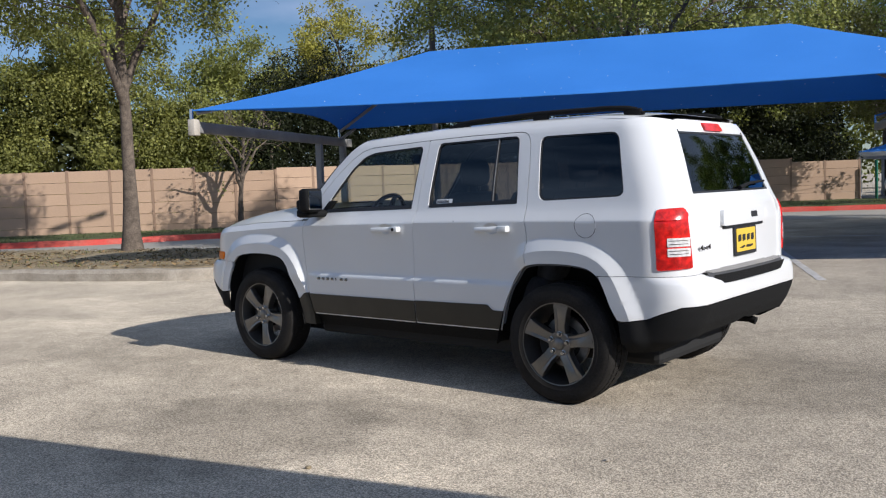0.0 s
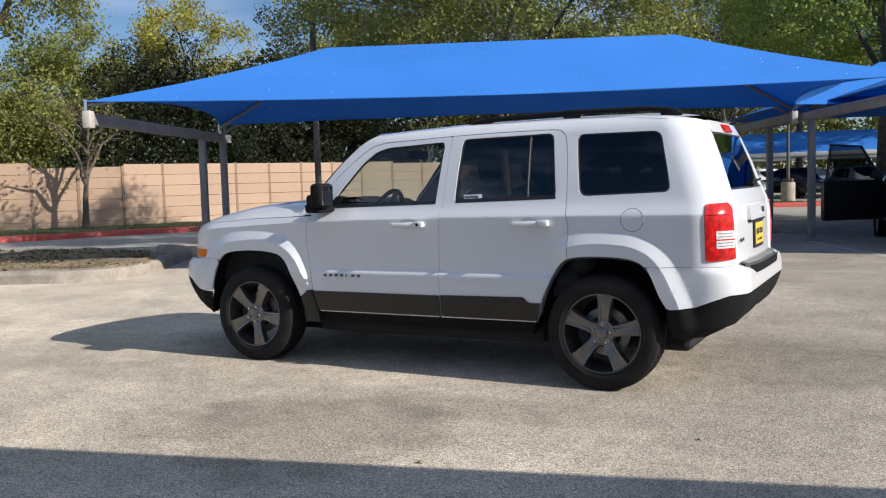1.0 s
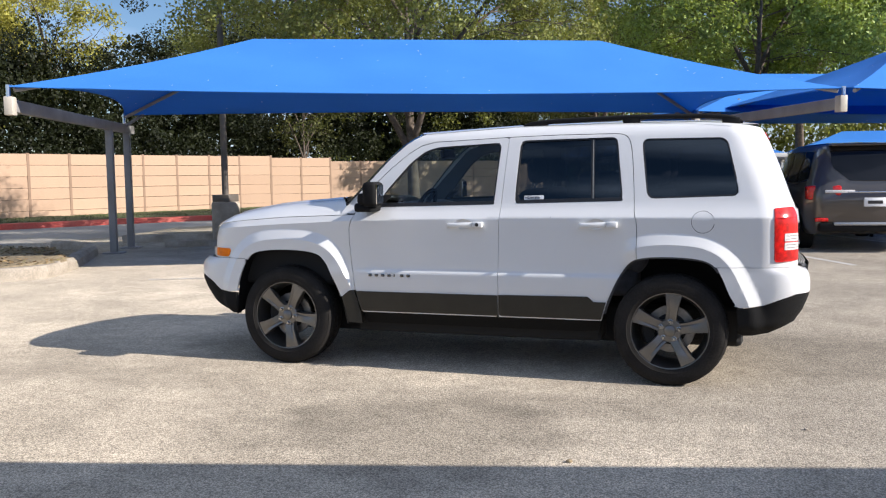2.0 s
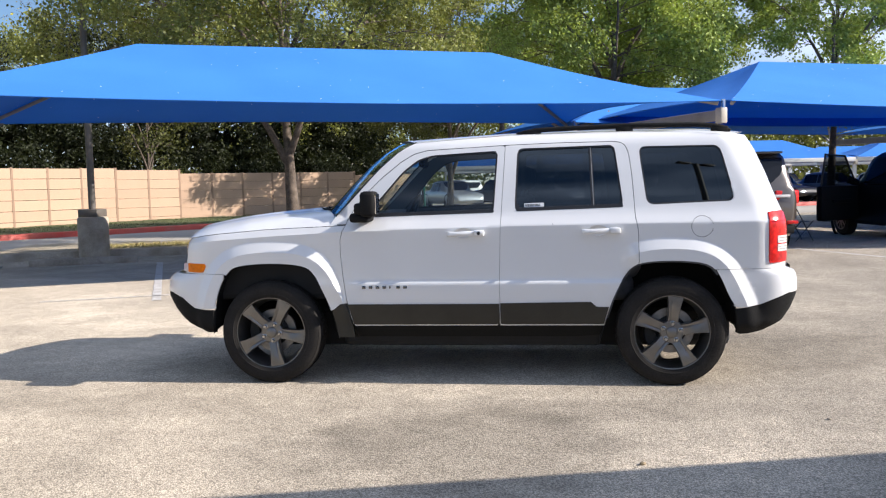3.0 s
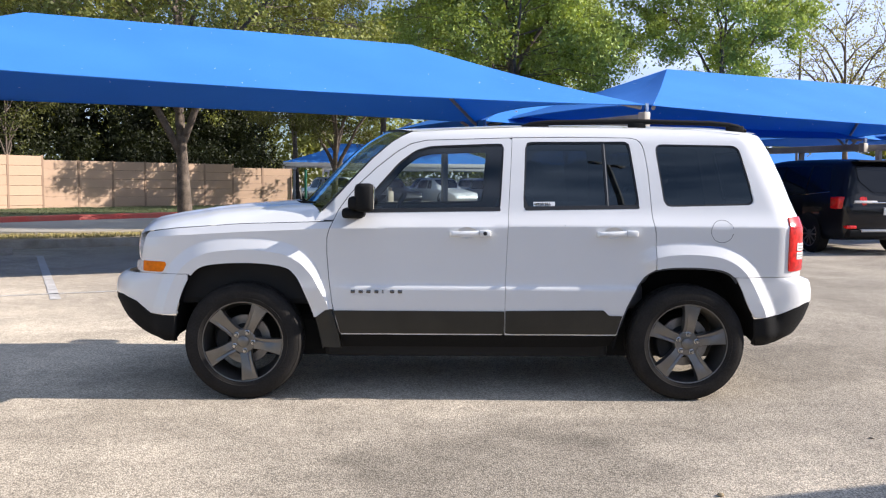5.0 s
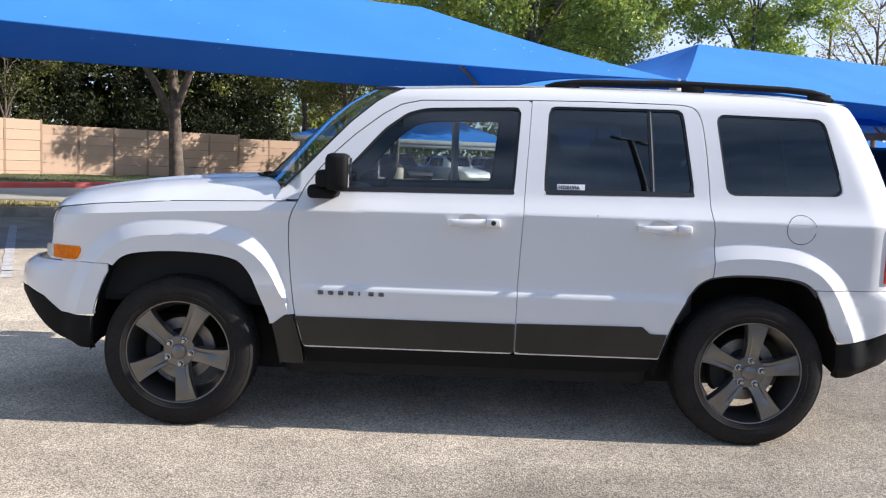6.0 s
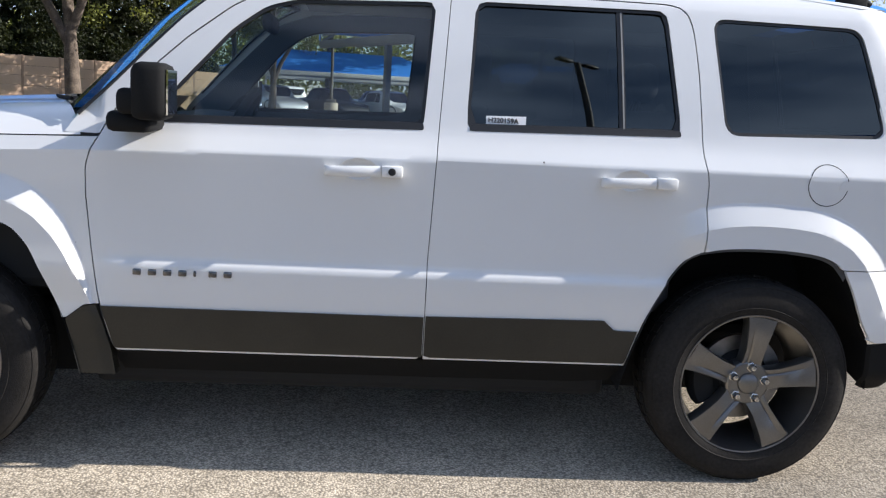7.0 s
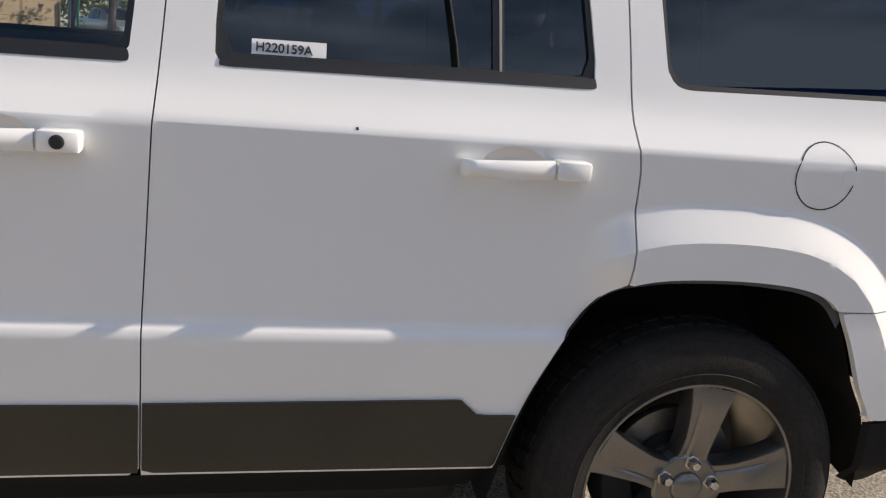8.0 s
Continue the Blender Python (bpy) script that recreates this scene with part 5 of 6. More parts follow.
# parking lines
def line_mark(a, b, width=0.105):
    bm = bmesh.new()
    a, b = Vector((*a, 0.004)), Vector((*b, 0.004))
    n = (b - a).cross(Vector((0, 0, 1))).normalized() * width / 2
    k = 14
    rows = [[bm.verts.new(a + (b - a) * i / k + n * s + n * 0.08 * math.sin(i * 3.1 + s)) for s in (-1, 1)] for i in range(k + 1)]
    for p0, p1 in zip(rows, rows[1:]):
        bm.faces.new((p0[0], p0[1], p1[1], p1[0]))
    bmesh.ops.recalc_face_normals(bm, faces=bm.faces[:])
    return tagged(link_mesh("parking_line", bm, WHITELINE), "worn white painted parking line on asphalt", "road marking", "parking lines", "structure")


AX = Vector((0.905, 0.425))
for k in range(0, 5):
    p = Vector((-4.17, 3.40)) + AX * 2.74 * k
    line_mark(p, p + Vector((-2.43, 5.26)))
line_mark((-5.6, 3.3), (-2.2, 4.85), 0.07)
line_mark((-2.4, 12.95), (3.2, 15.35), 0.09)


# ---- boundary wall: posts and stacked planks ----
wall = tagged(new("wall_boundary"), "tan precast concrete wall with posts and horizontal planks", "wall", "", "structure")
POST_N = 33
WALL_PTS = spread(WALL_LINE, POST_N)


def wall_top(x, y):
    """Height of the wall's top, which steps down along its way."""
    if x < -22.3:
        return 2.26
    if y < 15.5:
        return 2.09
    if y < 24.8:
        return 2.17
    if y < 27.5:
        return 2.10
    return 1.95 if y < 33.3 else 1.80


def wall_base(y):
    return float(np.interp(y, (0, 15, 25, 33), (0.24, 0.22, 0.16, 0.02)))


plank_meshes = {}
for i in range(POST_N):
    x, y = WALL_PTS[i]
    nx, ny = WALL_PTS[min(i + 1, POST_N - 1)]
    px, py = WALL_PTS[max(i - 1, 0)]
    ang = math.atan2(ny - y, nx - x) if i < POST_N - 1 else math.atan2(y - py, x - px)
    top = max(wall_top(x + 0.2, y + 0.1), wall_top(px, py) if i else 0)
    base = wall_base(y)
    bm = bmesh.new()
    box(bm, -0.045, 0.045, -0.055, 0.055, base - 0.4, top + 0.02, 0.008)
    post = part("post", bm, WALLPOST, wall)
    post.matrix_basis = pose(x, y, 0, 0, 0, math.degrees(ang))
    if i == POST_N - 1:
        break
    length = math.hypot(nx - x, ny - y) - 0.088
    t = wall_top((x + nx) / 2, (y + ny) / 2)
    rows = 6
    h = (t - base + 0.25) / rows
    key = (round(length, 2), round(h, 2))
    if key not in plank_meshes:
        bm = bmesh.new()
        box(bm, -length / 2, length / 2, -0.045, 0.045, 0.002, h - 0.006, 0.008)
        me = bpy.data.meshes.new("plank")
        bm.to_mesh(me)
        bm.free()
        me.materials.append(WALL)
        plank_meshes[key] = me
    for r in range(rows):
        ob = new("plank", plank_meshes[key])
        ob.parent = wall
        ob.matrix_basis = pose((x + nx) / 2, (y + ny) / 2, base - 0.25 + r * h, 0, 0, math.degrees(ang)) @ Matrix.Translation((0, 0.012 * ((r * 7 + i) % 3 - 1) * 0.4, 0))


# ---- shade canopies ----
def build_canopy(left=(4.5, 5.7), right=(4.5, 7.0), reach=8.6, frame_steel=None, eave_bar=False):
    """Hipped blue cloth on end frames; the points are those of the first bay row."""
    can = thing("shade_canopy", "blue hipped shade-cloth canopy on grey steel frames over parking bays", "canopy", "shade canopies")
    fl, fr, bl, br = Vector((-7.0, 2.53, 2.50)), Vector((3.12, 7.44, 2.48)), Vector((-9.25, 7.60, 2.52)), Vector((0.83, 12.45, 2.52))
    rl, rr = Vector((-5.74, 6.40, 3.55)), Vector((-0.48, 8.52, 3.50))
    mid = (fl + fr + bl + br) / 4

    def slope(name, a, b, c, d, sag, bow, drop=0.0):
        """a-b along the eave, d-c along the ridge above it."""
        bm = bmesh.new()

        def f(i, j):
            low, high = a.lerp(b, i), d.lerp(c, i)
            inw = (mid - (a + b) / 2)
            inw.z = 0
            inw.normalize()
            s = 4 * i * (1 - i)
            low = low + inw * sag * s + Vector((0, 0, sag * 0.30 * s - drop * s))
            p = low.lerp(high, j)
            dip = math.sin(math.pi * j) * (0.05 * (1 - s) + 0.61 * bow * s)
            ripple = 0.010 * math.sin(i * 9.0 + j * 3) * math.sin(math.pi * j) * s
            return p - Vector((0, 0, dip + ripple))
        grid(bm, 30, 14, f)
        bmesh.ops.recalc_face_normals(bm, faces=bm.faces[:])
        for q in bm.faces:
            if q.normal.z < 0:
                q.normal_flip()
        cloth = part(name, bm, FABRIC, can, "", 180)
        bm = bmesh.new()
        tube(bm, [f(k / 24, 0.0) for k in range(25)], 0.011, 6)
        part("hem", bm, FABRIC, cloth, "", 60)
        return cloth

    slope("front_cloth", fl, fr, rr, rl, 0.02, 0.05, 0.09)
    slope("back_cloth", br, bl, rl, rr, 0.12, 0.05)
    slope("side_cloth", bl, fl, rl, rl, 0.42, 0.10)
    slope("side_cloth", fr, br, rr, rr, 0.42, 0.10)
    out = (fl - bl).normalized()
    steel = frame_steel or GREYSTEEL
    for f0, b0, columns in ((fl, bl, left), (fr, br, right)):
        if columns is None:
            continue
        run = (b0 - f0)
        run.z = 0
        run.normalize()
        turn = math.degrees(math.atan2(run.y, run.x))
        bm = bmesh.new()
        m = pose(f0.x, f0.y, 0, 0, 0, turn)
        box(bm, 0.0, reach if columns is right else min(reach, 6.1), -0.05, 0.05, 2.185, 2.345, 0.012, m)
        beam = part("beam", bm, steel, can, "grey steel beam", 40)
        bm = bmesh.new()
        box(bm, -0.03, 0.13, -0.055, 0.055, 2.14, 2.375, 0.012, m)
        part("beam_end", bm, TANSTEEL, beam, "tan painted beam end", 40)
        for s0 in columns:
            bm = bmesh.new()
            box(bm, s0 - 0.06, s0 + 0.06, -0.06, 0.06, -0.05, 2.20, 0.012, m)
            post = part("column", bm, steel, can, "grey steel column", 40)
            bm = bmesh.new()
            box(bm, s0 - 0.17, s0 + 0.17, -0.17, 0.17, 0.0, 0.025, 0.004, m)
            part("base_plate", bm, GREYSTEEL, post)
        for end in (f0, b0):
            q = Vector((end.x, end.y, 2.36))
            bm = bmesh.new()
            tube(bm, [q, Vector((end.x, end.y, end.z + 0.02))], 0.03, 8)
            part("corner_pin", bm, CHROME, can, "steel corner pin", 40)
    for end, top in ((fl, rl), (bl, rl), (fr, rr), (br, rr)):
        bm = bmesh.new()
        tube(bm, [end.lerp(top, 0.02) - Vector((0, 0, 0.06)), end.lerp(top, 0.5) - Vector((0, 0, 0.13)), top - Vector((0, 0, 0.06))], 0.032, 8)
        part("hip_pipe", bm, GREYSTEEL, can, "", 60)
    bm = bmesh.new()
    tube(bm, [rl - Vector((0, 0, 0.05)), rr - Vector((0, 0, 0.05))], 0.032, 8)
    part("ridge_pipe", bm, GREYSTEEL, can, "", 60)
    for end, other in ((bl, br), (br, bl)):
        bm = bmesh.new()
        foot = Vector((end.x, end.y, 2.30))
        tube(bm, [foot, end.lerp(other, 0.07) + Vector((0, 0, 0.28))], 0.03, 8)
        part("knee_strut", bm, GREYSTEEL, can, "", 60)
    if eave_bar:
        for a, b in ((fl, fr), (bl, br)):
            bm = bmesh.new()
            m = pose(a.x, a.y, 0, 0, 0, math.degrees(math.atan2(b.y - a.y, b.x - a.x)))
            box(bm, 0, (b - a).length, -0.04, 0.04, a.z - 0.22, a.z - 0.02, 0.01, m)
            part("eave_bar", bm, steel, can, "white eave bar", 40)
    return can


canopy = build_canopy()
STEP = Vector((10.28, 5.15, 0.0))
next_canopy = build_canopy(None)
next_canopy.matrix_basis = Matrix.Translation(STEP)
copy_thing(next_canopy, Matrix.Translation(STEP * 2))
# a second cloth shares the frames behind the second and third bay rows
BACK = Vector((7.95, 9.1, 0.0))
back_canopy = build_canopy((), (), 5.4)
back_canopy.matrix_basis = Matrix.Translation(BACK)
copy_thing(back_canopy, Matrix.Translation(BACK + STEP))
# rows far across the lot
far_canopy = build_canopy((0.25, 5.0), (0.25, 5.0), 5.6, PALESTEEL, True)
far_canopy.matrix_basis = pose(-1.7, 33.2, -0.32, 0, 0, -22)
for dx, dy in ((9.6, 34.0), (20.9, 34.8), (-1.3, 47.0), (10.0, 48.0), (21.3, 49.0)):
    copy_thing(far_canopy, pose(dx, dy, -0.32, 0, 0, -22))
# the row that stands over the near edge of the lot, behind the viewer
copy_thing(canopy, pose(2.22, -3.505, 0, 0, 0, 169.6) @ Matrix.Translation((-3.12, -7.44, 0)))


# ---- lamp posts ----
def lamp_post(x, y, height, label, heads, base=True, size=0.5):
    ob = thing("lamp_post", label, "lamp post", "lamp posts", pose(x, y, 0))
    bm = bmesh.new()
    tube(bm, [(0, 0, 0.0), (0, 0, 0.9), (0, 0, height)], [0.072, 0.070, 0.056], 12)
    part("pole", bm, POLE, ob, "dark brown steel pole", 40)
    if base:
        bm = bmesh.new()
        lathe(bm, [(0.29, -0.05), (0.29, 0.78), (0.27, 0.82), (0.05, 0.83)], Matrix.Identity(4), 32)
        part("footing", bm, CONCRETE, ob, "round concrete footing", 40)
        bm = bmesh.new()
        box(bm, -0.20, 0.20, -0.20, 0.20, 0.82, 0.97, 0.02)
        part("base_cover", bm, POLE, ob, "dark base cover", 40)
    for a in heads:
        c, s = math.cos(a), math.sin(a)
        bm = bmesh.new()
        box(bm, 0.44 * size, 1.44 * size, -size * 0.24, size * 0.24, height - 0.06, height + 0.05, 0.03, Matrix.Rotation(a, 4, "Z"))
        head = part("lamp_head", bm, POLE, ob, "dark box lamp head", 40)
        bm = bmesh.new()
        tube(bm, [(0, 0, height - 0.02), (0.6 * size * c, 0.6 * size * s, height)], 0.035, 8)
        part("arm", bm, POLE, head, "", 40)
    return ob


lamp_post(-8.45, 9.72, 9.1, "dark lamp post on a round concrete footing", (1.38, 4.52))
lamp_post(18.1, 37.2, 8.4, "tall lamp post with one flat head", (3.0,), False)
lamp_post(3.2, -10.0, 8.15, "lamp post with two small heads across the lot", (2.6, 5.74), True, 0.30)
lamp_post(-1.9, 34.2, 3.3, "post on a round concrete footing in the grass strip", ())

# wheel stop
bm = bmesh.new()
box(bm, -0.92, 0.92, -0.075, 0.075, -0.02, 0.12, 0.03)
stop = link_mesh("wheel_stop", bm, CONCRETE, None, "", 40)
stop.matrix_basis = pose(-7.95, 8.45, 0, 0, 0, 25)
tagged(stop, "weathered concrete wheel stop on asphalt", "wheel stop")


# ---- trees ----
def leaf_mesh(name, centres, radii, count, size, mat, parent, rng, squash=0.75, label="", shell=0.35):
    """Many small folded leaves in clumps."""
    centres, radii = np.array(centres), np.array(radii)
    pick = rng.choice(len(centres), count, p=radii ** 2 / (radii ** 2).sum())
    d = rng.normal(size=(count, 3))
    if shell is None:
        p = centres[pick] + np.clip(d, -2.1, 2.1) * (radii[pick] * 0.43)[:, None] * np.array([1, 1, squash])
    else:
        d /= np.linalg.norm(d, axis=1)[:, None]
        r = radii[pick] * (shell + (1 - shell) * rng.random(count)) ** 0.6
        p = centres[pick] + d * r[:, None] * np.array([1, 1, squash])
    a = rng.normal(size=(count, 3)) + np.array([0, 0, -0.2])
    a /= np.linalg.norm(a, axis=1)[:, None]
    b = np.cross(a, rng.normal(size=(count, 3)))
    b /= np.linalg.norm(b, axis=1)[:, None]
    s = size * (0.6 + 0.8 * rng.random(count))[:, None]
    verts = np.empty((count, 4, 3))
    verts[:, 0], verts[:, 2] = p - a * s * 0.5, p + a * s * 0.5
    fold = np.cross(a, b) * s * 0.12
    verts[:, 1], verts[:, 3] = p + b * s * 0.30 + fold, p - b * s * 0.30 + fold
    me = bpy.data.meshes.new(name)
    me.vertices.add(count * 4)
    me.vertices.foreach_set("co", verts.reshape(-1))
    me.loops.add(count * 4)
    me.loops.foreach_set("vertex_index", np.arange(count * 4, dtype=np.int32))
    me.polygons.add(count)
    me.polygons.foreach_set("loop_start", np.arange(0, count * 4, 4, dtype=np.int32))
    me.update(calc_edges=True)
    me.materials.append(mat)
    ob = new(name, me)
    if parent is not None:
        ob.parent = parent
    if label:
        ob["label"] = label
    return ob


def build_tree(x, y, height, fork, trunk_r, spread_r, leaves, size, mat, label, seed, limbs=7, low=None, clumps=80, clump_r=0.62, lean=(0, 0), first=None):
    """A tapered trunk, limbs that arch outwards, twigs from the limbs to many clumps of leaves."""
    rng = np.random.default_rng(seed)
    tree = thing("tree", label, "tree", "", pose(x, y, 0))
    low = low or fork * 1.2
    centre, tall = Vector((lean[0] * 0.6, lean[1] * 0.6, (low + height) / 2)), (height - low) / 2
    n = 12
    path, radii = [], []
    for i in range(n + 1):
        t = i / n
        path.append(Vector((lean[0] * t * t + 0.09 * math.sin(3.1 * t + seed), lean[1] * t * t + 0.07 * math.sin(4.3 * t + seed * 2), -0.1 + (height * 0.74 + 0.1) * t)))
        radii.append(trunk_r * (1.0 - 0.86 * t ** 0.8) * (1.5 if i == 0 else 1.12 if i == 1 else 1.0))
    bm = bmesh.new()
    tube(bm, path, radii, 12)
    for v in bm.verts:
        v.co += Vector((noise.noise(v.co * 3.0), noise.noise(v.co * 3.0 + Vector((9, 0, 0))), 0)) * trunk_r * 0.16
    trunk = bm

    def reach(d):
        """How far the crown goes in a direction; its outline is lumpy."""
        lump = 1 + 0.34 * noise.noise(d * 1.6 + Vector((seed * 1.7, 0, 0)))
        return Vector((d.x * spread_r, d.y * spread_r, d.z * tall)) * lump

    nodes, meshes = [(p, -1) for p in path if p.z > fork * 1.1], []
    for k in range(limbs):
        z = fork + (height * 0.68 - fork) * (k / max(1, limbs - 1)) ** 1.3
        t = (z + 0.1) / (height * 0.74 + 0.1) * n
        i = min(n - 1, int(t))
        start = path[i].lerp(path[i + 1], t - i)
        az = (seed if first is None else first) + k * 2.4 + rng.uniform(-0.35, 0.35) * (k > 0)
        el = -0.15 + 0.9 * k / limbs + rng.uniform(-0.1, 0.2)
        end = centre + reach(Vector((math.cos(az) * math.cos(el), math.sin(az) * math.cos(el), math.sin(el)))) * rng.uniform(0.62, 0.85)
        end.z = max(end.z, start.z + 0.5)
        run = end - start
        bend = start + Vector((run.x * 0.34, run.y * 0.34, run.z * 0.62 + run.length * 0.06))
        curve = [start.lerp(bend, q).lerp(bend.lerp(end, q), q) + Vector((rng.uniform(-1, 1), rng.uniform(-1, 1), rng.uniform(-1, 1))) * 0.05 * (0 < q < 1) for q in (0, 0.15, 0.3, 0.45, 0.6, 0.75, 0.9, 1)]
        r0 = trunk_r * (0.52 - 0.28 * k / limbs)
        bm = bmesh.new()
        tube(bm, curve, [r0 * (1 - 0.86 * q) for q in (0, 0.15, 0.3, 0.45, 0.6, 0.75, 0.9, 1)], 7)
        meshes.append(bm)
        nodes += [(p, k) for p in curve[2:]]
    spots, sizes = [], []
    for q in range(clumps):
        d = Vector(rng.normal(size=3)).normalized()
        p = centre + reach(d) * (0.25 + 0.75 * rng.random() ** 0.45)
        near, k = min(nodes, key=lambda w: (w[0] - p).length + (1.5 if w[0].z > p.z + 0.2 else 0))
        mid = near.lerp(p, 0.55) + Vector((rng.uniform(-0.1, 0.1), rng.uniform(-0.1, 0.1), 0.10 * (p - near).length))
        r0 = max(0.010, trunk_r * 0.085)
        bm = meshes[k] if k >= 0 else trunk
        tube(bm, [near, mid, p], [r0, r0 * 0.7, r0 * 0.3], 4, False)
        for _ in range(3):
            tip = p + Vector(rng.normal(size=3)) * clump_r * 0.5
            tube(bm, [mid.lerp(p, 0.6), tip], [r0 * 0.5, r0 * 0.2], 3, False)
        spots.append(tuple(p)), sizes.append(clump_r * rng.uniform(0.65, 1.35))
    part("trunk", trunk, BARK, tree, "grey-brown bark trunk", 60)
    for bm in meshes:
        part("limb", bm, BARK, tree, "", 60)
    leaf_mesh("crown", spots, sizes, leaves, size, mat, tree, rng, 0.8, "", None)
    return tree


build_tree(-12.95, 5.0, 9.8, 3.0, 0.20, 4.3, 64000, 0.080, LEAF, "street oak with thinning yellow-green crown on a planting island", 3, 10, 4.25, 150, 0.60, (0, 0), 2.6)
build_tree(-5.25, 12.3, 8.3, 1.75, 0.165, 4.9, 90000, 0.078, LEAF, "broad oak with a forked grey trunk on the grass strip", 8, 11, 3.1, 230, 0.62, (0, 0), 3.5)
build_tree(-20.0, 13.3, 4.6, 1.5, 0.13, 1.8, 520, 0.10, LEAF, "small half-bare tree on the grass verge", 5, 9, 1.7, 60, 0.35)
build_tree(2.2, 19.5, 9.8, 2.9, 0.17, 4.0, 95000, 0.095, LEAF_BRIGHT, "full bright green oak behind the canopies", 11, 9, 3.1, 175, 0.58)
build_tree(8.3, 19.5, 8.8, 2.9, 0.14, 2.9, 42000, 0.092, LEAF_BRIGHT, "bright green oak with gaps in its crown behind the canopies", 17, 8, 3.2, 85, 0.50)
build_tree(4.0, 29.6, 9.5, 3.4, 0.18, 3.4, 7000, 0.13, LEAF_BRIGHT, "oak with a thin crown beyond the lot", 21, 8, 3.9, 40, 0.6)
build_tree(4.6, 42.5, 13.5, 4.2, 0.26, 5.6, 40000, 0.16, LEAF_BRIGHT, "tall broad oak far beyond the lot", 26, 9, 4.2, 110, 0.9)
build_tree(-2.5, 44.5, 14.5, 4.2, 0.26, 5.6, 40000, 0.16, LEAF, "tall broad oak far beyond the lot", 61, 9, 4.2, 110, 0.9)
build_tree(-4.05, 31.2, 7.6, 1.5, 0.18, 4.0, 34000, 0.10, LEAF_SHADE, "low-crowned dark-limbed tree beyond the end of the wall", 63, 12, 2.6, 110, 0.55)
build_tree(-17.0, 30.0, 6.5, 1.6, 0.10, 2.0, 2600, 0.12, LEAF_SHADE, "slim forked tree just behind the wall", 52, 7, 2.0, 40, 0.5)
build_tree(19.6, 35.5, 11.0, 3.0, 0.2, 3.8, 6000, 0.11, LEAF_YELLOW, "nearly bare tree with fine twigs", 33, 12, 3.4, 170, 0.55)
build_tree(-25.3, 23.3, 9.8, 4.0, 0.18, 2.9, 15000, 0.12, LEAF_YELLOW, "yellowing tree beyond the wall", 36, 9, 4.6, 70, 0.6)
build_tree(-25.0, 37.0, 12.5, 4.5, 0.2, 2.6, 400, 0.15, LEAF_YELLOW, "bare tree beyond the wall", 38, 11, 5.0, 110, 0.5)

# woodland behind the wall
rng = np.random.default_rng(7)
centres, sizes, back_c, back_s = [], [], [], []
ROUTE = spread([(-39, -1.5), (-24.3, 16.0), (-22.8, 20.0), (-20.6, 26.0), (-18.0, 30.4), (-10.5, 35.2), (-7.6, 37.4)], 70)
for i, (x, y) in enumerate(ROUTE):
    tall = 5.6 + 1.5 * math.sin(i * 0.37) + 0.9 * math.sin(i * 0.9 + 1)
    if i > 42:
        tall += 3.0
    for q in range(7):
        h = rng.uniform(0.5, tall)
        off = rng.uniform(0.0, 1.0) + 0.20 * h
        centres.append((x - 0.80 * off + rng.uniform(-0.5, 0.5), y + 0.58 * off + rng.uniform(-0.5, 0.5), h)), sizes.append(rng.uniform(0.55, 1.15))
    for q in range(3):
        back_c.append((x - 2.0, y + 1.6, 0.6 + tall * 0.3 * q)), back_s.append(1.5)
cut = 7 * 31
woods = leaf_mesh("woodland", centres[:cut], sizes[:cut], 150000, 0.12, LEAF_DARK, None, rng, 0.85)
tagged(woods, "dense olive green woodland behind a wall", "woodland", "", "stuff")
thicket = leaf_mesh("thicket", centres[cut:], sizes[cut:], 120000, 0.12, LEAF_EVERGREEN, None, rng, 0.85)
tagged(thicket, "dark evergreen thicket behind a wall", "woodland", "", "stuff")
# backing leaves behind the front, their dark colour standing in for depth shade
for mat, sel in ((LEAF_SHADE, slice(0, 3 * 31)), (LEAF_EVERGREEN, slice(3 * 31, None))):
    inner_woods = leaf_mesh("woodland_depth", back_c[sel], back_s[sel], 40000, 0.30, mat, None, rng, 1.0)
    tagged(inner_woods, "inner foliage of the woodland, toned dark as depth shade", "woodland", "", "stuff")
for i in range(5, 40, 7):
    x, y = ROUTE[i]
    rr = rng.uniform(0.06, 0.14)
    bm = bmesh.new()
    tube(bm, [(0, 0, -0.2), (0.15, 0.05, 1.6), (-0.1 + 0.3 * math.sin(i), 0.1, 3.0), (0.5 * math.sin(i), 0.4, 4.2)], [rr, rr * 0.8, rr * 0.55, rr * 0.2], 7)
    ob = link_mesh("woodland_trunk", bm, BARK, None, "", 60)
    ob.matrix_basis = pose(x - 0.6, y + 0.4, 0)
    tagged(ob, "slim trunk in the woodland edge", "tree trunk", "woodland trunks")
# taller trees that rise from the woodland
for k, (x, y, h, r, s) in enumerate(((-31.0, 14.0, 9.5, 3.6, 41), (-28.5, 20.0, 8.0, 3.0, 42), (-23.0, 33.0, 9.5, 3.4, 43), (-17.0, 36.0, 12.0, 4.4, 44), (-11.0, 38.5, 13.0, 4.8, 45), (-7.5, 44.0, 13.5, 5.0, 46))):
    build_tree(x, y, h, 3.0, 0.2, r, 26000, 0.13, LEAF_DARK if k % 3 == 0 else LEAF, "tall tree rising out of the woodland", s, 8, 3.2, 90, 0.75)


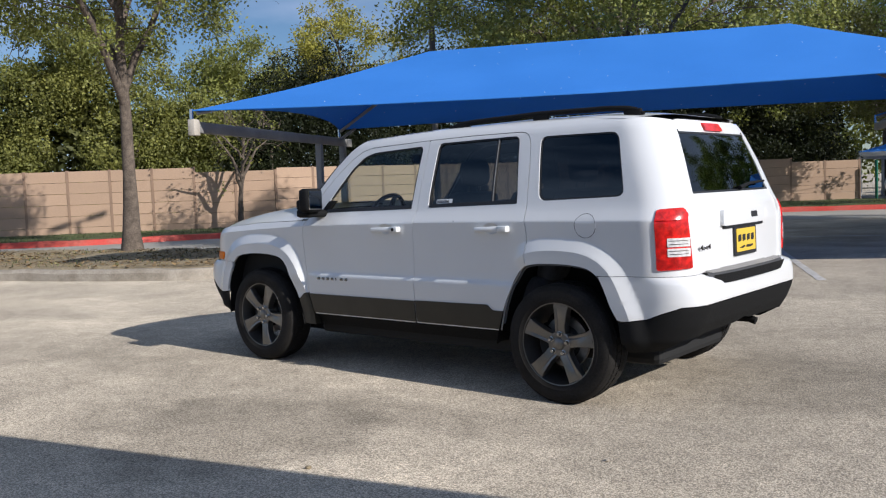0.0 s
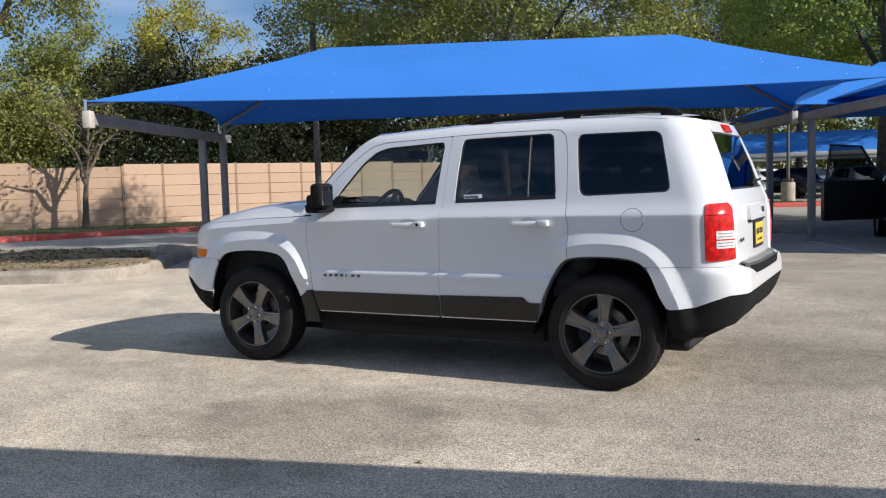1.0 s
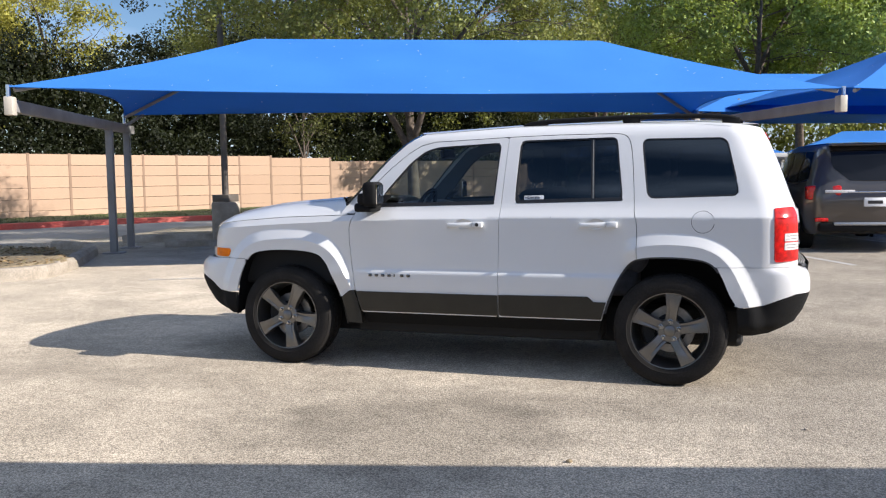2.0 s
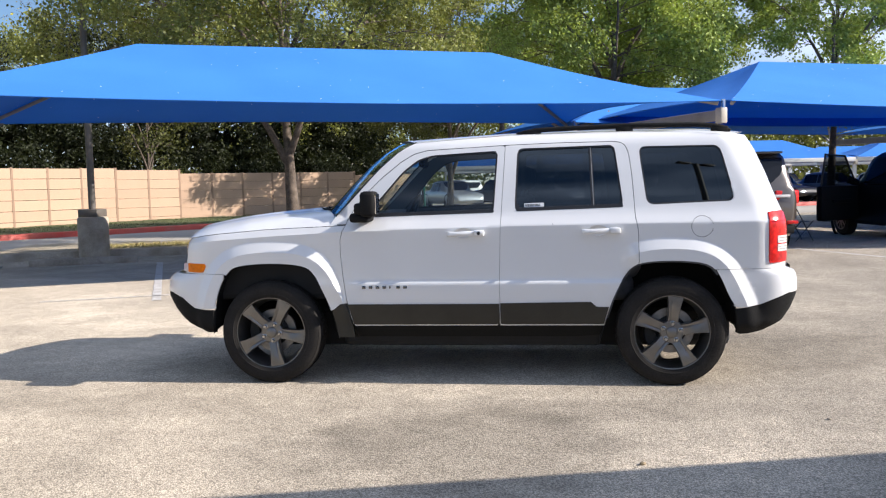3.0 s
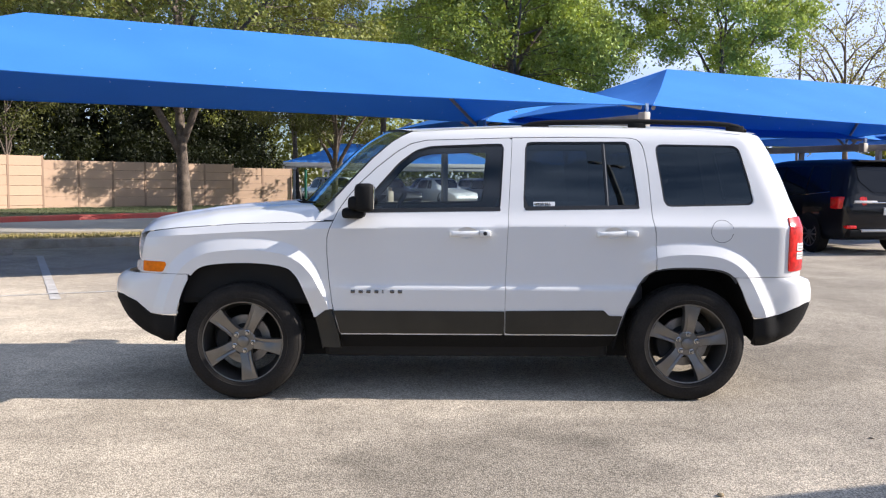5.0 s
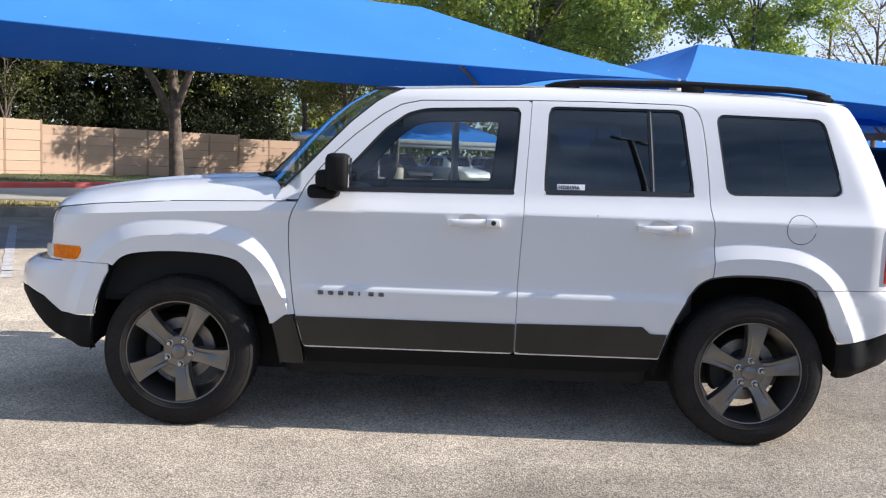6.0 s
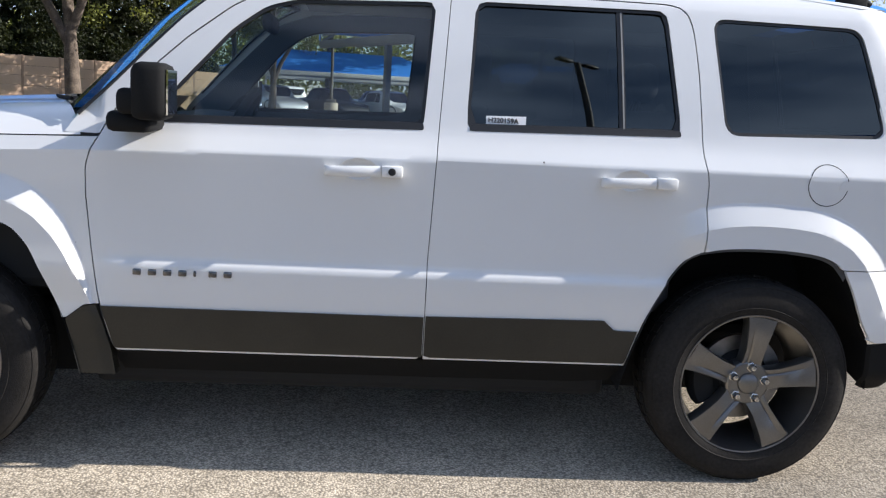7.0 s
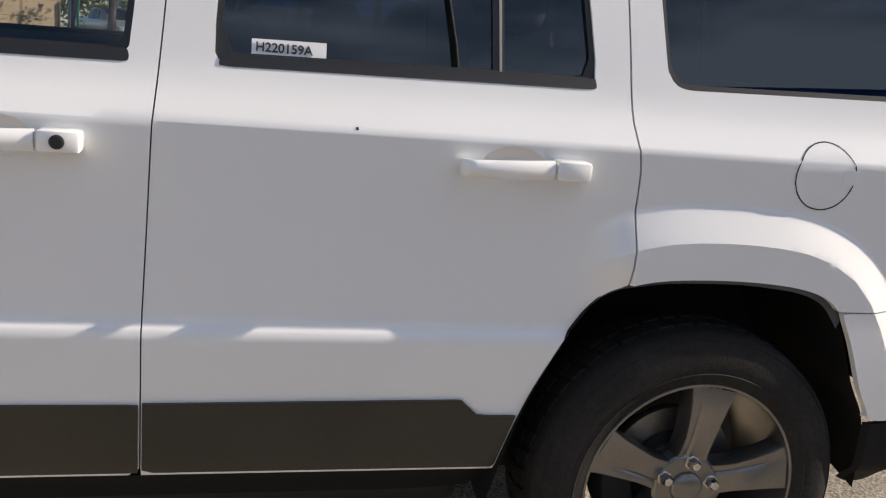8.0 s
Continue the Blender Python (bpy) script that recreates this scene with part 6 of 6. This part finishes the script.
# ---- grass and litter ----
def scatter_blades(name, inside, count, size, mat, label, category, rng, flat=False):
    pts = np.array([inside() for _ in range(count)])
    a = rng.uniform(0, math.tau, count)
    s = size * (0.5 + rng.random(count))
    verts = np.empty((count, 4, 3))
    c, d = np.stack([np.cos(a), np.sin(a), 0 * a], 1), np.stack([-np.sin(a), np.cos(a), 0 * a], 1)
    up = np.array([0, 0, 1.0])
    if flat:
        tilt = rng.uniform(-0.4, 0.4, count)[:, None] * up
        for q, (u, v) in enumerate(((-0.5, 0), (0, -0.3), (0.5, 0), (0, 0.3))):
            verts[:, q] = pts + (c + tilt) * u * s[:, None] + d * v * s[:, None]
        verts[:, :, 2] += 0.012
    else:
        lean = c * rng.uniform(0.1, 0.6, count)[:, None]
        w = 0.18
        verts[:, 0], verts[:, 1] = pts - d * s[:, None] * w, pts + d * s[:, None] * w
        verts[:, 2], verts[:, 3] = pts + (up + lean) * s[:, None] + d * s[:, None] * 0.04, pts + (up + lean) * s[:, None] - d * s[:, None] * 0.04
    me = bpy.data.meshes.new(name)
    me.vertices.add(count * 4)
    me.vertices.foreach_set("co", verts.reshape(-1))
    me.loops.add(count * 4)
    me.loops.foreach_set("vertex_index", np.arange(count * 4, dtype=np.int32))
    me.polygons.add(count)
    me.polygons.foreach_set("loop_start", np.arange(0, count * 4, 4, dtype=np.int32))
    me.update(calc_edges=True)
    me.materials.append(mat)
    return tagged(new(name, me), label, category, "", "stuff")


def between(line_a, line_b, z):
    def one():
        k = rng.uniform(0, 1)
        i = min(int(k * (len(line_a) - 1)), len(line_a) - 2)
        j = min(int(k * (len(line_b) - 1)), len(line_b) - 2)
        fa, fb = k * (len(line_a) - 1) - i, k * (len(line_b) - 1) - j
        a = np.array(line_a[i]) * (1 - fa) + np.array(line_a[i + 1]) * fa
        b = np.array(line_b[j]) * (1 - fb) + np.array(line_b[j + 1]) * fb
        p = a + (b - a) * rng.uniform(0.06, 0.97)
        return (p[0], p[1], z + 0.02)
    return one


scatter_blades("verge_grass", between(RED_LINE[4:70], spread(WALL_LINE, 66), 0.11), 30000, 0.042, GRASS, "short green verge grass", "grass", rng)
BED_B_BACK = spread([(-11.0, 11.8), (-7.6, 13.3), (-3.9, 15.0)], 34)
BED_B_MID = [(a[0] * 0.55 + b[0] * 0.45, a[1] * 0.55 + b[1] * 0.45) for a, b in zip(ISLAND_B, BED_B_BACK)]
scatter_blades("dry_grass_blades", between(ISLAND_B[6:], BED_B_MID[6:], 0.15), 9000, 0.038, DRYGRASS, "dry straw-coloured grass", "grass", rng)
BED_A_BACK = spread([(-24.0, 0.5), (-15.5, 4.2), (-11.5, 5.9), (-9.2, 5.6)], 40)
scatter_blades("leaf_litter", between(ISLAND_A[:48], BED_A_BACK, 0.17), 5000, 0.085, LITTER, "fallen brown leaves on soil", "leaves", rng, True)
scatter_blades("bed_grass", between(ISLAND_A[:40], BED_A_BACK, 0.16), 900, 0.045, GRASS, "sparse grass on soil", "grass", rng)
scatter_blades("bed_straw", between(ISLAND_A[:48], BED_A_BACK, 0.165), 4200, 0.05, DRYGRASS, "dry straw on soil", "grass", rng, True)


# ---- other vehicles ----
TINT_FAR = material("far_window_glass", (0.008, 0.009, 0.012), 0.08, spec=0.3)
BLACKPAINT = material("black_car_paint", (0.006, 0.006, 0.008), 0.45, spec=0.1, coat=0.6)
GREYPAINT = material("grey_brown_car_paint", (0.085, 0.072, 0.062), 0.28, metal=0.4, coat=1.0)
SILVER = material("silver_car_paint", (0.42, 0.43, 0.44), 0.3, metal=0.5, coat=0.8)
BLUEGREY = material("blue_grey_car_paint", (0.10, 0.13, 0.18), 0.3, metal=0.4, coat=0.8)


def build_vehicle(name, label, paint, m, length=4.8, width=1.9, height=1.75, suv=True, open_door=False, detail=True, group=""):
    """A parked car: lofted body, glasshouse, lamps and wheels. Its nose points to +x."""
    ob = thing(name, label, "car", group, m)
    L, W, H = length / 2, width / 2, height
    belt = H * 0.605
    if suv:
        top_line = ((-1.0, -0.985, -0.94, -0.88, -0.5, 0.0, 0.14, 0.24, 0.46, 0.52, 0.90, 0.97, 1.0), (belt - 0.18, belt + 0.10, H - 0.17, H - 0.045, H, H, H - 0.035, H - 0.11, belt + 0.03, belt, belt - 0.10, belt - 0.20, belt - 0.40))
        panes, back, front = ((-0.80, -0.50), (-0.48, -0.14), (-0.12, 0.235)), (-0.986, -0.93), (0.25, 0.44)
    else:
        top_line = ((-1.0, -0.97, -0.92, -0.66, -0.60, -0.34, -0.20, 0.04, 0.14, 0.44, 0.50, 0.90, 0.97, 1.0), (belt - 0.28, belt - 0.04, belt + 0.06, belt + 0.06, belt + 0.06, H - 0.06, H, H, H - 0.04, belt + 0.03, belt, belt - 0.14, belt - 0.24, belt - 0.42))
        panes, back, front = ((-0.36, -0.02), (0.0, 0.16)), (-0.58, -0.35), (0.16, 0.41)

    def section(t, v):
        """Point of the left side: t along the car, v from the sill (0) over belt (0.5) to the roof's middle (1)."""
        roof = float(np.interp(t, *top_line))
        low = float(np.interp(t, (-1.0, -0.95, -0.88, 0.86, 0.95, 1.0), (0.50, 0.36, 0.28, 0.26, 0.32, 0.44)))
        wide = W * float(np.interp(t, (-1.0, -0.97, -0.90, -0.75, 0.70, 0.88, 0.96, 1.0), (0.80, 0.90, 0.955, 1.0, 1.0, 0.955, 0.87, 0.70)))
        waist = min(belt, roof - 0.03)
        if v <= 0.5:
            z = low + (waist - low) * v * 2
            k = float(np.interp(v, (0, 0.06, 0.22, 0.34, 0.44, 0.5), (0.90, 0.965, 0.995, 1.0, 0.985, 0.955)))
            return Vector((L * t, -wide * k, z))
        q = (v - 0.5) * 2
        z = waist + (roof - waist) * float(np.interp(q, (0, 0.60, 0.72, 0.85, 1.0), (0, 0.86, 0.955, 0.99, 1.0)))
        k = float(np.interp(q, (0, 0.60, 0.72, 0.85, 1.0), (0.955, 0.775, 0.70, 0.45, 0.0)))
        k = k + (0.955 * (1 - q) - k) * (1 - min(1, max(0, roof - belt) / 0.3)) * (q < 1)
        return Vector((L * t, -wide * k, z))

    stations = sorted({*top_line[0], -0.97, -0.75, -0.6, -0.4, -0.25, -0.1, 0.07, 0.19, 0.30, 0.36, 0.60, 0.70, 0.80, 0.93})
    levels = (0, 0.03, 0.06, 0.14, 0.22, 0.30, 0.36, 0.42, 0.47, 0.5, 0.6, 0.7, 0.8, 0.86, 0.92, 1.0)
    bm = bmesh.new()
    rows = []
    for t in stations:
        half = [section(t, v) for v in levels]
        rows.append([bm.verts.new(p) for p in half] + [bm.verts.new((p.x, -p.y, p.z)) for p in half[-2::-1]])
    for a, b in zip(rows, rows[1:]):
        for k in range(len(a) - 1):
            bm.faces.new((a[k], a[k + 1], b[k + 1], b[k]))
        bm.faces.new((a[-1], a[0], b[0], b[-1]))
    bm.faces.new(rows[0])
    bm.faces.new(rows[-1][::-1])
    bmesh.ops.recalc_face_normals(bm, faces=bm.faces[:])
    part("body", bm, paint, ob, "", 50)
    for side in (1, -1):
        for k, (t0, t1) in enumerate(panes):
            bm = bmesh.new()

            def pane(i, j, t0=t0, t1=t1, k=k):
                hi = 0.775
                lo = 0.515 + (0.035 * (1 - i) if suv and k == 0 else 0)
                shift = (0.05 * (j ** 1.5) if k == len(panes) - 1 and i > 0.5 else 0) - (0.07 * j if suv and k == 0 and i < 0.5 else 0) * -1
                p = section(t0 + (t1 - t0) * i - (shift if i > 0.5 else -shift), lo + (hi - lo) * j)
                return (p.x, side * (p.y - 0.006), p.z + 0.003)

            grid(bm, 6, 5, pane)
            bmesh.ops.recalc_face_normals(bm, faces=bm.faces[:])
            part("window_glass", bm, TINT_FAR, ob, "dark tinted side window", 60)
        if detail:
            bm = bmesh.new()
            tube(bm, [(lambda p: (p.x, side * (p.y - 0.008), p.z))(section(t, 0.507 + max(0, -0.5 - t) * 0.11)) for t in (-0.80, -0.65, -0.5, -0.3, -0.1, 0.2)], 0.010, 6)
            part("window_trim", bm, CHROME, ob, "bright trim below the windows", 60)
    for (t0, t1), name in ((back, "rear_glass"), (front, "windscreen")):
        bm = bmesh.new()

        def screen_pane(i, j, t0=t0, t1=t1):
            t = t0 + (t1 - t0) * i
            p = section(t, 1.0)
            w = abs(section(t, 0.8).y) * 0.92
            bow = 0.02 * (1 - (2 * j - 1) ** 2)
            return (p.x + (-0.012 - bow if t < 0 else 0.012 + bow), (2 * j - 1) * w, p.z - 0.02 + 0.012)

        grid(bm, 6, 8, screen_pane)
        bmesh.ops.recalc_face_normals(bm, faces=bm.faces[:])
        part(name, bm, TINT_FAR, ob, "dark tinted glass", 60)
    for s in (-1, 1):
        if detail:
            bm = bmesh.new()
            box(bm, -L - 0.012, -L + 0.40, *sorted((s * W * 0.50, s * W * 0.988)), belt - 0.235, belt - 0.005, 0.03)
            for v in bm.verts:
                v.co.x += 0.16 * max(0, abs(v.co.y) - W * 0.80) / (W * 0.17) if v.co.x < -L + 0.1 else 0
                v.co.z += 0.075 * max(0, W * 0.80 - abs(v.co.y)) / (W * 0.3) if v.co.z < belt - 0.12 else 0
            lamp = part("tail_lamp", bm, RED, ob, "red tail lamp", 40)
            bm = bmesh.new()
            box(bm, -L - 0.018, -L + 0.02, *sorted((s * W * 0.30, s * W * 0.76)), belt - 0.125, belt - 0.075, 0.012)
            part("reversing_lens", bm, REVERSE, lamp, "clear lens", 40)
            bm = bmesh.new()
            box(bm, -L - 0.02, -L + 0.10, *sorted((s * W * 0.70, s * W * 0.90)), 0.50, 0.56, 0.015)
            part("reflector", bm, RED, ob, "red bumper reflector", 40)
            bm = bmesh.new()
            tube(bm, [(L * 0.45 - 0.30, s * W * 0.95, belt + 0.05), (L * 0.45 - 0.28, s * (W * 0.95 + 0.2), belt + 0.12)], [0.06, 0.09], 8)
            part("wing_mirror", bm, paint, ob, "", 40)
        for px in (-L * 0.58, L * 0.62):
            mm = pose(px, s * (W - 0.13), 0.35) @ Matrix.Rotation(math.pi / 2 if s < 0 else -math.pi / 2, 4, "X")
            bm = bmesh.new()
            lathe(bm, [(0.23, 0.10), (0.25, 0.115), (0.33, 0.11), (0.35, 0.08), (0.35, -0.10), (0.22, -0.10)], mm, 32)
            wheel = part("wheel", bm, RUBBER, ob, "black tyre with an alloy rim", 40)
            bm = bmesh.new()
            lathe(bm, [(0.36, 0.10), (0.415, 0.125), (0.425, 0.136), (0.415, 0.139), (0.36, 0.12)], mm, 28)
            part("wheel_arch", bm, TRIM, ob, "dark wheel opening", 40)
            bm = bmesh.new()
            for k in range(10):
                aa = k * math.tau / 10
                v = [mm @ (Matrix.Rotation(aa, 4, "Z") @ Vector(q)) for q in ((0.04, -0.022, 0.10), (0.235, -0.016, 0.108), (0.235, 0.016, 0.108), (0.04, 0.022, 0.10))]
                bm.faces.new([bm.verts.new(q) for q in v])
            lathe(bm, [(0.215, 0.10), (0.235, 0.113), (0.245, 0.10)], mm, 32)
            disc(bm, 0.06, 0.104, mm, 16)
            part("rim", bm, STEEL, wheel, "bright alloy rim")
            bm = bmesh.new()
            disc(bm, 0.225, 0.06, mm, 24)
            part("brake", bm, DARK, wheel)
    if detail:
        bm = bmesh.new()
        box(bm, -L - 0.035, -L + 0.15, -W * 0.84, W * 0.84, 0.34, 0.48, 0.03)
        part("bumper_valance", bm, TRIM, ob, "dark bumper valance", 40)
        bm = bmesh.new()
        box(bm, -L - 0.05, -L + 0.05, -W * 0.62, W * 0.62, 0.44, 0.49, 0.015)
        part("skid_plate", bm, SILVER, ob, "silver bumper strip", 40)
        bm = bmesh.new()
        box(bm, -L - 0.02, -L + 0.03, -W * 0.42, W * 0.42, belt - 0.125, belt - 0.100, 0.008)
        part("chrome_strip", bm, CHROME, ob, "chrome strip", 40)
        bm = bmesh.new()
        box(bm, -L - 0.03, -L + 0.02, -0.16, 0.16, belt - 0.34, belt - 0.20, 0.006)
        pl = part("number_plate", bm, PAPER, ob, "pale plate with plain bars", 40)
        bm = bmesh.new()
        box(bm, -L - 0.034, -L - 0.02, -0.11, 0.11, belt - 0.295, belt - 0.245)
        part("plate_bar", bm, INK, pl)
        bm = bmesh.new()
        box(bm, -L + 0.07, -L + 0.30, -W * 0.66, W * 0.66, H - 0.085, H - 0.045, 0.02)
        part("spoiler", bm, paint, ob, "", 40)
    if open_door:
        hinge = pose(L * 0.34, W * 0.98, 0, 0, 0, -66)
        bm = bmesh.new()
        box(bm, -1.12, 0.0, -0.06, 0.06, 0.36, belt, 0.05, hinge)
        door = part("door", bm, paint, ob, "open front door", 40)
        bm = bmesh.new()
        box(bm, -1.10, -0.02, -0.085, -0.055, 0.38, belt - 0.01, 0.012, hinge)
        box(bm, -0.80, -0.25, -0.125, -0.08, belt - 0.36, belt - 0.28, 0.02, hinge)
        part("door_card", bm, TRIM, door, "black inner trim with an armrest", 40)
        bm = bmesh.new()
        tube(bm, [hinge @ Vector(q) for q in ((0.0, 0, belt), (-0.42, -0.06, H - 0.10), (-0.98, -0.06, H - 0.06), (-1.03, 0, belt))], 0.022, 6)
        part("door_frame", bm, SEAL, door, "black window frame", 60)
        bm = bmesh.new()
        bm.faces.new([bm.verts.new(hinge @ Vector(q)) for q in ((-0.05, 0, belt), (-0.42, -0.06, H - 0.11), (-0.97, -0.06, H - 0.07), (-1.02, 0, belt))])
        part("door_glass", bm, TINT, door)
    return ob


bm = bmesh.new()
box(bm, -0.05, 0.05, -0.05, 0.05, -0.05, 1.75, 0.01)
ob = link_mesh("gate_post", bm, GREENSTEEL, None, "", 40)
ob.matrix_basis = pose(-5.7, 34.9, 0)
tagged(ob, "green steel post at the end of the wall", "post")
build_vehicle("suv", "grey-brown sport utility car with its front door open under a canopy", GREYPAINT, pose(3.44, 11.25, 0, 0, 0, 97.8), 4.75, 1.95, 1.78, open_door=True)
build_vehicle("suv", "black sport utility car with its front door open under a canopy", BLACKPAINT, pose(7.95, 12.40, 0, 0, 0, 98.5), 4.95, 2.0, 1.80, open_door=True)
paints = [(SILVER, "silver"), (BLACKPAINT, "black"), (PAINT, "white"), (BLUEGREY, "blue-grey"), (GREYPAINT, "grey-brown"), (SILVER, "silver"), (BLACKPAINT, "black"), (BLUEGREY, "blue-grey"), (SILVER, "silver")]
for k in range(11):
    paint, word = paints[k % 9]
    build_vehicle("parked_car", f"{word} saloon parked in a far row of the lot", paint, pose(-4.9 + 2.75 * k, 39.2 + 0.25 * k, 0.0, 0, 0, -58 + (k * 7 % 5)), 4.5, 1.8, 1.45, suv=False, detail=False, group="far parked cars")

for k in range(9):
    paint, word = paints[(k * 5 + 2) % 9]
    build_vehicle("parked_car", f"{word} saloon parked in a far row of the lot", paint, pose(-6 + 3.0 * k, 52.0 + 0.3 * k, 0.0, 0, 0, 122 + (k * 3 % 7)), 4.5, 1.8, 1.5, suv=k % 3 == 0, detail=False, group="far parked cars")

# far tree line that closes the lot
centres, sizes = [], []
for i in range(150):
    x = -34 + 0.7 * i
    for q in range(6):
        centres.append((x + rng.uniform(-1, 1), 70 + 0.1 * x + rng.uniform(-1.5, 1.5), rng.uniform(0.8, 6.5 + 1.5 * math.sin(i * 0.5)))), sizes.append(rng.uniform(0.9, 1.7))
far_woods = leaf_mesh("far_woodland", centres, sizes, 60000, 0.4, LEAF, None, rng, 0.9)
tagged(far_woods, "far line of green trees beyond the lot", "woodland", "", "stuff")

# tree line across the street, which the car's windows mirror
centres, sizes = [], []
for i in range(150):
    x = -75 + i
    for q in range(4):
        centres.append((x + rng.uniform(-1, 1), -58 + rng.uniform(-1.5, 1.5), rng.uniform(0.6, 4.6 + 1.3 * math.sin(i * 0.31) + 0.7 * math.sin(i * 0.83)))), sizes.append(rng.uniform(1.0, 1.9))
street_woods = leaf_mesh("street_woodland", centres, sizes, 40000, 0.45, LEAF_DARK, None, rng, 0.9)
tagged(street_woods, "far line of dark trees across the street", "woodland", "", "stuff")

# loose stones on the asphalt
for x, y, r in ((0.985, -2.452, 0.015), (-1.35, -3.55, 0.012), (2.05, -1.62, 0.012)):
    bm = bmesh.new()
    bmesh.ops.create_icosphere(bm, subdivisions=2, radius=r)
    for v in bm.verts:
        v.co *= 1 + 0.25 * noise.noise(v.co * 60 + Vector((x, y, 0)))
        v.co.z = v.co.z * 0.5 + r * 0.42
    ob = link_mesh("stone", bm, CONCRETE if r < 0.015 else SOIL, None, "", 180)
    ob.location = (x, y, 0)
    tagged(ob, "small dark loose stone lying on asphalt", "stone", "loose stones")


# small folding chair beside the open car doors
chair = thing("folding_chair", "small black folding chair on the asphalt", "chair", "", pose(5.42, 12.0, 0, 0, 0, 20))
bm = bmesh.new()
grid(bm, 6, 6, lambda i, j: (-0.19 + 0.38 * i, -0.17 + 0.34 * j, 0.40 - 0.02 * math.sin(math.pi * i)))
part("seat", bm, CLOTH, chair, "black cloth seat", 60)
bm = bmesh.new()
box(bm, -0.20, -0.17, -0.17, 0.17, 0.46, 0.66, 0.012)
part("backrest", bm, CLOTH, chair, "", 40)
for y in (-0.18, 0.18):
    for a, b in (((-0.20, 0.0), (0.19, 0.40)), ((0.20, 0.0), (-0.19, 0.66))):
        bm = bmesh.new()
        tube(bm, [(a[0], y, a[1]), (b[0], y, b[1])], 0.011, 7)
        part("leg", bm, POLE, chair, "", 60)
